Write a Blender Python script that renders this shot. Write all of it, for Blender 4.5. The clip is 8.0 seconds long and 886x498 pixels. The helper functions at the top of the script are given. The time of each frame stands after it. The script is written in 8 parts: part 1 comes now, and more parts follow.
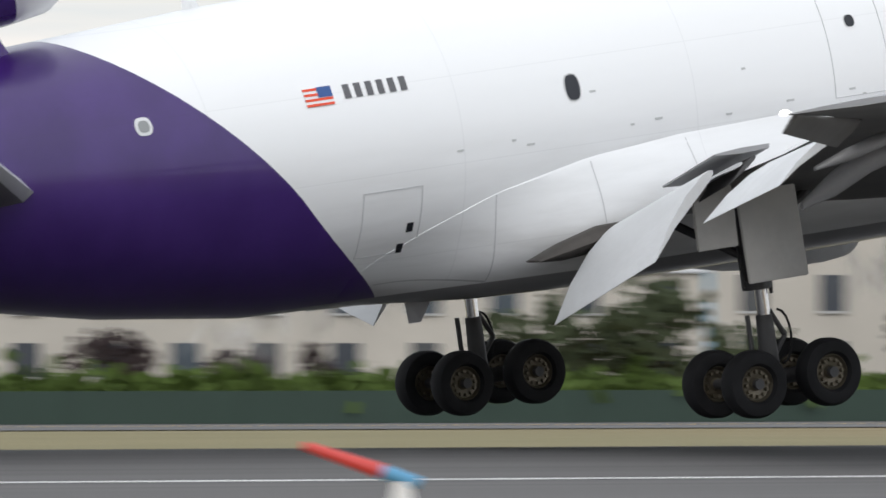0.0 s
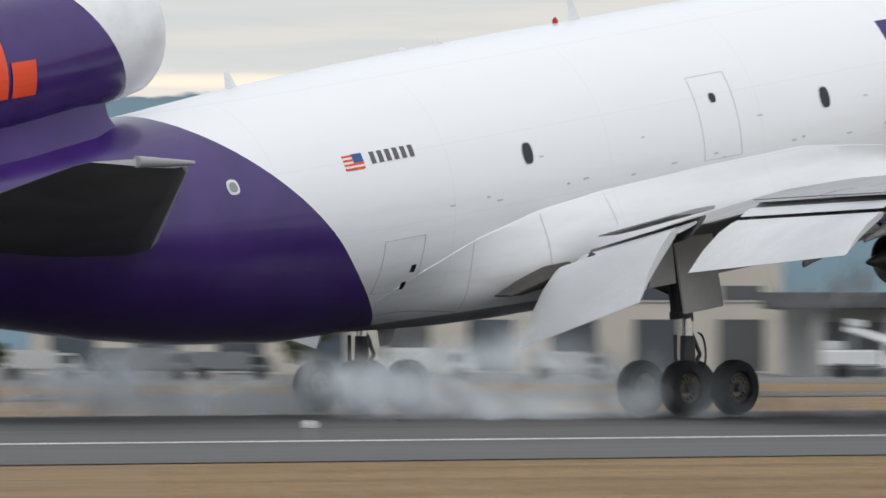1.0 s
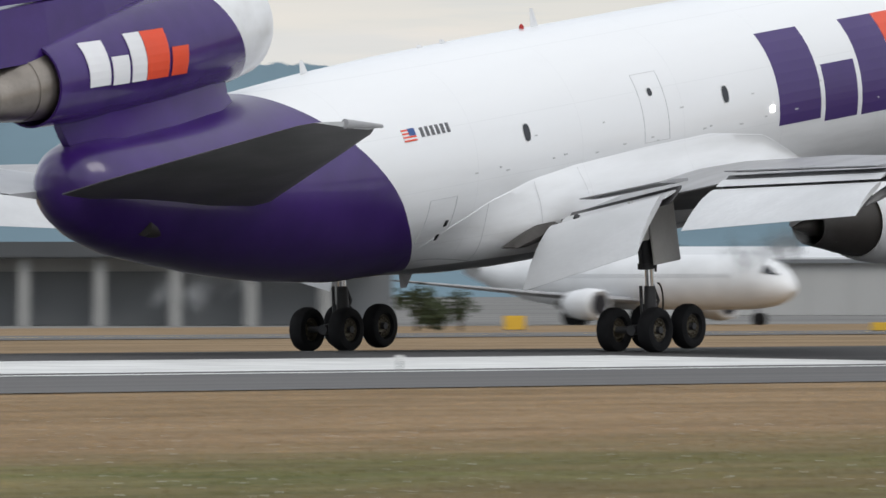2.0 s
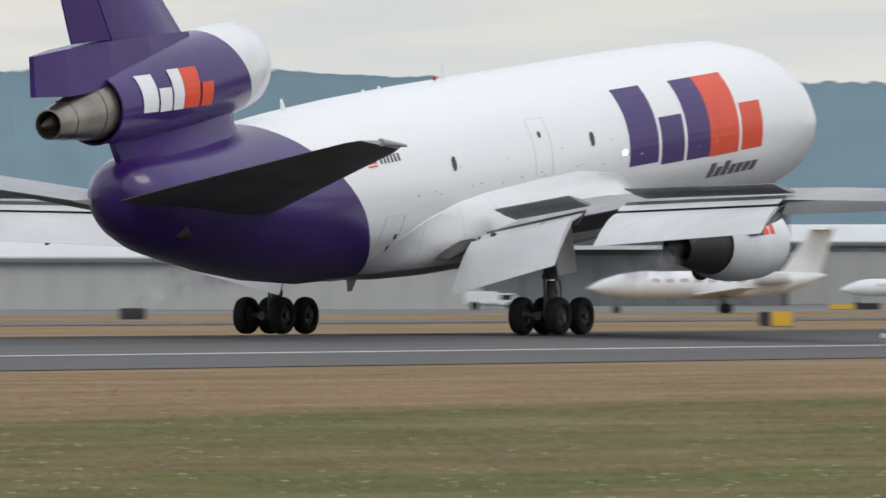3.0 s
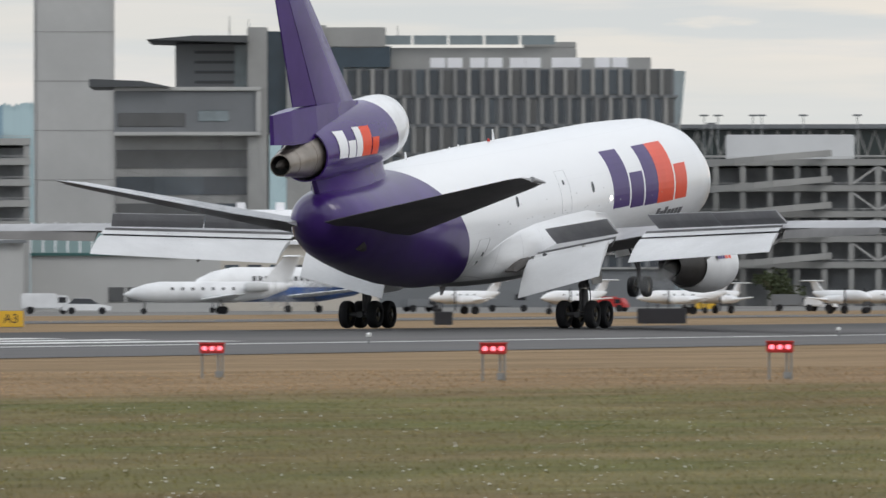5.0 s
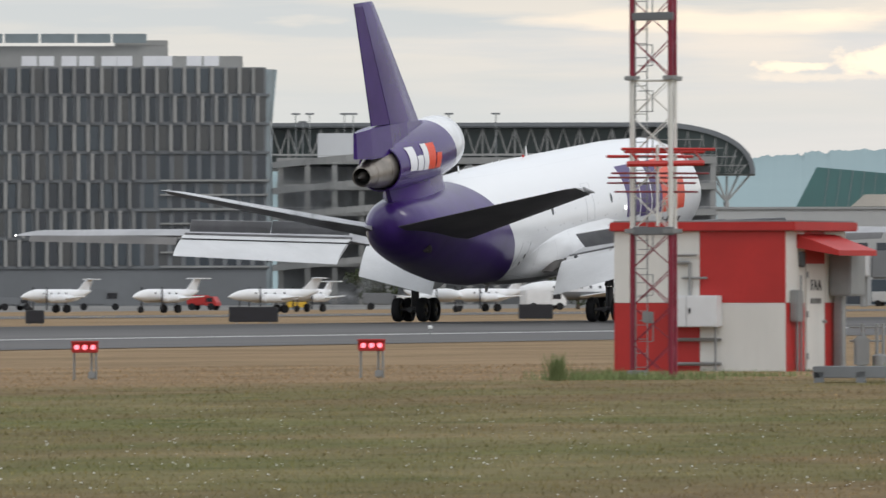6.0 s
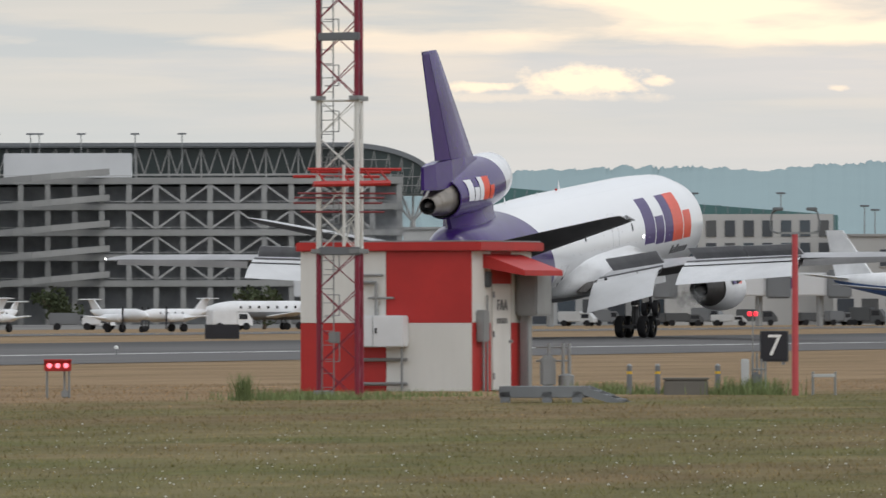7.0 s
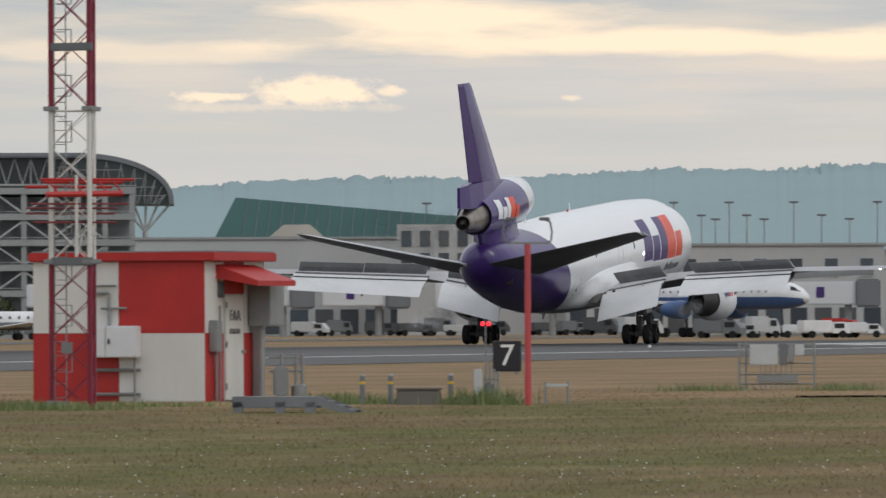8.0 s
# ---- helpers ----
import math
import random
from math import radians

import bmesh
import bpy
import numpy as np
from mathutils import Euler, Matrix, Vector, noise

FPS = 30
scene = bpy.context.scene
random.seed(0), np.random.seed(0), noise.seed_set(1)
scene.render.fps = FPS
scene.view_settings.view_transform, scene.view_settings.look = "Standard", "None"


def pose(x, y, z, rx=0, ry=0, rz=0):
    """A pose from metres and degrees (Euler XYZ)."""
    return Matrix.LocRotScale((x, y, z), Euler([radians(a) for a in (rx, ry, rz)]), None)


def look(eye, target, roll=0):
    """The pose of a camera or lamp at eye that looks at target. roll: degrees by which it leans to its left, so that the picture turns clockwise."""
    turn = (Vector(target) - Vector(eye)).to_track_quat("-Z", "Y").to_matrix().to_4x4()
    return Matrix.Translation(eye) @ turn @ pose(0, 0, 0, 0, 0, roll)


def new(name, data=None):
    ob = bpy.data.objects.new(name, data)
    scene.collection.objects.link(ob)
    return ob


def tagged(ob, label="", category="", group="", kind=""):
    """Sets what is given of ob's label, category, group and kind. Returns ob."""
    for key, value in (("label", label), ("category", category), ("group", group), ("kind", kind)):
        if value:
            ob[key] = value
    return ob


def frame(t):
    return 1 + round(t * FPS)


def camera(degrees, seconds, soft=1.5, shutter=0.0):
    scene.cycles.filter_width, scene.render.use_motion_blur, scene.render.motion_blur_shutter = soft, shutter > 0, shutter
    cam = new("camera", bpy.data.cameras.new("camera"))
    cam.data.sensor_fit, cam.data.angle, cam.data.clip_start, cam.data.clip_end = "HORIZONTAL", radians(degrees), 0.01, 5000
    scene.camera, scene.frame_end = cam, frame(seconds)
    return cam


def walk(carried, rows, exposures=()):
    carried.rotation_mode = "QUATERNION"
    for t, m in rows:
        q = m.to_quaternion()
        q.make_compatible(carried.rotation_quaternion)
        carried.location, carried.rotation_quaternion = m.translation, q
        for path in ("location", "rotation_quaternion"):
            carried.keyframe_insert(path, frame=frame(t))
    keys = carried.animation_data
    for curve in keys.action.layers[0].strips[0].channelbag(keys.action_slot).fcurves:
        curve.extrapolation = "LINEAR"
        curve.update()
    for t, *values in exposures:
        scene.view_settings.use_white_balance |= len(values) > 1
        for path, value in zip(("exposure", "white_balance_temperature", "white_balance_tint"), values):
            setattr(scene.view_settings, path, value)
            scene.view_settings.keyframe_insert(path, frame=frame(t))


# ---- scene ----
# ---------------------------------------------------------------- camera
cam = camera(5.0894, 8.0, shutter=0.22)
EYE = 1.65


def aim(pan, tilt, roll=0.0):
    return pose(0, 0, EYE, 90 + tilt, 0, -pan) @ pose(0, 0, 0, 0, 0, roll)


PATH = [
    (0.0, aim(29.60, 0.644, -0.02)), (0.2, aim(32.57, 0.523, -0.02)), (0.4, aim(35.32, 0.485, -0.02)),
    (0.5, aim(36.87, 0.526, -0.02)), (0.6, aim(38.61, 0.569, -0.02)), (0.8, aim(41.878, 0.626, -0.01)),
    (1.0, aim(44.667, 0.540, -0.03)), (1.2, aim(47.019, 0.450, -0.05)), (1.5, aim(50.04, 0.350, -0.06)),
    (1.75, aim(52.33, 0.290, -0.06)), (2.0, aim(54.45, 0.246, -0.05)), (2.3, aim(56.769, 0.218, -0.04)),
    (2.5, aim(58.092, 0.209, 0.0)), (2.6, aim(58.828, 0.211, 0.0)), (2.8, aim(60.122, 0.224, 0.0)),
    (3.0, aim(61.435, 0.210, -0.02)), (3.2, aim(62.673, 0.194, -0.02)), (3.5, aim(63.986, 0.183, -0.02)),
    (3.7, aim(64.786, 0.176, -0.02)), (3.9, aim(65.514, 0.198, -0.06)), (4.1, aim(66.353, 0.251, -0.08)),
    (4.5, aim(67.62, 0.262, -0.08)), (4.8, aim(68.47, 0.256, -0.08)), (5.1, aim(69.30, 0.244, -0.08)),
    (5.3, aim(69.842, 0.235, -0.08)), (5.5, aim(70.404, 0.222, -0.08)), (6.0, aim(71.375, 0.236, -0.10)),
    (6.5, aim(72.427, 0.312, -0.09)), (7.0, aim(73.178, 0.348, -0.13)), (7.5, aim(73.938, 0.367, -0.10)),
    (8.0, aim(74.714, 0.402, -0.20)),
]
walk(cam, PATH, exposures=[(0.0, 0.38), (0.6, 0.42), (1.0, 0.14), (2.3, 0.14), (3.5, 0.12), (5.5, 0.16), (7.0, 0.02), (8.0, -0.16)])

# ---------------------------------------------------------------- sky and light
world = bpy.data.worlds.new("overcast_evening_sky")
scene.world = world
world.use_nodes = True
SUN_EL, SUN_AZ = 42.0, -150.0     # soft light from behind the camera, to its left


def build_sky():
    nt = world.node_tree
    nt.nodes.clear()
    N, K = nt.nodes.new, nt.links.new
    out, bg = N("ShaderNodeOutputWorld"), N("ShaderNodeBackground")
    K(bg.outputs[0], out.inputs[0])
    bg.inputs[1].default_value = 1.0
    sky = N("ShaderNodeTexSky")
    sky.sky_type, sky.sun_disc = "NISHITA", False
    sky.sun_elevation, sky.sun_rotation = radians(SUN_EL), radians(SUN_AZ)
    co = N("ShaderNodeTexCoord")
    sep = N("ShaderNodeSeparateXYZ")
    K(co.outputs["Generated"], sep.inputs[0])

    def stretched(sx, sz, scale, detail, rough=0.55):
        m = N("ShaderNodeMapping")
        m.inputs["Scale"].default_value = (sx, sx, sz)
        n = N("ShaderNodeTexNoise")
        n.inputs["Scale"].default_value, n.inputs["Detail"].default_value = scale, detail
        n.inputs["Roughness"].default_value = rough
        K(co.outputs["Generated"], m.inputs[0])
        K(m.outputs[0], n.inputs["Vector"])
        return n

    def ramp(socket, stops):
        r = N("ShaderNodeValToRGB")
        K(socket, r.inputs[0])
        while len(r.color_ramp.elements) < len(stops):
            r.color_ramp.elements.new(0.5)
        for e, (p, c) in zip(r.color_ramp.elements, stops):
            e.position, e.color = p, (*c, 1)
        return r

    def mix(fac, a, b, mode="MIX"):
        m = N("ShaderNodeMix")
        m.data_type, m.blend_type = "RGBA", mode
        for s, v in ((m.inputs[0], fac), (m.inputs[6], a), (m.inputs[7], b)):
            if isinstance(v, (int, float)):
                s.default_value = v
            elif isinstance(v, tuple):
                s.default_value = (*v, 1)
            else:
                K(v, s)
        return m.outputs[2]

    # overcast brightness grows from the horizon to the zenith
    height = ramp(sep.outputs[2], [(0.0, (0.68, 0.74, 0.77)), (0.014, (0.73, 0.745, 0.75)), (0.034, (0.60, 0.63, 0.675)), (0.12, (0.74, 0.77, 0.81)), (0.6, (1.04, 1.07, 1.10))])
    layers = stretched(7.0, 105.0, 1.0, 8.0, 0.52)
    cream = ramp(layers.outputs["Fac"], [(0.44, (0, 0, 0)), (0.64, (1, 1, 1))])
    thin = N("ShaderNodeVectorMath")
    thin.operation = "SCALE"
    thin.inputs["Scale"].default_value = 0.09
    K(sky.outputs[0], thin.inputs[0])
    base = mix(0.25, height.outputs[0], thin.outputs[0])
    low = ramp(sep.outputs[2], [(0.0, (0.35, 0.35, 0.35)), (0.02, (0.7, 0.7, 0.7)), (0.05, (0.9, 0.9, 0.9)), (0.3, (0, 0, 0))])
    warm = N("ShaderNodeMath")
    warm.operation = "MULTIPLY"
    K(cream.outputs[0], warm.inputs[0])
    K(low.outputs[0], warm.inputs[1])
    half = N("ShaderNodeMath")
    half.operation = "MULTIPLY"
    half.inputs[1].default_value = 0.55
    K(warm.outputs[0], half.inputs[0])
    tinted = mix(half.outputs[0], base, (0.93, 0.82, 0.75))
    # sunlit cloud banks low over the far end of the runway
    band = ramp(sep.outputs[2], [(0.016, (0, 0, 0)), (0.0225, (0.55, 0.55, 0.55)), (0.0275, (1, 1, 1)), (0.034, (0.6, 0.6, 0.6)), (0.06, (0, 0, 0))])
    side = ramp(sep.outputs[0], [(0.45, (0.25, 0.25, 0.25)), (0.70, (0.55, 0.5, 0.5)), (0.93, (0.30, 0.3, 0.3)), (0.962, (1, 1, 1))])
    bank = stretched(20.0, 230.0, 1.0, 8.0, 0.55)
    bankr = ramp(bank.outputs["Fac"], [(0.42, (0, 0, 0)), (0.56, (1, 1, 1))])
    g = N("ShaderNodeMath")
    g.operation = "MULTIPLY"
    K(band.outputs[0], g.inputs[0])
    K(bankr.outputs[0], g.inputs[1])
    g2 = N("ShaderNodeMath")
    g2.operation = "MULTIPLY"
    K(g.outputs[0], g2.inputs[0])
    K(side.outputs[0], g2.inputs[1])
    faint = N("ShaderNodeMath")
    faint.operation = "MULTIPLY"
    faint.inputs[1].default_value = 0.5
    K(g2.outputs[0], faint.inputs[0])
    glowing = mix(faint.outputs[0], tinted, (1.06, 0.88, 0.67))

    # single sunlit clouds with torn edges, by bearing and slope
    def calc(op, a, b=None):
        m = N("ShaderNodeMath")
        m.operation = op
        for s, v in zip(m.inputs, (a, b)):
            if isinstance(v, (int, float)):
                s.default_value = v
            elif v is not None:
                K(v, s)
        return m.outputs[0]
    bearing = calc("MULTIPLY", calc("ARCTAN2", sep.outputs[0], sep.outputs[1]), 180 / math.pi)
    torn = calc("MULTIPLY", calc("SUBTRACT", stretched(170.0, 330.0, 1.0, 7.0, 0.6).outputs["Fac"], 0.5), 3.4)
    soft = calc("MULTIPLY", calc("SUBTRACT", stretched(34.0, 190.0, 1.0, 6.0, 0.55).outputs["Fac"], 0.5), 3.0)
    for az, el, wa, we, power, edge in ((76.1, 0.0277, 2.3, 0.0016, 1.0, soft), (74.85, 0.0302, 0.85, 0.0026, 1.0, soft), (72.6, 0.0268, 1.5, 0.0013, 0.45, soft), (78.5, 0.0290, 1.5, 0.002, 0.6, soft), (73.95, 0.0227, 0.46, 0.0015, 1.0, torn), (73.42, 0.0224, 0.18, 0.0006, 0.9, torn), (74.40, 0.0228, 0.11, 0.0006, 0.7, torn), (75.43, 0.0221, 0.10, 0.0005, 0.6, torn), (73.8, 0.0213, 0.7, 0.0006, 0.3, torn), (45.6, 0.0250, 0.7, 0.0009, 1.0, torn), (46.6, 0.0300, 1.4, 0.0026, 0.6, soft), (43.5, 0.0262, 1.0, 0.0010, 0.5, soft)):
        u, v = calc("DIVIDE", calc("SUBTRACT", bearing, az), wa), calc("DIVIDE", calc("SUBTRACT", sep.outputs[2], el), we)
        r = calc("SQRT", calc("ADD", calc("MULTIPLY", u, u), calc("MULTIPLY", v, v)))
        f = ramp(calc("ADD", calc("SUBTRACT", 1.0, r), edge), [(0.0, (0, 0, 0)), (0.55, (power, power, power))])
        glowing = mix(f.outputs[0], glowing, (1.24, 1.00, 0.74))
    K(glowing, bg.inputs[0])


build_sky()
sun = new("sun", bpy.data.lights.new("sun", "SUN"))
sun.data.energy, sun.data.angle, sun.data.color = 0.6, radians(25), (1.0, 0.97, 0.93)
sun.matrix_world = look((0, 0, 60), (0.74 * 0.5 * 60, 0.74 * 0.866 * 60, 60 - 0.67 * 60))
scene.cycles.transparent_max_bounces = 96


# ---------------------------------------------------------------- materials
def shader(name, rough=0.6, metal=0.0, spec=0.5):
    m = bpy.data.materials.new(name)
    m.use_nodes = True
    b = m.node_tree.nodes["Principled BSDF"]
    b.inputs["Roughness"].default_value, b.inputs["Metallic"].default_value = rough, metal
    b.inputs["Specular IOR Level"].default_value = spec
    return m, m.node_tree, b


def mix_rgb(nt, fac, a, b, mode="MIX"):
    m = nt.nodes.new("ShaderNodeMix")
    m.data_type, m.blend_type = "RGBA", mode
    for s, v in ((m.inputs[0], fac), (m.inputs[6], a), (m.inputs[7], b)):
        if isinstance(v, (int, float)):
            s.default_value = v
        elif isinstance(v, tuple):
            s.default_value = (*v[:3], 1)
        else:
            nt.links.new(v, s)
    return m.outputs[2]


def noise_node(nt, scale, detail=4.0, coord="Object", stretch=(1, 1, 1), rough=0.55):
    c, m, n = nt.nodes.new("ShaderNodeTexCoord"), nt.nodes.new("ShaderNodeMapping"), nt.nodes.new("ShaderNodeTexNoise")
    m.inputs["Scale"].default_value = stretch
    n.inputs["Scale"].default_value, n.inputs["Detail"].default_value, n.inputs["Roughness"].default_value = scale, detail, rough
    nt.links.new(c.outputs[coord], m.inputs[0])
    nt.links.new(m.outputs[0], n.inputs["Vector"])
    return n.outputs["Fac"]


def ramp_node(nt, socket, lo, hi, a=(0, 0, 0), b=(1, 1, 1)):
    r = nt.nodes.new("ShaderNodeValToRGB")
    r.color_ramp.elements[0].position, r.color_ramp.elements[1].position = lo, hi
    r.color_ramp.elements[0].color, r.color_ramp.elements[1].color = (*a, 1), (*b, 1)
    nt.links.new(socket, r.inputs[0])
    return r.outputs[0]


def math_node(nt, op, a, b=None):
    m = nt.nodes.new("ShaderNodeMath")
    m.operation = op
    for s, v in zip(m.inputs, (a, b)):
        if v is None:
            continue
        if isinstance(v, (int, float)):
            s.default_value = v
        else:
            nt.links.new(v, s)
    return m.outputs[0]


def bump(nt, b, socket, strength=0.2, distance=0.02):
    n = nt.nodes.new("ShaderNodeBump")
    n.inputs["Strength"].default_value, n.inputs["Distance"].default_value = strength, distance
    nt.links.new(socket, n.inputs["Height"])
    nt.links.new(n.outputs[0], b.inputs["Normal"])


def plain(name, color, rough=0.6, metal=0.0, vary=0.25, big=0.6, fine=9.0, stretch=(1, 1, 1), relief=0.1, spec=0.5):
    """A painted or bare surface with blotches at two scales, and a little relief."""
    m, nt, b = shader(name, rough, metal, spec)
    dark = tuple(c * (1 - vary) for c in color)
    light = tuple(min(1.0, c * (1 + 0.4 * vary)) for c in color)
    n1 = ramp_node(nt, noise_node(nt, big, 5, stretch=stretch), 0.3, 0.7)
    n2 = ramp_node(nt, noise_node(nt, fine, 3, stretch=stretch), 0.3, 0.75)
    c1 = mix_rgb(nt, n1, dark, light)
    c2 = mix_rgb(nt, math_node(nt, "MULTIPLY", n2, 0.35), c1, tuple(c * (1 - 0.8 * vary) for c in color))
    nt.links.new(c2, b.inputs["Base Color"])
    if relief:
        bump(nt, b, noise_node(nt, fine * 2, 3, stretch=stretch), relief, 0.01)
    return m


def glow(name, color, power):
    m, nt, b = shader(name, 0.3)
    b.inputs["Base Color"].default_value = (*color, 1)
    b.inputs["Emission Color"].default_value, b.inputs["Emission Strength"].default_value = (*color, 1), power
    return m


def per_piece(name, colors, rough=0.6, spec=0.5, fine=3.0):
    """One colour out of a few for each object, with soft blotches."""
    m, nt, b = shader(name, rough, 0.0, spec)
    oi, r = nt.nodes.new("ShaderNodeObjectInfo"), nt.nodes.new("ShaderNodeValToRGB")
    r.color_ramp.interpolation = "CONSTANT"
    while len(r.color_ramp.elements) < len(colors):
        r.color_ramp.elements.new(0.5)
    for i, c in enumerate(colors):
        r.color_ramp.elements[i].position, r.color_ramp.elements[i].color = i / len(colors), (*c, 1)
    nt.links.new(oi.outputs["Random"], r.inputs[0])
    n = ramp_node(nt, noise_node(nt, fine, 4), 0.25, 0.8, (0.75, 0.75, 0.75), (1.05, 1.05, 1.05))
    nt.links.new(mix_rgb(nt, 1.0, r.outputs[0], n, "MULTIPLY"), b.inputs["Base Color"])
    return m


def fuselage_paint():
    """White body, violet tail behind a bowed line, grey belly, and streaks of grime; by the airplane's own metres."""
    m, nt, b = shader("airliner_paint", 0.28, 0.0, 0.5)
    co, sep = nt.nodes.new("ShaderNodeTexCoord"), nt.nodes.new("ShaderNodeSeparateXYZ")
    nt.links.new(co.outputs["Object"], sep.inputs[0])
    x, y, z = sep.outputs
    dz = math_node(nt, "SUBTRACT", z, 2.9)
    bow = math_node(nt, "MULTIPLY", dz, math_node(nt, "ADD", math_node(nt, "MULTIPLY", dz, 0.065), 0.60))
    # the line runs on straighter low down
    foot = math_node(nt, "MAXIMUM", math_node(nt, "SUBTRACT", 1.5, dz), 0.0)
    bow = math_node(nt, "SUBTRACT", bow, math_node(nt, "MULTIPLY", math_node(nt, "MULTIPLY", foot, foot), 0.235))
    edge = math_node(nt, "ADD", math_node(nt, "ADD", x, bow), 6.65)
    violet = math_node(nt, "LESS_THAN", edge, 0.0)
    # the belly line climbs along the swept-up tail
    rise = math_node(nt, "MAXIMUM", math_node(nt, "MULTIPLY", math_node(nt, "ADD", x, 9.0), -0.16), 0.0)
    rise2 = math_node(nt, "MULTIPLY", math_node(nt, "MULTIPLY", rise, rise), 0.75)
    belly_z = math_node(nt, "ADD", math_node(nt, "ADD", rise2, 2.52), math_node(nt, "MULTIPLY", rise, 0.10))
    grey = math_node(nt, "LESS_THAN", z, belly_z)
    streak = ramp_node(nt, noise_node(nt, 0.9, 5, stretch=(0.25, 1, 1.6)), 0.42, 0.75)
    low = nt.nodes.new("ShaderNodeMapRange")
    low.inputs[1].default_value, low.inputs[2].default_value, low.inputs[3].default_value, low.inputs[4].default_value = 5.6, 2.6, 0.05, 0.75
    nt.links.new(z, low.inputs[0])
    dirt = math_node(nt, "MULTIPLY", streak, low.outputs[0])
    white = mix_rgb(nt, dirt, (0.86, 0.87, 0.88), (0.52, 0.52, 0.51))
    # skin joints every few metres and along the stringers
    fr = math_node(nt, "FRACT", math_node(nt, "MULTIPLY", math_node(nt, "ADD", x, 60.3), 0.197))
    seam = math_node(nt, "LESS_THAN", fr, 0.005)
    fz = math_node(nt, "FRACT", math_node(nt, "MULTIPLY", z, 0.62))
    seam2 = math_node(nt, "LESS_THAN", fz, 0.012)
    seams = math_node(nt, "MULTIPLY", math_node(nt, "MAXIMUM", seam, seam2), 0.10)
    white = mix_rgb(nt, seams, white, (0.35, 0.36, 0.38))
    purple = mix_rgb(nt, ramp_node(nt, noise_node(nt, 0.7, 5), 0.3, 0.75), (0.034, 0.010, 0.112), (0.056, 0.021, 0.168))
    purple = mix_rgb(nt, math_node(nt, "MULTIPLY", seams, 0.8), purple, (0.015, 0.006, 0.04))
    body = mix_rgb(nt, violet, white, purple)
    under = mix_rgb(nt, streak, (0.32, 0.32, 0.33), (0.18, 0.18, 0.18))
    nt.links.new(mix_rgb(nt, grey, body, under), b.inputs["Base Color"])
    b.inputs["Coat Weight"].default_value, b.inputs["Coat Roughness"].default_value = 0.45, 0.07
    bump(nt, b, noise_node(nt, 1.3, 3, stretch=(0.6, 1, 1)), 0.06, 0.02)
    return m


def nacelle_paint():
    """Violet cowl with a white lip behind a slanting line."""
    m, nt, b = shader("tail_cowl_paint", 0.22)
    co, sep = nt.nodes.new("ShaderNodeTexCoord"), nt.nodes.new("ShaderNodeSeparateXYZ")
    nt.links.new(co.outputs["Object"], sep.inputs[0])
    x, y, z = sep.outputs
    dz = math_node(nt, "MULTIPLY", math_node(nt, "SUBTRACT", z, 9.9), 0.62)
    white = math_node(nt, "GREATER_THAN", math_node(nt, "ADD", x, dz), -12.95)
    purple = mix_rgb(nt, ramp_node(nt, noise_node(nt, 0.8, 5), 0.3, 0.75), (0.034, 0.010, 0.112), (0.056, 0.021, 0.168))
    clean = mix_rgb(nt, ramp_node(nt, noise_node(nt, 1.2, 5), 0.4, 0.8), (0.80, 0.81, 0.82), (0.66, 0.66, 0.66))
    nt.links.new(mix_rgb(nt, white, purple, clean), b.inputs["Base Color"])
    b.inputs["Coat Weight"].default_value = 0.3
    bump(nt, b, noise_node(nt, 1.5, 3), 0.05, 0.02)
    return m


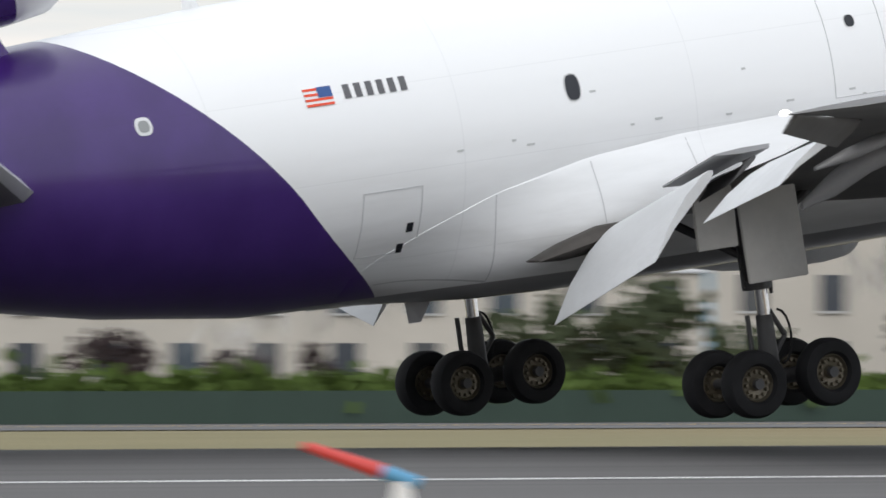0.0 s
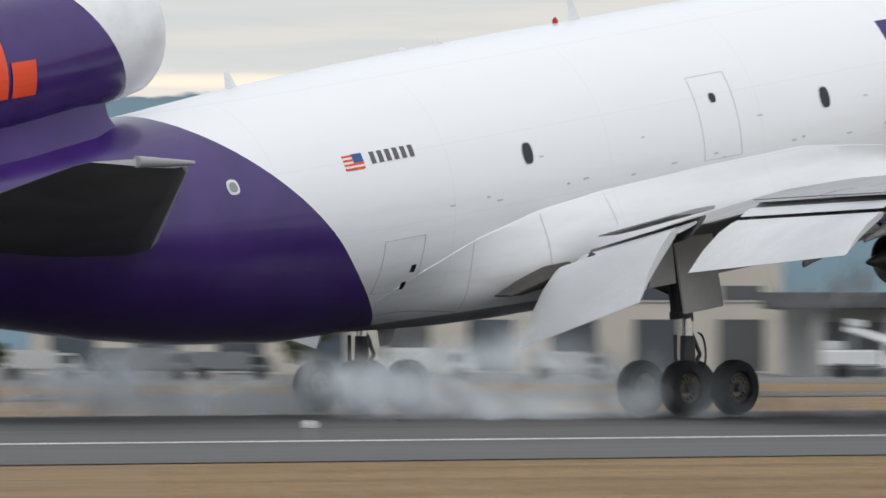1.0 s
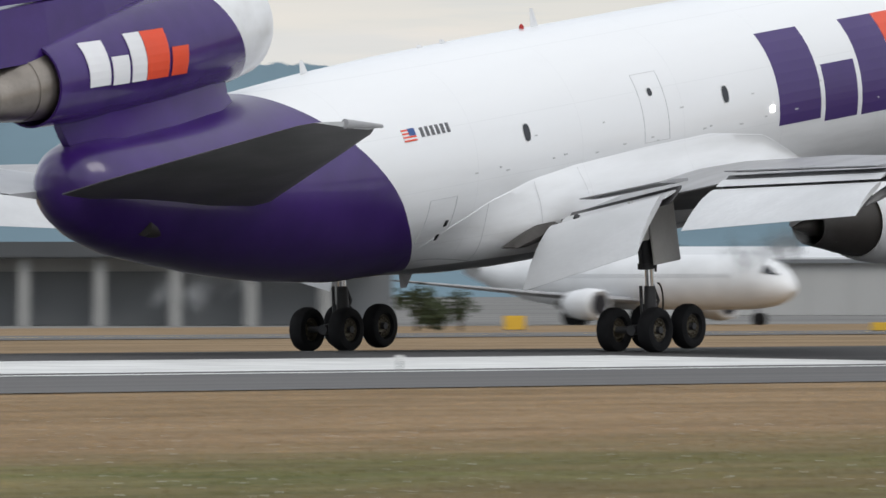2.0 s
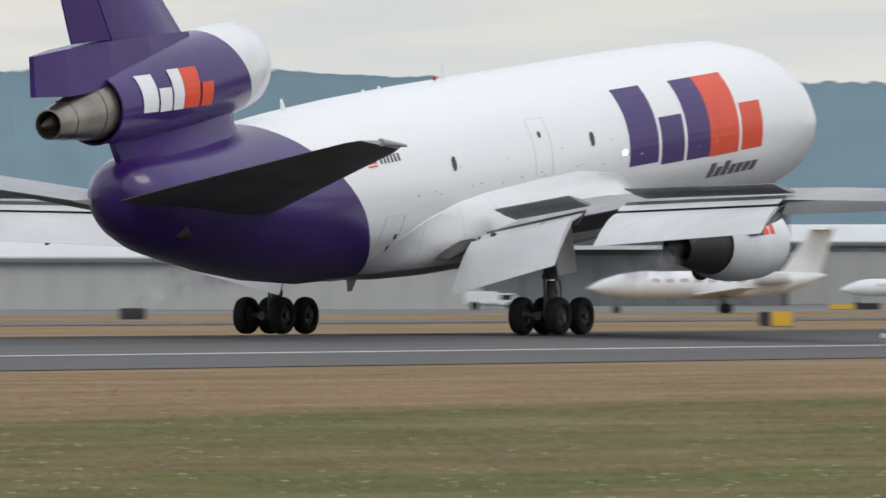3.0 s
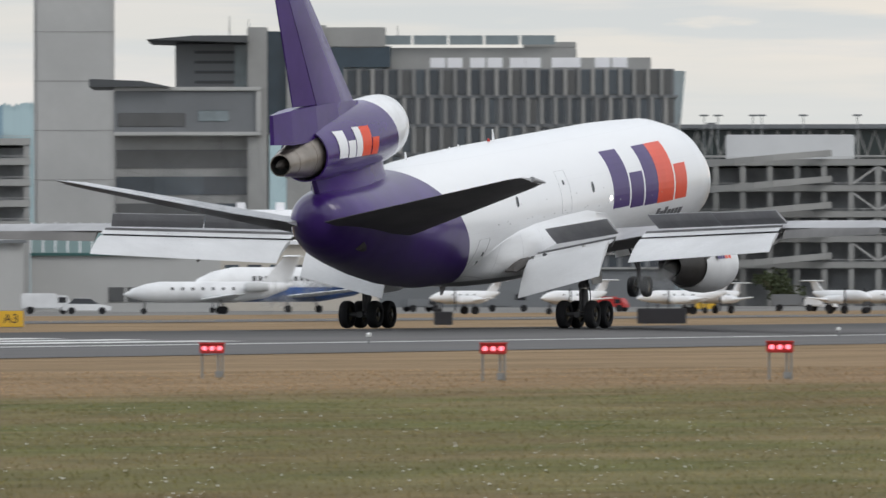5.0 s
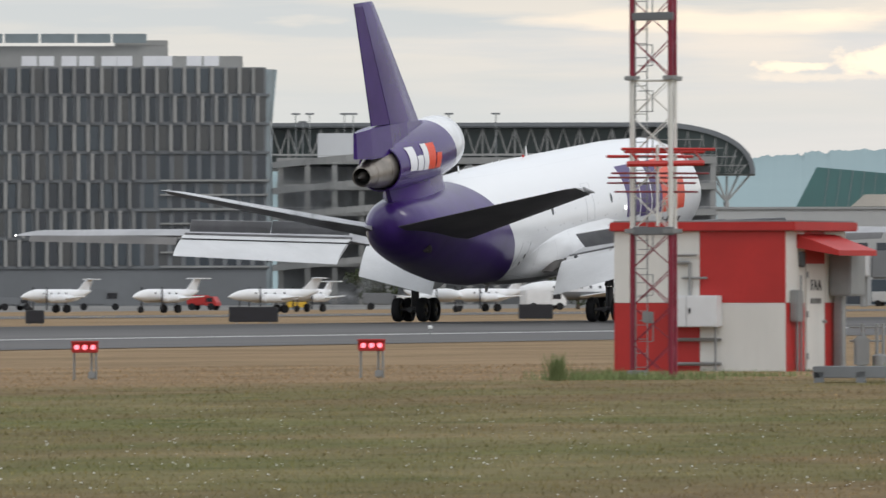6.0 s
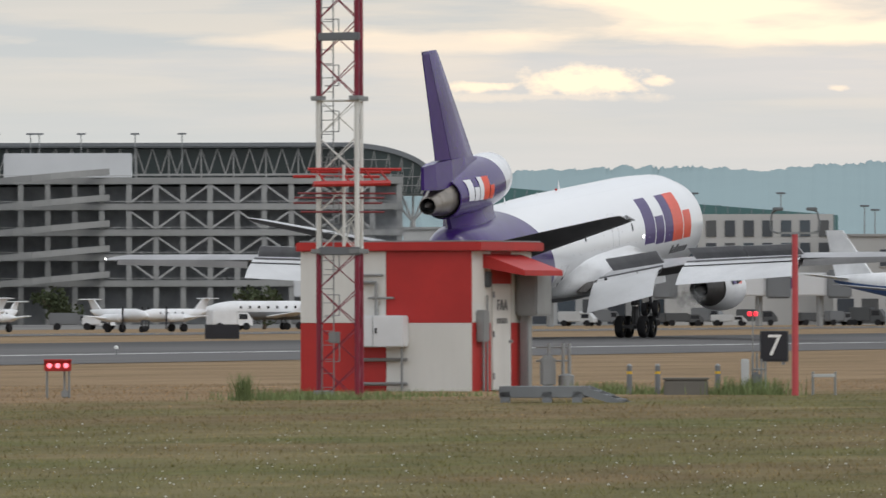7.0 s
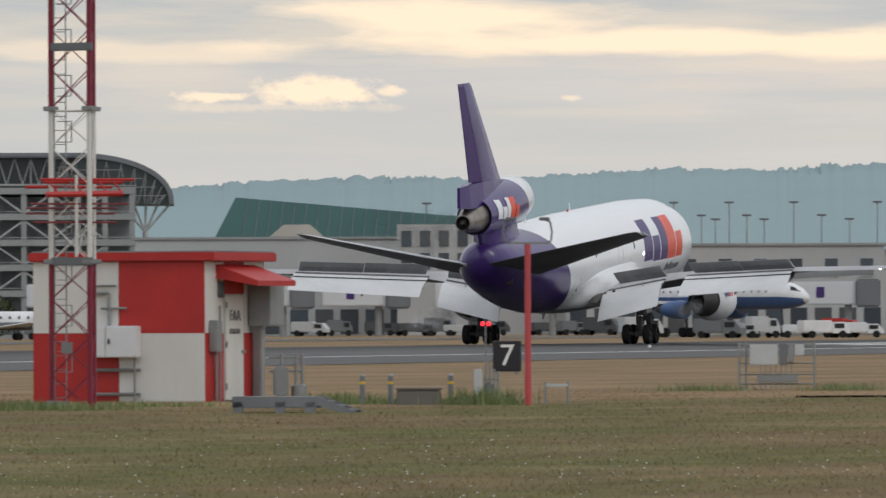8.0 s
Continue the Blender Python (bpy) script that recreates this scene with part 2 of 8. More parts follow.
def field_colour(nt, soil=True):
    """Mown green, dry verge and browner lawn in strips beside the runway, with ragged borders; by metres of the field."""
    co, sep = nt.nodes.new("ShaderNodeTexCoord"), nt.nodes.new("ShaderNodeSeparateXYZ")
    nt.links.new(co.outputs["Object"], sep.inputs[0])
    x, y = sep.outputs[0], sep.outputs[1]

    def between(socket, a, b):
        r = nt.nodes.new("ShaderNodeMapRange")
        r.inputs[1].default_value, r.inputs[2].default_value = a, b
        nt.links.new(socket, r.inputs[0])
        return r.outputs[0]
    wob = math_node(nt, "MULTIPLY", math_node(nt, "SUBTRACT", noise_node(nt, 0.035, 5, stretch=(0.5, 1.2, 1)), 0.5), 15.0)
    yy = math_node(nt, "ADD", y, wob)
    slant = math_node(nt, "SUBTRACT", yy, math_node(nt, "MULTIPLY", math_node(nt, "SUBTRACT", x, 95.0), 0.13))
    patch = ramp_node(nt, noise_node(nt, 0.075, 7, stretch=(0.9, 1.7, 1), rough=0.62), 0.41, 0.60)
    clump = ramp_node(nt, noise_node(nt, 0.55, 6, stretch=(0.7, 1.3, 1), rough=0.7), 0.32, 0.72)
    speck = ramp_node(nt, noise_node(nt, 4.0, 4, rough=0.8), 0.35, 0.7)
    green = mix_rgb(nt, clump, (0.072, 0.086, 0.024), (0.155, 0.162, 0.050))
    brown = mix_rgb(nt, clump, (0.128, 0.090, 0.042), (0.222, 0.160, 0.080))
    tan = mix_rgb(nt, clump, (0.170, 0.112, 0.060), (0.290, 0.200, 0.112))
    lush = math_node(nt, "MULTIPLY", between(slant, 24.0, 33.0), math_node(nt, "SUBTRACT", 1.0, between(slant, 57.0, 63.0)))
    lush = math_node(nt, "MULTIPLY", lush, math_node(nt, "SUBTRACT", 1.0, between(x, 112.0, 165.0)))
    rim = math_node(nt, "ADD", slant, math_node(nt, "MULTIPLY", math_node(nt, "MAXIMUM", math_node(nt, "SUBTRACT", x, 120.0), 0.0), 0.42))
    dry = math_node(nt, "SUBTRACT", 1.0, math_node(nt, "MULTIPLY", lush, 0.66))
    mixed = math_node(nt, "MULTIPLY", dry, math_node(nt, "ADD", 0.36, math_node(nt, "MULTIPLY", patch, 0.84)))
    mixed = math_node(nt, "ADD", mixed, math_node(nt, "MULTIPLY", math_node(nt, "MULTIPLY", lush, patch), 0.40))
    mixed.node.use_clamp = True
    lawn = mix_rgb(nt, mixed, green, brown)
    straw = ramp_node(nt, noise_node(nt, 0.13, 6, stretch=(0.9, 1.5, 1), rough=0.6), 0.50, 0.66)
    lawn = mix_rgb(nt, math_node(nt, "MULTIPLY", straw, 0.45), lawn, (0.30, 0.225, 0.125))
    tan2 = mix_rgb(nt, math_node(nt, "MULTIPLY", patch, 0.6), tan, (0.36, 0.248, 0.146))
    near = mix_rgb(nt, between(rim, 57.0, 64.0), lawn, tan2)
    # paler, greener verge across the runway's near end
    pale = math_node(nt, "MULTIPLY", between(y, 150.0, 152.0), math_node(nt, "SUBTRACT", 1.0, between(x, 130.0, 190.0)))
    near = mix_rgb(nt, math_node(nt, "MULTIPLY", pale, 0.8), near, (0.235, 0.220, 0.125))
    return (mix_rgb(nt, math_node(nt, "MULTIPLY", speck, 0.35), near, (0.085, 0.072, 0.036)) if soil else near), y


def ground_paint():
    m, nt, b = shader("airfield_ground", 0.95, 0.0, 0.15)
    near, y = field_colour(nt)
    concrete = mix_rgb(nt, ramp_node(nt, noise_node(nt, 0.06, 6, stretch=(0.3, 1, 1)), 0.3, 0.7), (0.13, 0.13, 0.128), (0.235, 0.228, 0.215))
    apron = math_node(nt, "GREATER_THAN", y, 330.0)
    nt.links.new(mix_rgb(nt, apron, near, concrete), b.inputs["Base Color"])
    bump(nt, b, noise_node(nt, 5.0, 4, rough=0.8), 0.3, 0.06)
    return m


def blade_paint():
    """Grass blades: the colour of the field below, each blade a little lighter or darker, some of them bleached."""
    m, nt, b = shader("grass_blades", 0.9, 0.0, 0.1)
    near, _ = field_colour(nt, False)
    geo, r = nt.nodes.new("ShaderNodeNewGeometry"), nt.nodes.new("ShaderNodeValToRGB")
    nt.links.new(geo.outputs["Random Per Island"], r.inputs[0])
    while len(r.color_ramp.elements) < 4:
        r.color_ramp.elements.new(0.5)
    for e, (p, c) in zip(r.color_ramp.elements, ((0.0, (0.80, 0.82, 0.76)), (0.40, (1.20, 1.22, 1.14)), (0.85, (1.75, 1.68, 1.60)), (1.0, (2.4, 2.2, 2.0)))):
        e.position, e.color = p, (*c, 1)
    nt.links.new(mix_rgb(nt, 1.0, near, r.outputs[0], "MULTIPLY"), b.inputs["Base Color"])
    return m


def asphalt_paint():
    m, nt, b = shader("runway_asphalt", 0.85, 0.0, 0.3)
    co, sep = nt.nodes.new("ShaderNodeTexCoord"), nt.nodes.new("ShaderNodeSeparateXYZ")
    nt.links.new(co.outputs["Object"], sep.inputs[0])
    along = ramp_node(nt, noise_node(nt, 0.5, 6, stretch=(0.02, 1, 1)), 0.3, 0.7)
    blot = ramp_node(nt, noise_node(nt, 0.12, 5, stretch=(0.3, 1, 1)), 0.3, 0.75)
    c = mix_rgb(nt, along, (0.072, 0.070, 0.070), (0.120, 0.116, 0.114))
    c = mix_rgb(nt, math_node(nt, "MULTIPLY", blot, 0.5), c, (0.135, 0.130, 0.125))
    # rubber laid down along the wheel tracks
    off = math_node(nt, "ABSOLUTE", math_node(nt, "SUBTRACT", sep.outputs[1], 162.25))
    track = nt.nodes.new("ShaderNodeMapRange")
    track.inputs[1].default_value, track.inputs[2].default_value, track.inputs[3].default_value, track.inputs[4].default_value = 14.0, 4.0, 0.0, 0.75
    nt.links.new(off, track.inputs[0])
    c = mix_rgb(nt, track.outputs[0], c, (0.030, 0.029, 0.030))
    nt.links.new(c, b.inputs["Base Color"])
    bump(nt, b, noise_node(nt, 9.0, 3, rough=0.8), 0.3, 0.01)
    return m


def smoke_paint(name, color, dense):
    """Thin wisps: each small sheet fades out to its rim, broken by noise."""
    m = bpy.data.materials.new(name)
    m.use_nodes = True
    nt = m.node_tree
    nt.nodes.clear()
    out, mixs, tr, df = (nt.nodes.new("ShaderNode" + k) for k in ("OutputMaterial", "MixShader", "BsdfTransparent", "BsdfDiffuse"))
    df.inputs[0].default_value = (*color, 1)
    uv, sep = nt.nodes.new("ShaderNodeUVMap"), nt.nodes.new("ShaderNodeSeparateXYZ")
    uv.uv_map = "rim"
    nt.links.new(uv.outputs[0], sep.inputs[0])
    fade = math_node(nt, "POWER", sep.outputs[0], 1.5)
    wisp = ramp_node(nt, noise_node(nt, 0.7, 4, coord="Object", rough=0.55), 0.22, 0.80)
    a = math_node(nt, "MULTIPLY", math_node(nt, "MULTIPLY", fade, wisp), dense)
    nt.links.new(a, mixs.inputs[0])
    nt.links.new(tr.outputs[0], mixs.inputs[1])
    nt.links.new(df.outputs[0], mixs.inputs[2])
    nt.links.new(mixs.outputs[0], out.inputs[0])
    return m


M = dict(
    body=fuselage_paint(), cowl=nacelle_paint(), ground=ground_paint(), blades=blade_paint(), asphalt=asphalt_paint(),
    white=plain("white_paint", (0.78, 0.79, 0.80), 0.35, vary=0.18, big=0.5, relief=0.04),
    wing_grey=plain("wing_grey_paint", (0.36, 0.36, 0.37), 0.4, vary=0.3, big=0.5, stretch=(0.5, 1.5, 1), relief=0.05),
    # grey deepened by shade: tailplane underside, slot slabs at the flaps
    dark_grey=plain("dark_grey_paint_and_shade", (0.13, 0.128, 0.132), 0.5, vary=0.35, relief=0.06),
    flap=plain("flap_white_paint", (0.70, 0.71, 0.72), 0.4, vary=0.22, big=0.35, stretch=(1.4, 0.5, 1), relief=0.05),
    violet=plain("violet_paint", (0.052, 0.019, 0.160), 0.25, vary=0.25, relief=0.03),
    orange=plain("orange_red_paint", (0.80, 0.075, 0.022), 0.35, vary=0.1, relief=0.0),
    logo_violet=plain("deep_violet_lettering", (0.050, 0.020, 0.150), 0.35, vary=0.1, relief=0.0),
    logo_white=plain("white_lettering", (0.82, 0.82, 0.84), 0.35, vary=0.08, relief=0.0),
    grey_ink=plain("grey_lettering", (0.11, 0.11, 0.12), 0.5, vary=0.1, relief=0.0),
    metal=plain("heat_stained_metal", (0.34, 0.30, 0.26), 0.35, 0.85, vary=0.35, big=0.9, relief=0.08),
    # soot on exhaust parts; also the painted shade of the flap wells
    dark_metal=plain("soot_and_shade_metal", (0.08, 0.072, 0.066), 0.5, 0.6, vary=0.4, relief=0.1),
    chrome=plain("polished_steel", (0.75, 0.75, 0.76), 0.12, 1.0, vary=0.1, relief=0.0),
    gear_grey=plain("landing_gear_paint", (0.070, 0.070, 0.074), 0.5, 0.1, vary=0.4, relief=0.1),
    rubber=plain("tyre_rubber", (0.016, 0.016, 0.018), 0.75, vary=0.35, big=2.0, relief=0.1, spec=0.3),
    rim=plain("brass_grey_rim", (0.17, 0.145, 0.105), 0.4, 0.5, vary=0.3, big=3.0, relief=0.1),
    glass=plain("dark_glass", (0.02, 0.022, 0.028), 0.1, vary=0.2, relief=0.0),
    paint_line=plain("runway_line_paint", (0.72, 0.72, 0.70), 0.7, vary=0.25, big=0.4, fine=5, relief=0.1),
    rust_red=plain("signal_red_paint", (0.47, 0.023, 0.020), 0.5, vary=0.2, big=0.9, relief=0.08),
    shed_white=plain("weathered_white_cladding", (0.72, 0.71, 0.67), 0.6, vary=0.16, big=0.7, stretch=(1, 1, 0.3), relief=0.1),
    mast_red=plain("crimson_mast_paint", (0.23, 0.012, 0.035), 0.5, vary=0.25, big=0.9, relief=0.08),
    cabinet_white=plain("white_cabinet_enamel", (0.72, 0.73, 0.74), 0.45, vary=0.12, relief=0.03),
    dull_steel=plain("dull_painted_steel", (0.20, 0.21, 0.22), 0.6, 0.1, vary=0.3, relief=0.08),
    galv=plain("galvanised_steel", (0.33, 0.34, 0.34), 0.45, 0.55, vary=0.3, relief=0.08),
    box_grey=plain("pale_grey_enclosure", (0.55, 0.56, 0.56), 0.5, vary=0.15, relief=0.04),
    concrete=plain("grey_concrete", (0.34, 0.34, 0.33), 0.8, vary=0.22, big=0.12, fine=1.5, relief=0.1),
    pale_concrete=plain("pale_concrete", (0.46, 0.46, 0.45), 0.8, vary=0.15, big=0.08, fine=1.0, relief=0.1),
    beige=plain("beige_render", (0.52, 0.48, 0.42), 0.8, vary=0.15, big=0.2, fine=2, relief=0.05),
    hangar=plain("ribbed_pale_cladding", (0.47, 0.47, 0.46), 0.6, vary=0.15, big=0.15, fine=1.4, stretch=(1, 1, 0.3), relief=0.05),
    hangar_roof=plain("white_metal_roof", (0.66, 0.67, 0.68), 0.5, vary=0.15, big=0.1, relief=0.05),
    charcoal=plain("charcoal_cladding", (0.075, 0.080, 0.085), 0.6, vary=0.2, big=0.2, relief=0.05),
    slate=plain("slate_grey_panel", (0.17, 0.18, 0.19), 0.5, vary=0.15, big=0.1, fine=1, relief=0.03),
    window=per_piece("office_window_glass", [(0.042, 0.056, 0.072), (0.068, 0.088, 0.108), (0.055, 0.064, 0.078), (0.092, 0.096, 0.100)], 0.12, 0.6, 0.4),
    fin_panel=per_piece("pale_facade_fin", [(0.30, 0.30, 0.29), (0.36, 0.355, 0.34), (0.25, 0.25, 0.245)], 0.6, 0.4, 0.5),
    teal=plain("teal_glass_roof", (0.030, 0.105, 0.098), 0.35, vary=0.25, big=0.1, fine=0.8, relief=0.03),
    # shade inside the open decks, lightened for haze, is put into this grey
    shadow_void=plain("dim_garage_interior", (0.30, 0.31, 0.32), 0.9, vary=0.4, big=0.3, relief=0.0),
    # haze over the far ridges is put into these two colours
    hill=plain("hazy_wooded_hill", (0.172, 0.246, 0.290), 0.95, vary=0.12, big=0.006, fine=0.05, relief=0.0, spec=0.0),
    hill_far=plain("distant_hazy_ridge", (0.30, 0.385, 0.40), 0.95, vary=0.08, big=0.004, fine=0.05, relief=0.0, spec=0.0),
    leaf=plain("dark_green_leaves", (0.062, 0.078, 0.040), 0.8, vary=0.45, big=0.6, fine=4, relief=0.3, spec=0.2),
    leaf_bright=plain("bright_hedge_leaves", (0.085, 0.130, 0.028), 0.8, vary=0.4, big=0.5, fine=4, relief=0.3, spec=0.2),
    leaf_red=plain("dark_plum_leaves", (0.062, 0.046, 0.048), 0.8, vary=0.4, big=0.6, fine=4, relief=0.3, spec=0.2),
    bark=plain("brown_bark", (0.09, 0.065, 0.045), 0.9, vary=0.3, relief=0.3),
    fence=plain("green_fence_mesh", (0.034, 0.062, 0.046), 0.7, vary=0.25, big=0.3, stretch=(1, 1, 0.4), relief=0.1),
    # wing grey darkened for the shade on undersides and trailing edge
    wing_under=plain("underside_grey_with_shade", (0.17, 0.165, 0.16), 0.5, vary=0.3, big=0.5, stretch=(0.5, 1.5, 1), relief=0.05),
    # tailplane top lightened for the sky light on it
    tail_top=plain("sky_lit_tailplane_grey", (0.52, 0.53, 0.54), 0.35, vary=0.2, big=0.5, relief=0.04),
    door_grey=plain("gear_door_paint", (0.50, 0.49, 0.47), 0.5, vary=0.2, big=0.8, relief=0.05),
    seam=plain("faint_skin_joint", (0.58, 0.59, 0.60), 0.5, vary=0.1, relief=0.0),
    petal=plain("white_clover", (0.70, 0.69, 0.64), 0.8, vary=0.1, relief=0.0),
    yellow=plain("sign_yellow", (0.72, 0.44, 0.035), 0.5, vary=0.15, relief=0.03),
    black=plain("sign_black", (0.016, 0.016, 0.022), 0.5, vary=0.3, relief=0.03),
    sign_white=plain("sign_white", (0.80, 0.80, 0.78), 0.5, vary=0.05, relief=0.0),
    sock=plain("orange_windsock_cloth", (0.72, 0.17, 0.085), 0.8, vary=0.2, relief=0.1),
    blue=plain("cobalt_blue_paint", (0.030, 0.095, 0.30), 0.3, vary=0.2, relief=0.02),
    # blue with some haze of distance mixed in
    hazy_blue=plain("hazy_blue_paint", (0.050, 0.11, 0.27), 0.4, vary=0.2, relief=0.02),
    sky_blue=plain("sky_blue_plastic", (0.10, 0.33, 0.55), 0.4, vary=0.15, relief=0.02),
    red_lamp=glow("red_lamp_lens", (1.0, 0.03, 0.05), 1.5),
    pink_lamp=glow("bright_red_lamp_lens", (1.0, 0.20, 0.26), 1.7),
    white_lamp=glow("white_lamp_lens", (1.0, 0.95, 0.92), 6.0),
    amber=plain("amber_equipment_paint", (0.60, 0.30, 0.04), 0.5, vary=0.2),
    taxi=plain("taxiway_asphalt", (0.105, 0.102, 0.100), 0.85, vary=0.25, big=0.1, fine=1.2, stretch=(0.2, 1, 1), relief=0.1),
    blue_glass=plain("blue_curtain_glass", (0.035, 0.060, 0.085), 0.12, vary=0.35, big=0.15, fine=0.7, relief=0.0),
    # sky reflection put into the pale base colour of this glass
    sky_glass=plain("pale_reflecting_glass", (0.26, 0.31, 0.33), 0.2, vary=0.35, big=0.2, fine=0.9, relief=0.0),
    dim_glass=plain("dim_green_glazing", (0.040, 0.058, 0.056), 0.3, vary=0.45, big=0.15, fine=0.9, relief=0.0),
    sock_red=plain("bright_red_plastic", (0.66, 0.06, 0.05), 0.4, vary=0.15, relief=0.02),
    pole_red=plain("pinkish_red_pole_paint", (0.55, 0.075, 0.085), 0.5, vary=0.15, relief=0.03),
    rod_dark=plain("dark_red_rod", (0.22, 0.04, 0.045), 0.5, vary=0.2, relief=0.0),
    violet_cable=plain("dark_violet_cable", (0.05, 0.035, 0.08), 0.6, vary=0.2, relief=0.0),
    box_brown=plain("grey_brown_casing", (0.16, 0.15, 0.13), 0.7, vary=0.2, relief=0.05),
    weed_tall=plain("tall_green_weeds", (0.22, 0.27, 0.12), 0.9, vary=0.4, big=0.8, fine=5, relief=0.0, spec=0.1),
    smoke=smoke_paint("tyre_smoke", (0.80, 0.86, 0.90), 0.30),
    mist=smoke_paint("exhaust_mist", (0.92, 0.93, 0.94), 0.26),
    haze=smoke_paint("grey_exhaust_haze", (0.16, 0.17, 0.18), 0.22),
)


# ---------------------------------------------------------------- building blocks
class Geo:
    """Collects vertices and faces of one mesh."""

    def __init__(self):
        self.v, self.f, self.mi = [], [], []

    def add(self, verts, faces, mi=0):
        o = len(self.v)
        self.v += [tuple(p) for p in verts]
        self.f += [tuple(i + o for i in fc) for fc in faces]
        self.mi += [mi] * len(faces)
        return self

    def box(self, x0, x1, y0, y1, z0, z1, m=None, mi=0, bevel=0.0):
        if bevel:
            bm = bmesh.new()
            bmesh.ops.create_cube(bm, size=1)
            for p in bm.verts:
                p.co = ((x0 + x1) / 2 + p.co.x * (x1 - x0), (y0 + y1) / 2 + p.co.y * (y1 - y0), (z0 + z1) / 2 + p.co.z * (z1 - z0))
            bmesh.ops.bevel(bm, geom=bm.edges[:], offset=bevel, segments=2, affect="EDGES")
            bm.verts.index_update()
            vs, fs = [p.co.copy() for p in bm.verts], [[q.index for q in fc.verts] for fc in bm.faces]
            bm.free()
        else:
            vs = [Vector(p) for p in ((x0, y0, z0), (x1, y0, z0), (x1, y1, z0), (x0, y1, z0), (x0, y0, z1), (x1, y0, z1), (x1, y1, z1), (x0, y1, z1))]
            fs = [(0, 3, 2, 1), (4, 5, 6, 7), (0, 1, 5, 4), (1, 2, 6, 5), (2, 3, 7, 6), (3, 0, 4, 7)]
        if m is not None:
            vs = [m @ p for p in vs]
        return self.add(vs, fs, mi)

    def tube(self, a, b, r, r2=None, n=8, mi=0):
        a, b = Vector(a), Vector(b)
        r2 = r if r2 is None else r2
        d = (b - a).normalized()
        u = d.orthogonal().normalized()
        w = d.cross(u)
        vs = [c + (u * math.cos(k) + w * math.sin(k)) * q for c, q in ((a, r), (b, r2)) for k in [2 * math.pi * i / n for i in range(n)]]
        fs = [(i, (i + 1) % n, n + (i + 1) % n, n + i) for i in range(n)] + [tuple(range(n - 1, -1, -1)), tuple(range(n, 2 * n))]
        return self.add(vs, fs, mi)

    def loft(self, rings, caps=True, closed=True, mi=0):
        n = len(rings[0])
        vs = [p for r in rings for p in r]
        fs = []
        for i in range(len(rings) - 1):
            for j in range(n if closed else n - 1):
                k = (j + 1) % n
                fs.append((i * n + j, i * n + k, (i + 1) * n + k, (i + 1) * n + j))
        if caps:
            fs += [tuple(range(n - 1, -1, -1)), tuple((len(rings) - 1) * n + j for j in range(n))]
        return self.add(vs, fs, mi)

    def spin(self, profile, axis="x", centre=(0, 0, 0), n=24, mi=0):
        """Profile of (along, radius) turned round an axis."""
        rings = []
        for a, r in profile:
            ring = []
            for i in range(n):
                k = 2 * math.pi * i / n
                c, s = r * math.cos(k), r * math.sin(k)
                p = {"x": (a, c, s), "y": (s, a, c), "z": (c, s, a)}[axis]
                ring.append(tuple(p[q] + centre[q] for q in range(3)))
            rings.append(ring)
        return self.loft(rings, caps=False, mi=mi)

    def mesh(self, name, mats, smooth=False):
        me = bpy.data.meshes.new(name)
        me.from_pydata(self.v, [], self.f)
        for mt in mats if isinstance(mats, (list, tuple)) else [mats]:
            me.materials.append(mt)
        me.polygons.foreach_set("material_index", self.mi)
        if smooth:
            me.polygons.foreach_set("use_smooth", [True] * len(me.polygons))
        bm = bmesh.new()
        bm.from_mesh(me)
        bmesh.ops.recalc_face_normals(bm, faces=bm.faces)
        bm.to_mesh(me)
        bm.free()
        if smooth:
            me.set_sharp_from_angle(angle=radians(38))
        return me


def part(name, geo, mats, parent, label="", smooth=False, at=None):
    ob = new(name, geo.mesh(name, mats, smooth) if isinstance(geo, Geo) else geo)
    ob.parent = parent
    if at is not None:
        ob.matrix_basis = at
    return tagged(ob, label)


def thing(name, label, category, m=None, group="", kind=""):
    ob = new(name)
    if m is not None:
        ob.matrix_basis = m
    return tagged(ob, label, category, group, kind)


def whole(name, geo, mats, label, category="", kind="", group="", at=None, smooth=False):
    ob = new(name, geo.mesh(name, mats, smooth))
    if at is not None:
        ob.matrix_basis = at
    return tagged(ob, label, category, group, kind)


def out_there(az, dist, z=-0.3, turn=0.0):
    """A pose on the airfield by compass bearing and distance from the eye; its x runs to the viewer's right, its y away."""
    a = radians(az)
    return pose(dist * math.sin(a), dist * math.cos(a), z, 0, 0, -az + turn)


def ring_ellipse(x, cy, cz, ry, rz, n=32, power=2.0):
    pts = []
    for i in range(n):
        k = 2 * math.pi * i / n
        c, s = math.cos(k), math.sin(k)
        c, s = math.copysign(abs(c) ** (2 / power), c), math.copysign(abs(s) ** (2 / power), s)
        pts.append((x, cy + ry * c, cz + rz * s))
    return pts
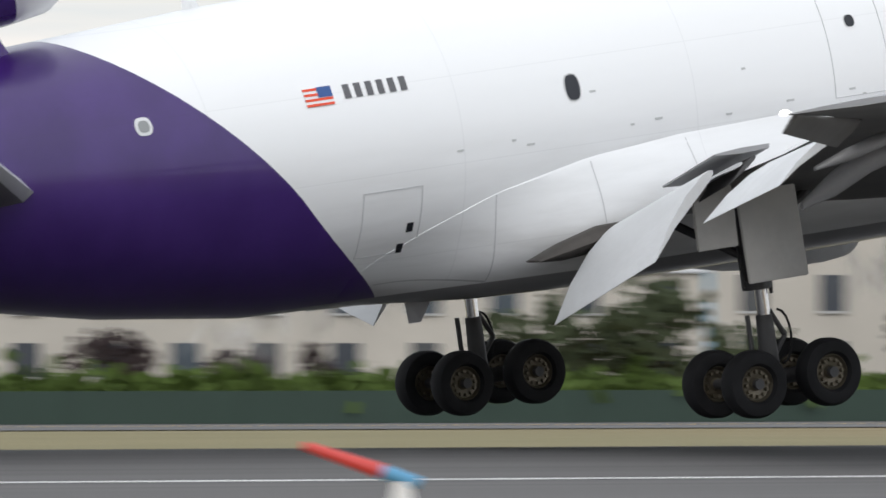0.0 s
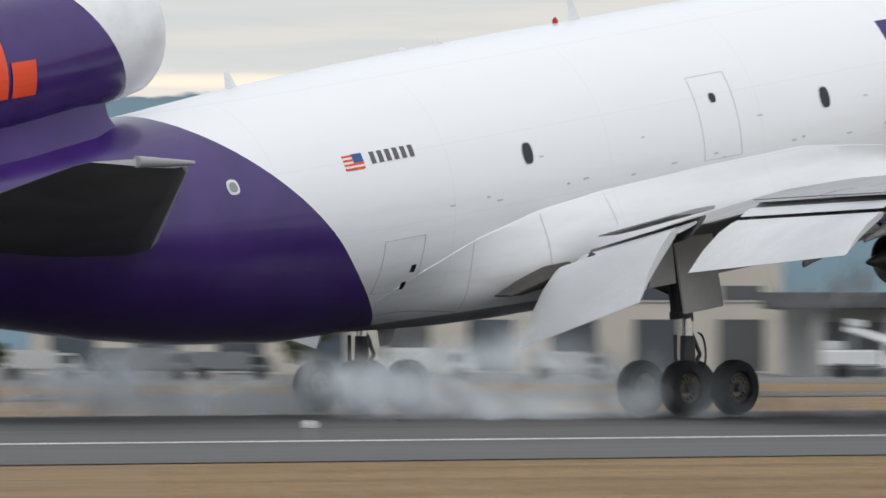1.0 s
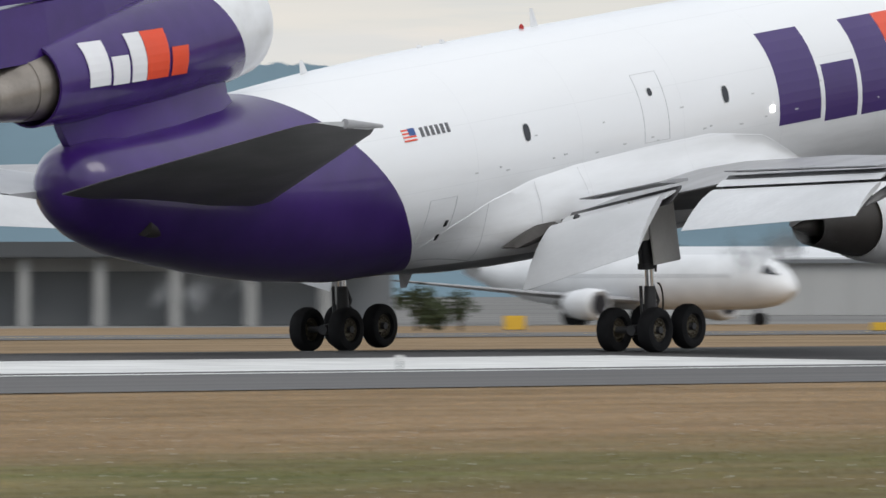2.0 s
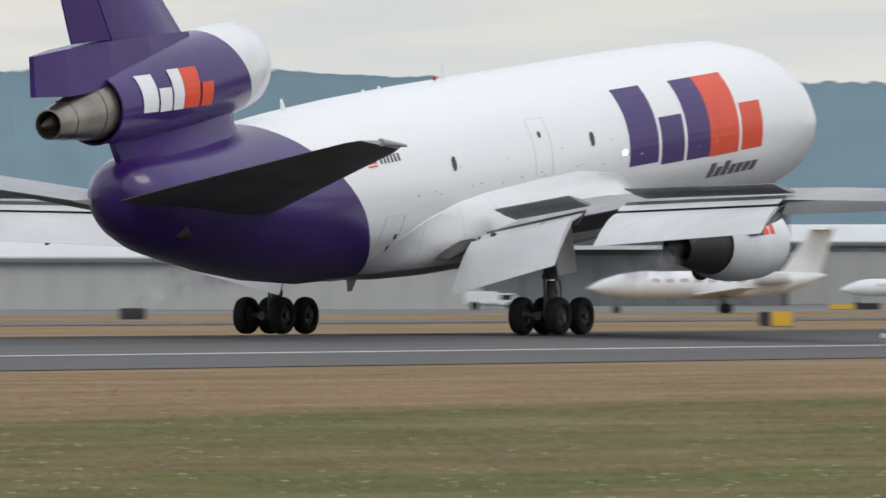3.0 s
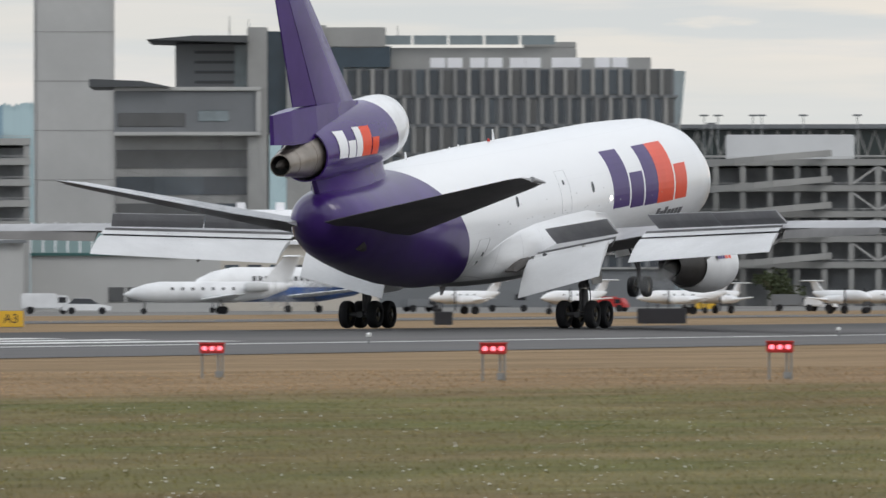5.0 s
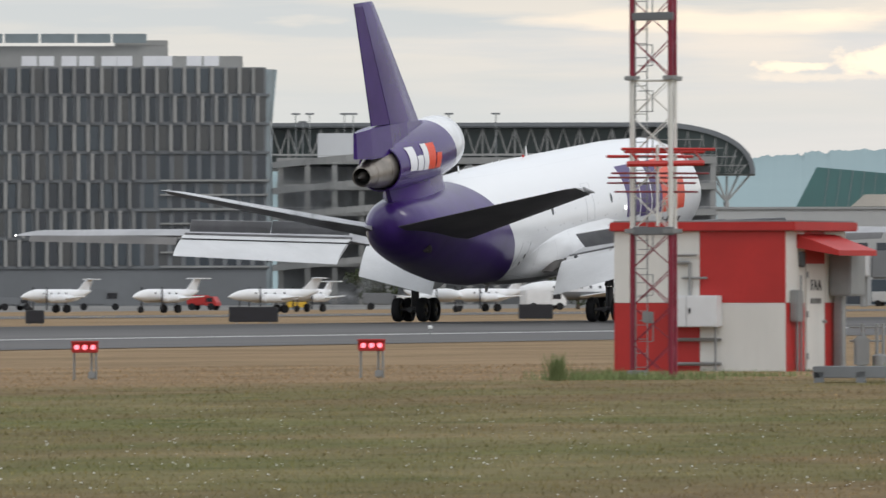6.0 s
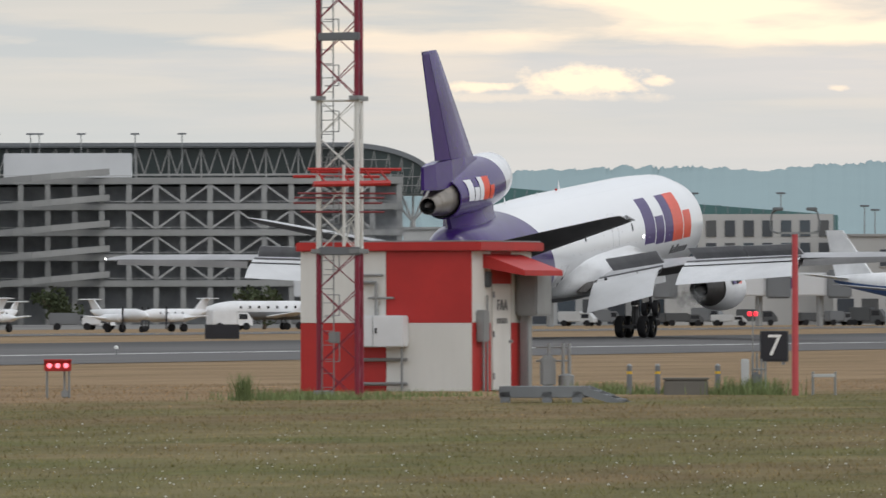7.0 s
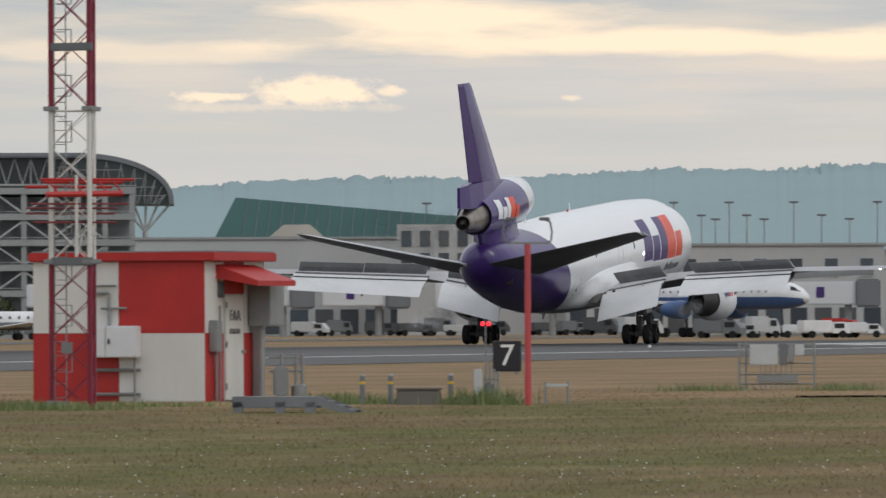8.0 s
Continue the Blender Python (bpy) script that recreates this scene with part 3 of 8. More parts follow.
# ---------------------------------------------------------------- the airliner (x forward, origin on the ground between the main wheels)
STATIONS = [  # x, bottom, top, half width
    (29.60, 4.50, 4.85, 0.17), (29.25, 4.02, 5.46, 0.72), (28.4, 3.46, 6.16, 1.28), (26.9, 2.92, 7.06, 1.98), (24.8, 2.56, 7.84, 2.58),
    (22.3, 2.39, 8.26, 2.90), (19.0, 2.34, 8.38, 2.97), (16.0, 2.33, 8.44, 3.02), (8.0, 2.33, 8.44, 3.02), (0.0, 2.33, 8.44, 3.02),
    (-4.5, 2.33, 8.38, 3.02), (-8.0, 2.46, 8.27, 2.95), (-11.0, 2.86, 8.10, 2.76), (-13.5, 3.36, 7.96, 2.50), (-15.8, 3.94, 7.82, 2.22),
    (-17.1, 4.30, 7.76, 1.98), (-18.1, 4.72, 7.66, 1.66), (-18.8, 5.14, 7.52, 1.30), (-19.2, 5.55, 7.30, 0.92), (-19.42, 5.98, 7.0, 0.52), (-19.5, 6.35, 6.75, 0.15)]


def station(x):
    xs = [s[0] for s in STATIONS][::-1]
    return [float(np.interp(x, xs, [s[k] for s in STATIONS][::-1])) for k in (1, 2, 3)]


def skin_y(x, z, out=0.012):
    """The right side of the body at that station and height."""
    lo, hi, w = station(x)
    q = (z - (lo + hi) / 2) / ((hi - lo) / 2)
    return -(w * math.sqrt(max(0.0, 1 - q * q)) + out)


def skin_patch(shape, thick=0.012):
    """A thin decal over the right side: rows of (z, x from, x to), bent to the skin."""
    g = Geo()
    cols = 6
    outer, inner = [], []
    for z, xa, xb in shape:
        for k in range(cols + 1):
            x = xa + (xb - xa) * k / cols
            outer.append((x, skin_y(x, z, thick), z))
            inner.append((x, skin_y(x, z, -0.05), z))
    n = cols + 1
    fs = [(i * n + j, i * n + j + 1, (i + 1) * n + j + 1, (i + 1) * n + j) for i in range(len(shape) - 1) for j in range(cols)]
    g.add(outer, fs)
    rim = [j for j in range(n)] + [i * n + cols for i in range(1, len(shape))] + [(len(shape) - 1) * n + j for j in range(cols - 1, -1, -1)] + [i * n for i in range(len(shape) - 2, 0, -1)]
    both = [outer[i] for i in rim] + [inner[i] for i in rim]
    c = len(rim)
    g.add(both, [(i, (i + 1) % c, c + (i + 1) % c, c + i) for i in range(c)])
    return g


def bar(xa, xb, za, zb, lean=0.0, rows=9):
    return [(za + (zb - za) * i / rows, xa + lean * i / rows, xb + lean * i / rows) for i in range(rows + 1)]


def oval(cx, cz, rx, rz, rows=8):
    out = []
    for i in range(rows + 1):
        a = -math.pi / 2 + math.pi * i / rows
        w = max(0.01, rx * math.cos(a) ** 0.6 if abs(math.cos(a)) > 1e-6 else 0.01)
        out.append((cz + rz * math.sin(a), cx - w, cx + w))
    return out


AIRFOIL = [(0.0, 0.0), (0.03, 0.32), (0.12, 0.46), (0.35, 0.52), (0.65, 0.36), (1.0, 0.02), (1.0, -0.02), (0.65, -0.20), (0.35, -0.42), (0.12, -0.40), (0.03, -0.24)]


def wing_ring(y, le, te, zle, zte, th):
    return [(le + (te - le) * c, y, zle + (zte - zle) * c + th * h) for c, h in AIRFOIL]


def darker_below(g):
    """Second, shade-darkened material on the lower half of every lofted section."""
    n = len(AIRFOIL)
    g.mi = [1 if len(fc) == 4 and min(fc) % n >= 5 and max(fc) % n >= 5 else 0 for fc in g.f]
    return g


def slab_ring(y, a, b, th, bow=0.0):
    """A flap or panel section from (x, z) a to (x, z) b."""
    pts = []
    d = Vector((b[0] - a[0], b[1] - a[1]))
    nrm = Vector((-d.y, d.x)).normalized()
    if nrm.y < 0:
        nrm = -nrm
    for c, h in AIRFOIL:
        p = Vector(a) + d * c + nrm * (th * h + bow * math.sin(math.pi * c))
        pts.append((p.x, y, p.y))
    return pts


def gear_wheel(g_tyre, g_rim, c, r, w, side):
    prof = [(-w / 2 * k, r * q) for k, q in ((0.55, 0.52), (0.92, 0.60), (1.0, 0.78), (0.86, 0.93), (0.45, 0.995), (0.0, 1.0))]
    prof += [(-a, q) for a, q in prof[-2::-1]]
    g_tyre.spin(prof, "y", c, 28)
    for s in (-1, 1):
        g_rim.spin([(s * w * 0.20, 0.0), (s * w * 0.22, r * 0.14), (s * w * 0.10, r * 0.20), (s * w * 0.16, r * 0.44), (s * w * 0.30, r * 0.50), (s * w * 0.27, r * 0.54)], "y", c, 22)
    for k in range(12):
        a = 2 * math.pi * k / 12
        g_rim.tube((c[0] + r * 0.36 * math.cos(a), c[1] - w * 0.30, c[2] + r * 0.36 * math.sin(a)), (c[0] + r * 0.36 * math.cos(a), c[1] + w * 0.30, c[2] + r * 0.36 * math.sin(a)), r * 0.055, n=5)


def build_airliner():
    plane = thing("cargo_airliner", "white three-engined cargo airliner with a violet tail landing on the runway", "airplane")
    g = Geo()
    rings = []
    for i in range(len(STATIONS) - 1):
        a, b = STATIONS[i], STATIONS[i + 1]
        for k in range(3):
            x = a[0] + (b[0] - a[0]) * k / 3
            lo, hi, w = station(x)
            rings.append(ring_ellipse(x, 0, (lo + hi) / 2, w, (hi - lo) / 2, 48))
    x, lo, hi, w = STATIONS[-1]
    rings.append(ring_ellipse(x, 0, (lo + hi) / 2, w, (hi - lo) / 2, 48))
    g.loft(rings)
    fus = part("fuselage", g, M["body"], plane, "white fuselage with a violet tail and grey belly", True)
    # wing-body fairing: a skin over the lower sides up to a curved line, bulging low down
    FAIR = ((-6.5, 0.9, 2.42, 3.2), (-5.6, 1.45, 2.36, 3.8), (-4.6, 1.95, 2.27, 4.2), (-3.4, 2.48, 2.16, 4.6), (-1.8, 3.00, 2.10, 4.88), (-0.5, 3.22, 2.08, 5.0), (3.0, 3.24, 2.06, 5.0), (7.0, 3.22, 2.08, 4.9), (9.8, 3.1, 2.14, 4.5), (12.6, 2.5, 2.35, 3.6))

    def fairing_point(x, u, side, out=0.0):
        blo, bhi, bw = station(x)
        hw, flo, fhi = (float(np.interp(x, [q[0] for q in FAIR], [q[k] for q in FAIR])) for k in (1, 2, 3))
        top = float(np.interp(x, (-6.5, -6.06, -5.0, -3.77, -1.78, 0.19, 3.6, 7.0, 9.8, 12.6), (2.95, 3.31, 3.78, 4.22, 4.60, 4.77, 4.91, 4.95, 4.6, 3.5)))
        low = min(flo, blo - 0.02)
        z = top + (low - top) * math.sin(u * math.pi / 2)
        qb, qf = (z - (blo + bhi) / 2) / ((bhi - blo) / 2), abs((z - (flo + fhi) / 2) / ((fhi - flo) / 2))
        p = float(np.interp(x, (-5.6, -1.8), (2.05, 2.6)))
        yb = bw * math.sqrt(max(0.0, 1 - qb * qb)) + (0.008 if u > 0.01 else -0.03)
        yf = hw * max(0.0, 1 - qf ** p) ** (1 / p) if qf < 1 else 0.0
        y = (yb ** 9 + yf ** 9) ** (1 / 9) if u < 0.999 else 0.0
        return (x, side * (y + out), z)
    g = Geo()
    us = [0.0, 0.012] + [0.06 + 0.94 * k / 15 for k in range(16)]
    g.loft([[fairing_point(x, u, -1) for u in us] + [fairing_point(x, u, 1) for u in us[-2::-1]] for x in [-6.5 + 19.1 * k / 54 for k in range(55)]], caps=False, closed=False)
    fair = part("wing_root_fairing", g, M["body"], plane, "white wing root fairing", True)
    for side in (-1, 1):
        for name, xa, ua, xb, ub, w in (("panel_seam", -3.77, 0.02, -3.70, 0.62, 0.022), ("panel_seam", -1.78, 0.02, -1.55, 0.55, 0.022), ("panel_seam", -5.9, 0.40, -3.70, 0.62, 0.02), ("panel_seam", 0.3, 0.02, 0.4, 0.2, 0.02)):
            g, row = Geo(), []
            for k in range(11):
                x, u = xa + (xb - xa) * k / 10, ua + (ub - ua) * k / 10
                along = abs(xb - xa) > 1
                row.append([fairing_point(x - (0 if along else w / 2), u - (0.008 if along else 0), side, 0.006), fairing_point(x + (0 if along else w / 2), u + (0.008 if along else 0), side, 0.006)])
            g.loft(row, caps=False, closed=False)
            part(name, g, M["seam"], fair)
    bending = []
    for s in (-1, 1):
        g = Geo()
        sec = [(2.4, 10.4, -0.9, 3.30, 3.20, 1.25), (5.4, 8.3, -0.95, 3.62, 3.72, 1.05), (8.6, 6.1, -0.75, 3.98, 4.28, 0.82), (12.5, 3.2, -2.6, 4.32, 4.58, 0.62), (16.5, 0.1, -4.5, 4.68, 4.86, 0.48), (20.5, -3.8, -7.5, 5.02, 5.08, 0.34), (23.3, -6.7, -10.0, 5.24, 5.25, 0.24), (23.67, -7.9, -10.4, 5.28, 5.27, 0.12)]
        g.loft([wing_ring(s * q[0], *q[1:]) for q in sec])
        w = part("wing", darker_below(g), [M["wing_grey"], M["wing_under"]], plane, "grey swept wing", True)
        bending.append((w, s))
        g = Geo()
        g.loft([[(p[0], p[1], p[2] + 0.012) for p in (wing_ring(s * q[0], q[1] + 0.05, q[1] - 0.55, q[3], q[3] + 0.02, q[5] * 0.55))] for q in sec[1:-1]])
        part("leading_edge_slat", g, M["white"], w, "white leading edge slat", True)
        # flaps, each behind a thin white vane and a dark slab for shade
        g = Geo()
        g.loft([slab_ring(s * 3.32, (-1.55, 3.25), (-3.22, 1.62), 0.26, 0.10), slab_ring(s * 7.3, (-1.80, 4.10), (-3.28, 2.62), 0.22, 0.08)])
        bending.append((part("inboard_flap", g, M["flap"], plane, "white lowered flap", True), s))
        g = Geo()
        g.loft([slab_ring(s * 8.6, (-1.12, 4.12), (-2.95, 3.22), 0.20, 0.08), slab_ring(s * 16.5, (-4.80, 4.66), (-6.15, 3.92), 0.15, 0.06)])
        bending.append((part("outboard_flap", g, M["flap"], plane, "white lowered flap", True), s))
        for y0, a0, b0, y1, a1, b1, dx, dz in ((3.4, (-0.95, 3.42), (-1.5, 3.12), 7.3, (-1.15, 4.15), (-1.75, 3.98), 0.30, 0.16), (8.6, (-0.65, 4.34), (-1.10, 4.22), 16.5, (-4.45, 4.88), (-4.82, 4.76), 0.28, 0.10)):
            g = Geo()
            g.loft([slab_ring(s * y0, a0, b0, 0.10), slab_ring(s * y1, a1, b1, 0.08)])
            bending.append((part("flap_vane", g, M["flap"], plane, "thin white slotted flap vane", True), s))
            # solid dark slab put where the slot lies in shade
            g = Geo()
            g.loft([slab_ring(s * y, (a[0] + dx, a[1] + 0.10), (b[0] + dx, b[1] - dz), 0.10) for y, a, b in ((y0, a0, b0), (y1, a1, b1))])
            bending.append((part("flap_cove", g, M["dark_grey"], plane, "dark slab drawn as the shaded slot behind the flap vane", True), s))
        # hinge fairings hanging under the trailing edge
        for y, x0, z0, f in ((12.4, -1.9, 4.35, 0.85), (16.2, -3.9, 4.62, 0.45)):
            g = Geo()
            g.loft([ring_ellipse(x0 + q, s * y, z0 - d * f, hw, hh * f, 14) for q, d, hw, hh in ((2.6, 0.10, 0.05, 0.05), (1.2, 0.20, 0.20, 0.20), (0.2, 0.40, 0.20, 0.28), (-0.6, 0.80, 0.15, 0.26), (-1.3, 1.15, 0.05, 0.08))])
            bending.append((part("flap_hinge_fairing", g, M["wing_grey"], plane, "", True), s))
        # dark strip for the shaded trailing edge, shaped as an aileron
        g = Geo()
        g.loft([slab_ring(s * 16.75, (-4.50, 4.84), (-5.05, 4.42), 0.12), slab_ring(s * 23.0, (-9.65, 5.24), (-9.98, 4.96), 0.08)])
        bending.append((part("aileron", g, M["wing_under"], plane, "drooped aileron, darkened for the shade along the trailing edge", True), s))
        # strut and doors of the main gear
        g = Geo()
        g.tube((0.10, s * 5.22, 3.75), (0.02, s * 5.33, 1.95), 0.25, 0.22, 14)
        g.tube((0.02, s * 5.33, 2.02), (0.02, s * 5.33, 1.86), 0.27, n=14)
        g.tube((0.0, s * 5.30, 2.4), (-1.3, s * 3.9, 3.5), 0.09, n=8)
        g.tube((0.0, s * 5.30, 2.5), (1.9, s * 4.6, 3.6), 0.09, n=8)
        g.tube((-0.25, s * 5.33, 1.9), (-0.30, s * 5.33, 3.2), 0.04, n=6)
        g.tube((0.24, s * 5.45, 1.75), (0.34, s * 5.40, 3.0), 0.035, n=6)
        part("gear_strut", g, M["gear_grey"], plane, "grey main landing gear strut", True)
        g = Geo()
        g.box(-0.50, 0.80, s * 6.05 - 0.03, s * 6.05 + 0.03, 1.60, 3.30, pose(0, 0, 0, s * 4, 0, 0), bevel=0.02)
        part("gear_door", g, M["door_grey"], plane, "grey gear door")
        g = Geo()
        g.box(-1.5, -0.62, s * 5.9 - 0.03, s * 5.9 + 0.03, 2.75, 3.9, bevel=0.02)
        part("flap_track_panel", g, M["door_grey"], plane)
        # wing engine
        ey, g = s * 8.0, Geo()
        cen = lambda x: 2.53 - (x - 4.0) * 0.055
        prof = [(9.60, 1.02), (10.20, 1.07), (10.35, 1.14), (10.28, 1.22), (9.75, 1.30), (8.6, 1.34), (7.5, 1.28), (6.75, 1.16), (6.40, 1.06), (6.45, 1.02), (7.6, 1.04)]
        g.loft([ring_ellipse(x, ey, cen(x), r, r, 32) for x, r in prof], caps=False)
        eng = part("engine_cowl", g, M["white"], plane, "white fan cowl", True)
        bending.append((eng, s))
        g = Geo()
        g.loft([ring_ellipse(x, ey, cen(x), r, r, 32) for x, r in ((7.2, 1.03), (6.4, 1.0), (5.7, 0.88), (5.0, 0.72), (4.2, 0.56), (4.23, 0.52), (5.2, 0.55))], caps=False)
        part("exhaust_nozzle", g, M["dark_metal"], eng, "sooty exhaust nozzle", True)
        g = Geo()
        g.loft([ring_ellipse(x, ey, cen(x), r, r, 20) for x, r in ((5.4, 0.50), (4.9, 0.40), (4.15, 0.27), (3.5, 0.06), (3.42, 0.01))])
        part("exhaust_plug", g, M["dark_metal"], eng, "", True)
        g = Geo()
        g.loft([ring_ellipse(x, ey, cen(x), r, r, 24) for x, r in ((9.65, 1.03), (9.6, 0.45), (10.0, 0.02))], caps=False)
        part("fan", g, M["dark_metal"], eng, "", True)
        g = Geo()
        g.loft([[(9.2, ey - 0.16, 3.3), (4.6, ey - 0.16, 3.05), (3.4, ey - 0.05, 3.7), (6.6, ey - 0.2, 4.2)], [(9.2, ey + 0.16, 3.3), (4.6, ey + 0.16, 3.05), (3.4, ey + 0.05, 3.7), (6.6, ey + 0.2, 4.2)]])
        bending.append((part("pylon", g, M["violet"], plane, "violet engine pylon"), s))
        for k, (x0, x1, z0, z1, mt) in enumerate(((7.20, 7.80, -0.28, 0.22, "logo_violet"), (7.85, 8.15, -0.28, 0.12, "logo_violet"), (8.2, 8.6, -0.28, 0.25, "orange"), (8.65, 9.0, -0.28, 0.08, "orange"))):
            if s < 0:
                g = Geo()
                rows = []
                for q in range(5):
                    zz = z0 + (z1 - z0) * q / 4
                    rows.append([(xx, ey - math.sqrt((1.30 + 0.025) ** 2 - (zz + 0.55) ** 2) - 0.012, cen(xx) + zz + 0.55) for xx in (x0, (x0 + x1) / 2, x1)])
                g.add([p for r in rows for p in r], [(i * 3 + j, i * 3 + j + 1, i * 3 + j + 4, i * 3 + j + 3) for i in range(4) for j in range(2)])
                part("emblem_bar", g, M[mt], eng)
        # tailplane: sky light put into the pale top, shade into the dark underside
        g = Geo()
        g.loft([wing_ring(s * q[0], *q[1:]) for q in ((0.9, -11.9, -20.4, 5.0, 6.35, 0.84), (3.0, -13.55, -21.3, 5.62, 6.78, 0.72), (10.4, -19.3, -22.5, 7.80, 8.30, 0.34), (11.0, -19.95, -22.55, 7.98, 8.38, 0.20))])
        st = part("tailplane", darker_below(g), [M["tail_top"], M["dark_grey"]], plane, "tailplane, pale above and dark grey below", True)
        g = Geo()
        g.tube((-21.3, s * 11.02, 8.22), (-19.7, s * 11.02, 7.98), 0.13, 0.05, 10)
        part("tip_fairing", g, M["wing_grey"], st, "", True)
        g = Geo()
        g.spin([(-0.10, 0.0), (-0.06, 0.04), (0.04, 0.05), (0.10, 0.0)], "x", (-10.25, s * 23.6, 5.30), 10)
        bending.append((part("navigation_light", g, M["white_lamp"], plane), s))
    # spoilers, hinged on their front edges
    made = []
    for s in (-1, 1):
        for y0, x0, z0, y1, x1, z1, chord in ((4.0, 0.25, 3.88, 7.3, -0.55, 4.40, 1.05), (9.0, 0.25, 4.56, 12.7, -1.55, 4.80, 0.95), (12.75, -1.58, 4.80, 16.5, -3.55, 5.04, 0.90)):
            a, b = Vector((x0, s * y0, z0)), Vector((x1, s * y1, z1))
            yy = (b - a) if s > 0 else (a - b)
            ln = yy.length
            yy.normalize()
            zz = Vector((1, 0, 0)).cross(yy).normalized()
            xx = yy.cross(zz)
            h = Matrix.Translation(a if s > 0 else b) @ Matrix((xx, yy, zz)).transposed().to_4x4()
            g = Geo()
            g.loft([[(-chord, y, 0.015), (-chord, y, -0.015), (-0.5 * chord, y, -0.06), (0, y, -0.05), (0.02, y, 0.03), (-0.5 * chord, y, 0.045)] for y in (0.0, ln)])
            sp = part("spoiler", g, M["wing_grey"], plane, "grey raised spoiler panel", False, h)
            made.append((sp, h, s))
    # tail engine above the fuselage
    cen = lambda x: 9.95 + (x + 11.7) * 0.0814
    g = Geo()
    g.loft([ring_ellipse(x, 0, cen(x), r, r, 40) for x, r in ((-12.9, 1.16), (-11.7, 1.22), (-11.28, 1.30), (-11.18, 1.37), (-11.3, 1.44), (-12.1, 1.51), (-13.6, 1.56), (-15.6, 1.55), (-17.4, 1.46), (-19.0, 1.30), (-20.35, 1.14), (-20.36, 1.08), (-19.0, 1.10))], caps=False)
    cowl = part("tail_engine_cowl", g, M["cowl"], plane, "violet tail engine cowl with a white intake lip", True)
    g = Geo()
    g.loft([ring_ellipse(x, 0, cen(x), r, r, 32) for x, r in ((-12.8, 1.18), (-12.9, 0.5), (-12.2, 0.02))], caps=False)
    part("fan", g, M["dark_metal"], cowl, "", True)
    g = Geo()
    g.loft([ring_ellipse(x, 0, cen(x), r, r, 32) for x, r in ((-19.2, 1.02), (-20.3, 0.96), (-21.2, 0.82), (-22.2, 0.64), (-23.15, 0.49), (-23.16, 0.44), (-22.0, 0.46))], caps=False)
    part("exhaust_nozzle", g, M["metal"], cowl, "heat-stained metal exhaust nozzle", True)
    for x in (-20.9, -22.3):
        g = Geo()
        rr = {-20.9: 0.875, -22.3: 0.632}[x]
        g.loft([ring_ellipse(x + d, 0, cen(x), rr + e, rr + e, 32) for d, e in ((0.03, 0.0), (0.02, 0.012), (-0.02, 0.012), (-0.03, 0.0))], caps=False)
        part("nozzle_band", g, M["metal"], cowl, "", True)
    g = Geo()
    g.loft([ring_ellipse(x, 0, cen(x), r, r, 20) for x, r in ((-21.6, 0.45), (-22.4, 0.33), (-23.1, 0.20), (-23.6, 0.03))])
    part("exhaust_plug", g, M["dark_metal"], cowl, "", True)
    g = Geo()
    g.loft([[(x, hw * c, z) for x, c in ((f0, 0.0), (f0 - 0.35, 0.72), (f0 - 1.3, 1.0), ((f0 + r0) / 2, 1.0), (r0 + 1.5, 0.85), (r0, 0.12), (r0, -0.12), (r0 + 1.5, -0.85), ((f0 + r0) / 2, -1.0), (f0 - 1.3, -1.0), (f0 - 0.35, -0.72))]
            for z, f0, r0, hw in ((7.0, -11.2, -18.6, 1.25), (7.75, -11.9, -19.1, 0.98), (8.2, -12.15, -19.35, 0.88), (8.9, -12.35, -19.6, 0.98), (9.6, -12.9, -20.0, 1.05))])
    part("engine_pylon", g, M["violet"], plane, "violet pylon under the tail engine", True)
    fin = lambda z, le, te, hw: [(le, 0, z), (le - 0.3, hw * 0.55, z), (le + (te - le) * 0.35, hw, z), (te + (le - te) * 0.31, hw * 0.62, z), (te + (le - te) * 0.31, -hw * 0.62, z), (le + (te - le) * 0.35, -hw, z), (le - 0.3, -hw * 0.55, z)]
    rud = lambda z, le, te, hw: [(te + (le - te) * 0.30, hw * 0.60, z), (te, 0.03, z), (te, -0.03, z), (te + (le - te) * 0.30, -hw * 0.60, z)]
    FIN = ((10.4, -13.4, -21.6, 0.55), (11.4, -14.7, -21.5, 0.46), (14.5, -17.7, -22.5, 0.34), (17.5, -20.6, -23.55, 0.20), (17.68, -20.9, -23.62, 0.10))
    g = Geo()
    g.loft([fin(*q) for q in FIN])
    part("fin", g, M["violet"], plane, "violet tail fin", True)
    g = Geo()
    g.loft([rud(*q) for q in ((11.45, -14.75, -21.5, 0.46), *FIN[2:])])
    part("rudder", g, M["violet"], plane, "violet rudder")
    g = Geo()
    g.loft([[(x, hw, lo), (x, hw * 0.8, hi), (x, -hw * 0.8, hi), (x, -hw, lo)] for x, hw, lo, hi in ((-14.6, 0.40, 11.0, 11.35), (-17.5, 0.62, 10.4, 11.45), (-20.0, 0.60, 9.9, 11.42), (-22.4, 0.36, 9.85, 11.35), (-24.0, 0.10, 9.95, 11.25))])
    part("rudder_fairing", g, M["violet"], plane, "violet fairing behind the tail engine")
    # plain blocks for the lettering, in its colours
    for xa, xb, za, zb, mt in ((10.60, 12.75, 4.72, 7.40, "logo_violet"), (13.0, 14.7, 4.60, 6.25, "logo_violet"), (14.95, 16.7, 4.58, 7.38, "logo_violet"), (16.72, 19.0, 4.56, 7.38, "orange"), (19.25, 20.9, 4.58, 6.25, "orange")):
        part("emblem_bar", skin_patch(bar(xa, xb, za, zb)), M[mt], plane)
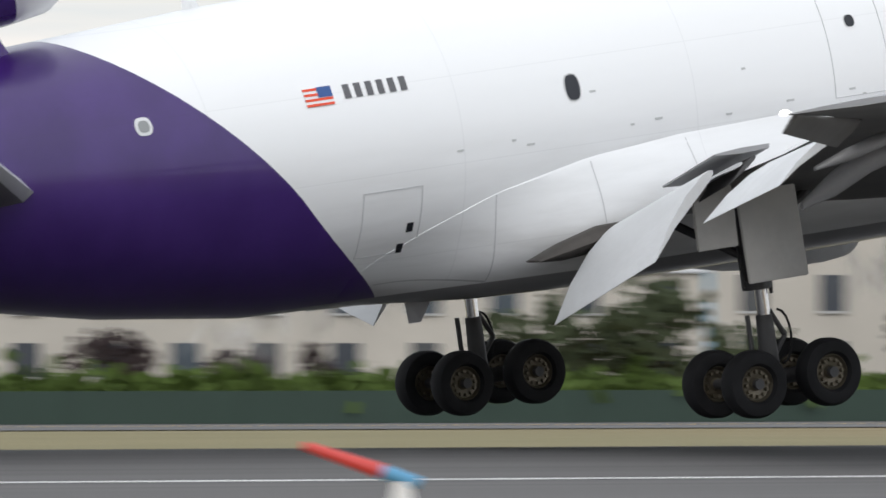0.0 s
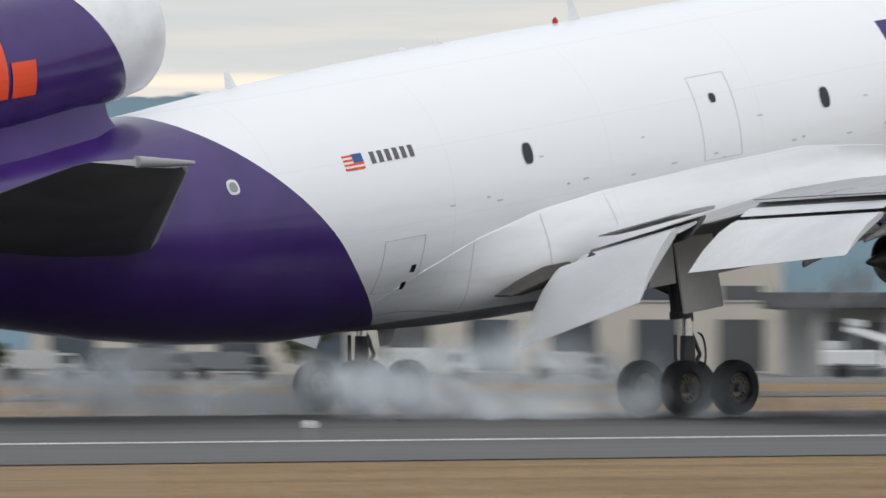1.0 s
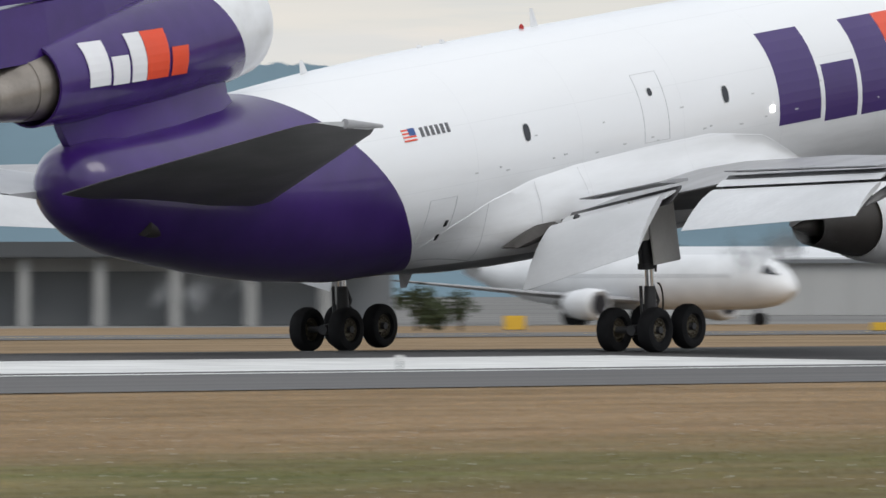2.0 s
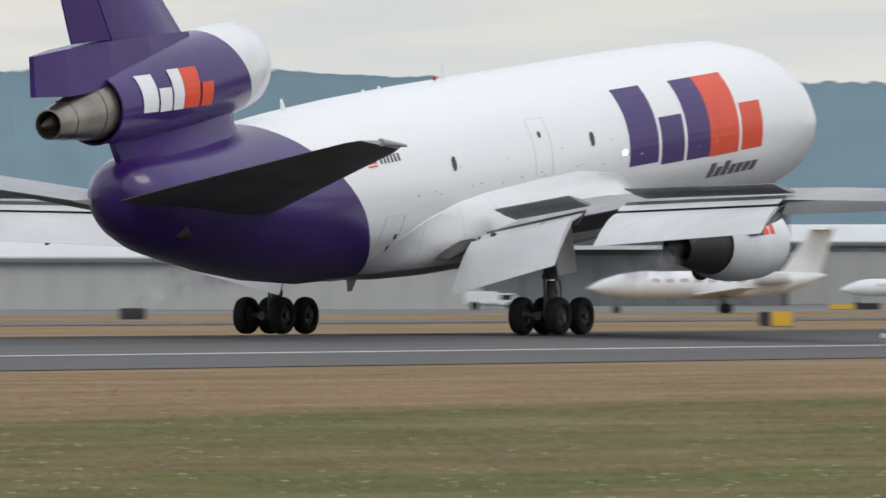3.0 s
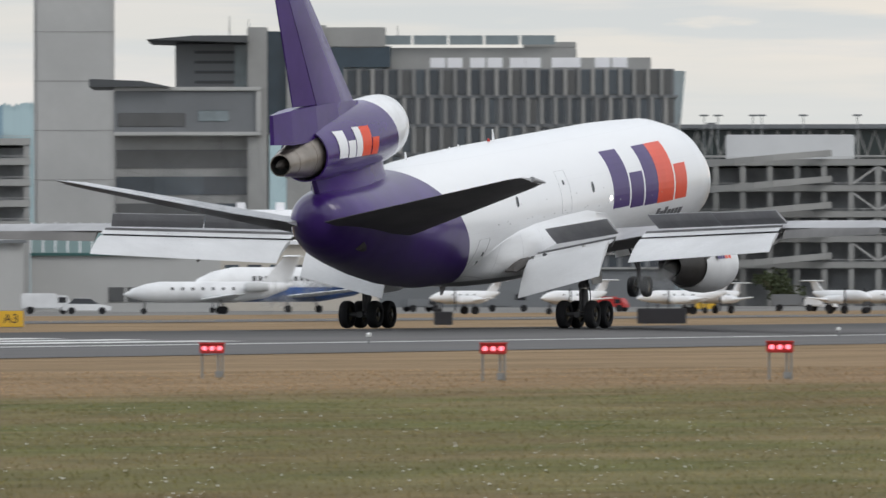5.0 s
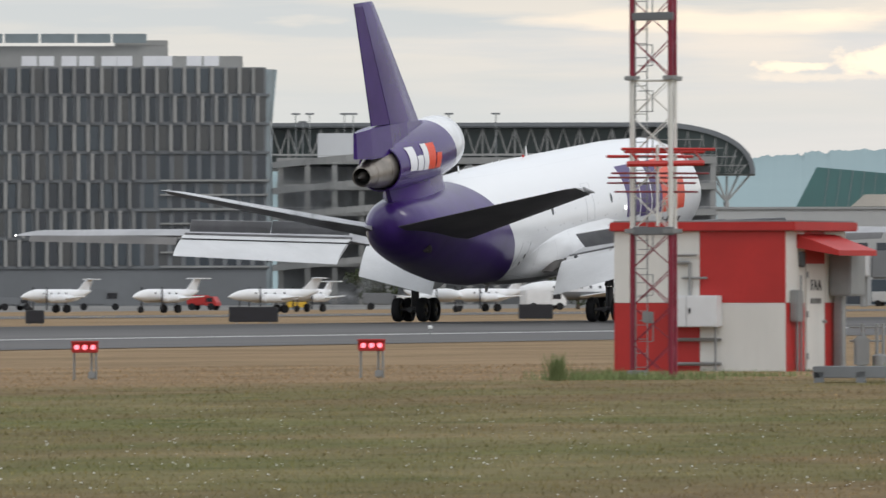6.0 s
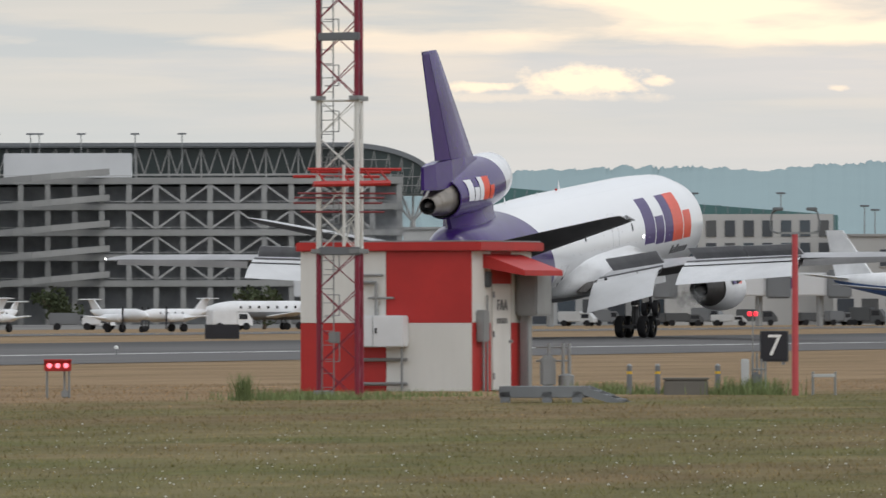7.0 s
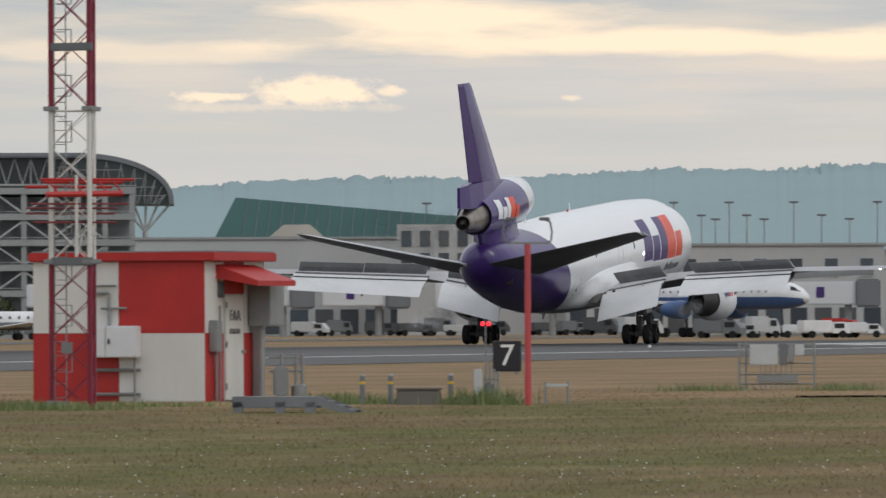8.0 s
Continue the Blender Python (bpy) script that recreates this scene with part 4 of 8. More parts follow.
    for k in range(7):
        part("emblem_bar", skin_patch(bar(17.0 + k * 0.56, 17.42 + k * 0.56, 3.78, 4.12 + (0.16 if k in (0, 2) else 0), 0.12)), M["grey_ink"], plane)
    for k in range(6):
        part("registration_bar", skin_patch(bar(-6.70 + k * 0.235, -6.57 + k * 0.235, 6.33, 6.59)), M["grey_ink"], plane)
    flag = part("flag", skin_patch(bar(-7.52, -6.95, 6.27, 6.61), 0.012), M["logo_white"], plane, "small red, white and blue flag")
    for k in range(4):
        part("stripe", skin_patch(bar(-7.52, -6.95, 6.27 + k * 0.095, 6.315 + k * 0.095), 0.020), M["orange"], flag)
    part("canton", skin_patch(bar(-7.24, -6.95, 6.42, 6.61), 0.026), M["blue"], flag)
    xs = cen
    for xa, xb, za, zb, mt in ((-19.30, -18.50, 9.05, 10.25, "logo_white"), (-18.40, -17.75, 9.02, 9.78, "logo_white"), (-17.66, -17.06, 9.02, 10.33, "logo_white"), (-17.04, -16.12, 9.02, 10.33, "orange"), (-16.0, -15.3, 9.02, 9.80, "orange")):
        g, rows = Geo(), []
        for q in range(7):
            row = []
            for k in range(4):
                x = xa + (xb - xa) * k / 3
                r = float(np.interp(-x, (12.4, 13.6, 15.6, 17.4, 19.0, 20.35), (1.51, 1.56, 1.55, 1.46, 1.30, 1.14)))
                z = za + (zb - za) * q / 6
                row.append((x, -math.sqrt(max(0.0, (r + 0.02) ** 2 - (z - xs(x)) ** 2)) - 0.01, z))
            rows.append(row)
        g.add([p for r in rows for p in r], [(i * 4 + j, i * 4 + j + 1, i * 4 + j + 5, i * 4 + j + 4) for i in range(6) for j in range(3)])
        part("emblem_bar", g, M[mt], cowl)
    # windows, doors, lamps, aerials
    for cx, cz, rx, rz in ((-1.98, 5.93, 0.15, 0.24), (7.91, 5.93, 0.15, 0.24), (4.28, 6.39, 0.10, 0.11)):
        w = part("cabin_window", skin_patch(oval(cx, cz, rx, rz), 0.016), M["glass"], plane)
        part("window_surround", skin_patch(oval(cx, cz, rx * 1.16, rz * 1.1), 0.010), M["box_grey"], w)
    port = part("pressure_port", skin_patch(oval(-10.83, 6.36, 0.17, 0.17), 0.014), M["white"], plane, "round grey port with a white ring")
    part("port_ring", skin_patch(oval(-10.83, 6.36, 0.11, 0.11), 0.022), M["galv"], port)

    def frame_lines(xa, xb, za, zb, w=0.013):
        for sh in (bar(xa, xb, za, za + w, 0, 1), bar(xa, xb, zb - w, zb, 0, 1), bar(xa, xa + w, za, zb), bar(xb - w, xb, za, zb)):
            part("door_seam", skin_patch(sh, 0.008), M["seam"], fus)
    frame_lines(3.70, 4.95, 4.98, 6.93)
    frame_lines(-6.6, -5.35, 3.35, 4.55)
    for cx, cz in ((-5.62, 3.72), (-5.75, 3.35)):
        part("drain_vent", skin_patch(bar(cx, cx + 0.13, cz, cz + 0.17, 0, 2), 0.015), M["glass"], plane)
    for k in range(26):
        x = -4.6 + k * 0.92 + 0.35 * math.sin(k * 2.3)
        z = (5.06, 5.10, 4.98, 5.78)[k % 4]
        part("vent_mark", skin_patch(bar(x, x + (0.13, 0.08, 0.16)[k % 3], z, z + 0.040, 0, 1), 0.010), M["box_grey"], plane)
    part("wing_inspection_light", skin_patch(bar(10.12, 10.29, 5.18, 5.35, 0, 3), 0.03), M["white_lamp"], plane)
    g = Geo()
    g.spin([(8.40, 0.07), (8.50, 0.07), (8.56, 0.04), (8.58, 0.0)], "z", (2.3, 0, 0), 12)
    part("beacon", g, M["rust_red"], plane, "red beacon", True)
    for x, h, zz in ((2.95, 0.55, 8.42), (-8.1, 0.42, 8.22), (-1.5, 0.14, 8.40), (-2.6, 0.12, 8.38)):
        g = Geo()
        g.loft([[(x + 0.18, 0, zz), (x, 0.03, zz), (x - 0.22, 0, zz), (x, -0.03, zz)], [(x - 0.05, 0, zz + h), (x - 0.12, 0.012, zz + h), (x - 0.2, 0, zz + h), (x - 0.12, -0.012, zz + h)]])
        part("blade_aerial", g, M["white"], plane)
    g = Geo()
    g.loft([[(-3.8, 0.2, 2.4), (-4.4, 0.03, 2.4), (-3.8, -0.14, 2.4)], [(-4.1, 0.05, 1.85), (-4.35, 0.03, 1.85), (-4.1, 0.0, 1.85)]])
    part("drain_mast", g, M["wing_grey"], plane)
    # dark lens shapes stand in for the shade in the flap wells
    for s in (-1, 1):
        g = Geo()
        g.loft([ring_ellipse(x, s * 3.02, z, 0.28, h, 12) for x, z, h in ((-3.3, 2.85, 0.02), (-2.7, 2.95, 0.17), (-1.9, 3.08, 0.24), (-1.2, 3.25, 0.10))])
        part("flap_well", g, M["dark_metal"], plane, "solid dark lens drawn as the shaded opening of the flap well", True)
    # auxiliary exhaust low on the tail
    g = Geo()
    g.tube((-16.6, -1.22, 4.95), (-17.6, -1.36, 5.15), 0.28, 0.26, 16)
    part("auxiliary_exhaust", g, M["dark_metal"], plane, "sooty exhaust outlet", True)
    # nose gear
    g = Geo()
    g.tube((21.6, 0, 2.7), (21.95, 0, 0.25), 0.13, 0.10, 12)
    g.tube((21.95, -0.42, 0.2), (21.95, 0.42, 0.2), 0.06, n=8)
    g.tube((21.9, 0, 0.9), (20.2, 0, 2.6), 0.06, n=8)
    ng = part("nose_gear_strut", g, M["gear_grey"], plane, "grey nose gear strut", True)
    for s in (-1, 1):
        t, r = Geo(), Geo()
        gear_wheel(t, r, (21.95, s * 0.34, 0.2), 0.50, 0.36, s)
        part("tyre", t, M["rubber"], ng, "black tyre", True)
        part("rim", r, M["rim"], ng, "", True)
        g = Geo()
        g.box(20.4, 23.1, s * 0.62 - 0.02, s * 0.62 + 0.02, 1.7, 2.5, bevel=0.015)
        part("nose_gear_door", g, M["white"], plane)
    # four-wheel bogies of the main gear
    bogies = []
    for s in (-1, 1):
        g = Geo()
        g.tube((-1.0, 0, 0), (1.0, 0, 0), 0.15, n=12)
        for x in (-0.815, 0.815):
            g.tube((x, -0.9, 0), (x, 0.9, 0), 0.10, n=10)
        g.tube((0, 0, 0), (0, 0, 1.18), 0.20, 0.16, 12)
        g.tube((0.05, 0, 0.3), (0.40, 0, 0.75), 0.05, n=6)
        g.tube((0.40, 0, 0.75), (0.12, 0, 1.25), 0.05, n=6)
        g.tube((-0.28, 0.1, 0.1), (-0.30, 0.1, 1.2), 0.05, n=6)
        bg = part("bogie", g, M["gear_grey"], plane, "grey four-wheel bogie", True, pose(0, s * 5.33, 0.635))
        g = Geo()
        g.tube((0, 0, 1.1), (0, 0, 1.75), 0.125, n=16)
        part("oleo_piston", g, M["chrome"], bg, "polished steel piston", True)
        g = Geo()
        for k in range(8):
            a0, a1 = math.pi * k / 8, math.pi * (k + 1) / 8
            g.tube((0.22 + 0.24 * math.sin(a0), s * 0.12, 0.75 - 0.5 * math.cos(a0)), (0.22 + 0.24 * math.sin(a1), s * 0.12, 0.75 - 0.5 * math.cos(a1)), 0.025, n=5)
        part("brake_hose", g, M["rubber"], bg, "", True)
        for x in (-0.815, 0.815):
            for y in (-0.685, 0.685):
                t, r = Geo(), Geo()
                gear_wheel(t, r, (x, y, 0), 0.635, 0.47, s)
                part("tyre", t, M["rubber"], bg, "black tyre", True)
                part("rim", r, M["rim"], bg, "brass-grey spoked rim", True)
        bogies.append((bg, s))
    return plane, made, bogies, bending


AIRLINER, SPOILERS, BOGIES, BENDING = build_airliner()


def wisp(name, count, size, r0, r1, mat, seed):
    """A loose heap of small soft sheets."""
    rnd = random.Random(seed)
    vs, fs, us = [], [], []
    for _ in range(count):
        c = Vector((rnd.gauss(0, size[0] / 2), rnd.gauss(0, size[1] / 2), rnd.gauss(0, size[2] / 2)))
        q = Euler((rnd.uniform(0, 6.3), rnd.uniform(0, 6.3), rnd.uniform(0, 6.3))).to_matrix()
        r, o = rnd.uniform(r0, r1), len(vs)
        vs.append(c)
        us.append(1.0)
        for i in range(12):
            k = 2 * math.pi * i / 12
            vs.append(c + q @ Vector((math.cos(k) * r, math.sin(k) * r * 0.8, 0)))
            us.append(0.0)
        fs += [(o, o + 1 + i, o + 1 + (i + 1) % 12) for i in range(12)]
    me = bpy.data.meshes.new(name)
    me.from_pydata(vs, [], fs)
    uv = me.uv_layers.new(name="rim")
    for lp in me.loops:
        uv.data[lp.index].uv = (us[lp.vertex_index], 0.5)
    me.materials.append(mat)
    return me


def build_smoke():
    rnd = random.Random(5)
    shapes = [wisp("tyre_smoke", 60, (3.8, 1.5, 0.30), 0.35, 1.05, M["smoke"], 40 + k) for k in range(4)]
    puffs = []
    for side in (-1, 1):
        for k in range(25):
            x = 151.0 + k * 1.55 + rnd.uniform(-0.5, 0.5)
            ob = new("tyre_smoke", shapes[(k + side) % 4])
            tagged(ob, "pale bluish smoke blown off the tyres at touchdown", "smoke", "puffs of tyre smoke")
            puffs.append((ob, x + (1.5 if side > 0 else 0), 162.25 + side * 5.33, rnd.random(), rnd.uniform(0, 360)))
    return puffs


PUFFS = build_smoke()
for k, (x, y, z, sz, r0, r1, mt, lab) in enumerate(((2.3, -8.0, 2.15, (1.9, 0.8, 0.35), 0.35, 0.75, "mist", "white mist blown back by the wing engine"), (0.0, 8.0, 1.9, (5.0, 0.9, 0.40), 0.40, 0.85, "mist", "white mist blown back by the wing engine"), (-31.0, 0.0, 8.4, (9.0, 2.0, 1.4), 1.0, 2.0, "haze", "grey exhaust haze behind the tail engine"))):
    tagged(part("exhaust_plume", wisp("exhaust_plume", 90 if mt == "mist" else 40, sz, r0, r1, M[mt], 70 + k), None, AIRLINER, lab, False, pose(x, y, z, 0, -4 if mt == "mist" else 0, 0)), kind="stuff")
# ---------------------------------------------------------------- ground
RUNWAY_Y = 162.25


def lie(y):
    """Height of the land: a low rise under the camera, the crowned runway, then flat."""
    return float(np.interp(y, (-400, 57, 116, 139, 150, 158, 166.5, 175, 185.5, 215, 4900), (0.10, 0.10, -0.28, -0.28, -0.145, -0.03, -0.03, -0.145, -0.28, -0.30, -0.30)))


ROWS = [-400, 0, 20, 40, 57, 75, 95, 116, 127, 139, 150, 158, 166.5, 175, 185.5, 215, 330, 700, 1500, 3000, 4900]
COLS = [-1500, 0, 100, 200, 400, 800, 1600, 4000]


def strip(xs, ys, lift):
    g = Geo()
    n = len(xs)
    g.add([(x, y, lie(y) + lift) for y in ys for x in xs], [(j * n + i, j * n + i + 1, (j + 1) * n + i + 1, (j + 1) * n + i) for j in range(len(ys) - 1) for i in range(n - 1)])
    return g


def edges(y0, y1):
    return [y0] + [y for y in ROWS if y0 < y < y1] + [y1]


whole("ground", strip([-3000, -1000, 0, 100, 200, 400, 800, 1600, 3000, 4900], ROWS, 0.0), M["ground"], "flat airfield grass, green and straw-coloured, with concrete aprons", "ground", "structure")
whole("runway", strip(COLS, [y for y in ROWS if 116 <= y <= 185.5], 0.02), M["asphalt"], "dark grey asphalt runway with rubber marks", "runway", "structure")
whole("taxiway", strip(COLS, [246, 270], 0.03), M["taxi"], "grey asphalt taxiway across the dry grass", "taxiway", "structure")
for y0, y1 in ((138.75, 139.65), (184.4, 185.2)):
    whole("runway_edge_line", strip(COLS, [y0, y1], 0.028), M["paint_line"], "white painted runway edge line", "line", "structure")
whole("taxiway_line", strip(COLS, [257.8, 258.3], 0.045), M["yellow"], "yellow taxiway centre line", "line", "structure")
whole("aiming_point_bar", strip([177, 222], edges(141.0, 153.0), 0.030), M["paint_line"], "broad white aiming point bar painted on the runway", "marking", "structure")
for x0, x1 in ((312, 352), (640, 700)):
    for y0 in (143.0, 146.6, 150.2):
        whole("touchdown_bar", strip([x0, x1], edges(y0, y0 + 1.8), 0.030), M["paint_line"], "white touchdown zone bar painted on the runway", "marking", "structure", "touchdown zone bars")


# ---------------------------------------------------------------- far land
RIDGE = ((-60, 0.020), (20, 0.025), (40, 0.0262), (45, 0.0252), (56, 0.0226), (58, 0.0222), (61, 0.0216), (64, 0.0203), (66, 0.0196), (68, 0.018), (70, 0.0152), (71.8, 0.0134), (73, 0.0134), (74.5, 0.0144), (75.6, 0.0148), (77.5, 0.0155), (95, 0.018), (140, 0.014))


def ridge(name, a0, a1, dist, mat, scale, label, seed, saw):
    """A wooded ridge: foot, slope and a crest of treetops."""
    rnd = random.Random(seed)
    g, n = Geo(), int((a1 - a0) / 0.013)
    prof, tree = [], 0.0
    for i in range(n + 1):
        az = a0 + (a1 - a0) * i / n
        el = float(np.interp(az, [r[0] for r in RIDGE], [r[1] for r in RIDGE])) * scale
        el += 0.0006 * noise.noise(Vector((az * 0.9, seed, 0))) + 0.0003 * noise.noise(Vector((az * 3.1, seed, 4)))
        tree = saw * (1.3 * abs(noise.noise(Vector((az * 7.0, seed, 9)))) + rnd.uniform(0, 0.75)) * (0.5 + 1.4 * max(0.0, 0.4 + noise.noise(Vector((az * 1.7, seed, 2)))))
        prof.append((az, EYE + (el + tree) * dist))
    vs = []
    for k, (back, h) in enumerate(((-500, 0.0), (-260, 0.35), (-30, 0.965), (0, 1.0), (120, 0.2))):
        for az, z in prof:
            a = radians(az)
            wob = 40 * noise.noise(Vector((az * 0.7, k * 3.0, seed)))
            r = dist + back + (wob if 0 < k < 3 else 0)
            smooth_z = z if k == 3 else EYE + float(np.interp(az, [r[0] for r in RIDGE], [r[1] for r in RIDGE])) * scale * dist
            vs.append((r * math.sin(a), r * math.cos(a), -2 + (smooth_z + 2) * h))
    m = n + 1
    g.add(vs, [(j * m + i, j * m + i + 1, (j + 1) * m + i + 1, (j + 1) * m + i) for j in range(4) for i in range(n)])
    return whole(name, g, mat, label, "hill", "structure", smooth=True)


# the ridges carry their haze in the material colour
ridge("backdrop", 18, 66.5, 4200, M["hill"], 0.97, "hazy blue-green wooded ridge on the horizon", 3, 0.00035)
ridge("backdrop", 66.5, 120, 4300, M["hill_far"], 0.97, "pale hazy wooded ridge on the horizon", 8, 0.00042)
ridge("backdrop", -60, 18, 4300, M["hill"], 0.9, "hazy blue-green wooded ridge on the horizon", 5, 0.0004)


# ---------------------------------------------------------------- buildings
def frame_of(az0, az1, dist, z=-0.3):
    mid = (az0 + az1) / 2
    half = dist * math.tan(radians((az1 - az0) / 2))
    return out_there(mid, dist, z), half


def up(el, dist):
    """Height over the apron of what is seen at that slope and distance."""
    return EYE + el * dist + 0.3


def shared(name, mesh, parent, m):
    ob = new(name, mesh)
    ob.parent = parent
    ob.matrix_basis = m
    return ob


def unit_box(name, sx, sy, sz, mat, bevel=0.0):
    return Geo().box(-sx / 2, sx / 2, -sy / 2, sy / 2, 0, sz, bevel=bevel).mesh(name, mat)


def block(name, label, az0, az1, dist, top, mat, depth=25.0, windows=(), roof=None, category="building"):
    """A plain building with rows of windows (height, sill, count, width share) and a roof slab."""
    m, h = frame_of(az0, az1, dist)
    t = thing(name, label, category, m)
    z = up(top, dist)
    part("wall", Geo().box(-h, h, 0, depth, 0, z), mat, t)
    part("roof", Geo().box(-h - 0.25, h + 0.25, -0.25, depth + 0.2, z, z + 0.35, bevel=0.06), roof or M["hangar_roof"], t)
    for hh, sill, count, share in windows:
        w = 2 * h / count * share
        win, sil = unit_box("window", w, 0.10, hh, M["window"]), unit_box("sill", w + 0.15, 0.16, 0.10, M["pale_concrete"])
        for i in range(count):
            x = -h + (i + 0.5) * 2 * h / count
            o = shared("window", win, t, pose(x, -0.03, sill))
            shared("sill", sil, o, pose(0, -0.04, -0.11))
    return t


def hangar_row(label, az0, az1, dist, wall_el, ridge_el, bays, mat, doors=True, name="hangar"):
    """A long shed: ribbed doors between posts, eaves band and a shallow pitched roof."""
    m, h = frame_of(az0, az1, dist)
    t = thing(name, label, "hangar", m)
    zw, zr = up(wall_el, dist), up(ridge_el, dist)
    part("wall", Geo().box(-h, h, 0.12, 30, 0, zw), mat, t)
    g = Geo()
    g.loft([[(x, -0.6, zw), (x, -0.6, zw + 0.25), (x, 14, zr), (x, 30.5, zw + 0.25), (x, 30.5, zw)] for x in (-h - 0.3, h + 0.3)])
    part("roof", g, M["hangar_roof"], t)
    part("eave_board", Geo().box(-h - 0.3, h + 0.3, -0.68, -0.62, zw - 0.22, zw + 0.10), M["slate"], t)
    w = 2 * h / bays
    door = unit_box("door_leaf", w * 0.94, 0.08, zw * 0.86, M["hangar"])
    post = unit_box("post", 0.22, 0.24, zw, M["pale_concrete"])
    for i in range(bays):
        if doors:
            shared("door_leaf", door, t, pose(-h + (i + 0.5) * w, 0.03, 0.02))
        shared("post", post, t, pose(-h + i * w, 0.0, 0))
    return t


def early_side():
    D = 470
    block("apartment_building", "beige rendered two-storey building behind a hedge", 25.6, 31.1, D, 0.0088, M["beige"], 18, ((1.6, 1.2, 12, 0.35), (1.5, 4.2, 12, 0.35)))
    block("apartment_building", "tall beige rendered building with square windows", 31.15, 33.9, D, 0.0185, M["beige"], 18, ((1.7, 1.2, 6, 0.32), (1.7, 4.3, 6, 0.32), (1.7, 7.2, 6, 0.32)))
    block("low_building", "low cream building with a flat grey roof", 36.6, 39.9, D + 20, 0.0062, M["beige"], 18, ((1.2, 1.4, 8, 0.3),), M["concrete"])
    block("low_building", "grey house with a pale roof behind trees", 34.0, 36.4, D + 60, 0.0080, M["concrete"], 16, ((1.2, 1.4, 5, 0.3),))
    block("low_building", "beige single-storey shed with small windows", 40.3, 42.0, 540, 0.0018, M["beige"], 16, ((1.0, 1.2, 5, 0.3),))
    block("workshop_building", "cream workshop building with dark loading doors", 42.3, 46.62, 620, 0.0088, M["beige"], 22, ((3.2, 0.2, 9, 0.55), (0.9, 4.6, 9, 0.5)), M["concrete"])
    m, h = frame_of(46.6, 54.0, 575)
    t = thing("terminal_shed", "long low shed with open bays between pale pillars", "building", m)
    zt = up(0.0034, 575)
    part("wall", Geo().box(-h, h, 3.0, 16, 0, zt), M["hangar"], t)
    part("roof", Geo().box(-h - 1, h + 1, -1.2, 16.4, zt, zt + 0.95, bevel=0.08), M["charcoal"], t)
    post = unit_box("pillar", 0.7, 0.7, zt, M["concrete"])
    # slate panels stand in for the shade inside the open bays
    bay = unit_box("bay_door", 3.6, 0.1, zt * 0.8, M["slate"])
    for i in range(17):
        x = -h + (i + 0.5) * 2 * h / 17
        shared("pillar", post, t, pose(x, 0, 0))
        shared("bay_door", bay, t, pose(x + 2.2, 2.94, 0.02))


def hedge_row():
    xs = np.arange(118, 226, 6.0)
    mesh = unit_box("fence_panel", 5.9, 0.06, 1.0, M["fence"])
    post = unit_box("fence_post", 0.10, 0.12, 1.05, M["fence"])
    t = thing("fence", "long green mesh fence in front of a hedge", "fence", pose(0, 268, -0.3))
    for x in xs:
        shared("fence_panel", mesh, t, pose(x, 0, 0.04))
        shared("fence_post", post, t, pose(x - 3, 0, 0))
    rnd = random.Random(2)
    for k in range(9):
        g = Geo()
        for _ in range(1100):
            c = Vector((rnd.uniform(-6.2, 6.2), rnd.gauss(0, 0.45), abs(rnd.gauss(0.95, 0.30))))
            c.z *= 1.0 + 0.18 * noise.noise(Vector((c.x * 0.5 + k * 11, 1.0, 2.0)))
            q = Euler((rnd.uniform(0, 6), rnd.uniform(0, 6), 0)).to_matrix()
            r = rnd.uniform(0.14, 0.30)
            g.add([c + q @ Vector(p) * r for p in ((-1, -0.6, 0), (1, -0.6, 0), (0.8, 0.7, 0.1), (-0.8, 0.7, -0.1))], [(0, 1, 2, 3)])
        whole("hedge", g, M["leaf_bright"], "clipped bright green hedge behind the fence", "hedge", "", "hedge sections", pose(124 + k * 12.2, 269.4, -0.3))


def tree(az, dist, height, width, mat, label, seed, bare=0.25):
    rnd = random.Random(seed)
    t = thing("tree", label, "tree", out_there(az, dist, -0.3))
    g = Geo()
    g.tube((0, 0, 0), (0.1, 0, height * 0.55), 0.05 * height, 0.025 * height, 8)
    for k in range(6):
        a = rnd.uniform(0, 6.3)
        z0 = height * rnd.uniform(0.25, 0.5)
        g.tube((0.05, 0, z0), (math.cos(a) * width * 0.32, math.sin(a) * width * 0.32, z0 + height * rnd.uniform(0.15, 0.35)), 0.02 * height, 0.006 * height, 5)
    part("trunk", g, M["bark"], t)
    g = Geo()
    lobes = [(Vector((rnd.gauss(0, width * 0.20), rnd.gauss(0, width * 0.20), height * rnd.uniform(bare + 0.12, 0.86))), width * rnd.uniform(0.16, 0.30)) for _ in range(11)]
    for _ in range(620):
        c, r = lobes[rnd.randrange(len(lobes))]
        d = Vector((rnd.gauss(0, 1), rnd.gauss(0, 1), rnd.gauss(0, 0.8))).normalized() * r * rnd.uniform(0.55, 1.1)
        q = Euler((rnd.uniform(0, 6), rnd.uniform(0, 6), 0)).to_matrix()
        s = width * rnd.uniform(0.025, 0.055)
        g.add([c + d + q @ Vector(p) * s for p in ((-1, -0.6, 0), (1, -0.6, 0), (0.8, 0.8, 0.2), (-0.8, 0.7, -0.2))], [(0, 1, 2, 3)])
    part("crown", g, mat, t)
    return t


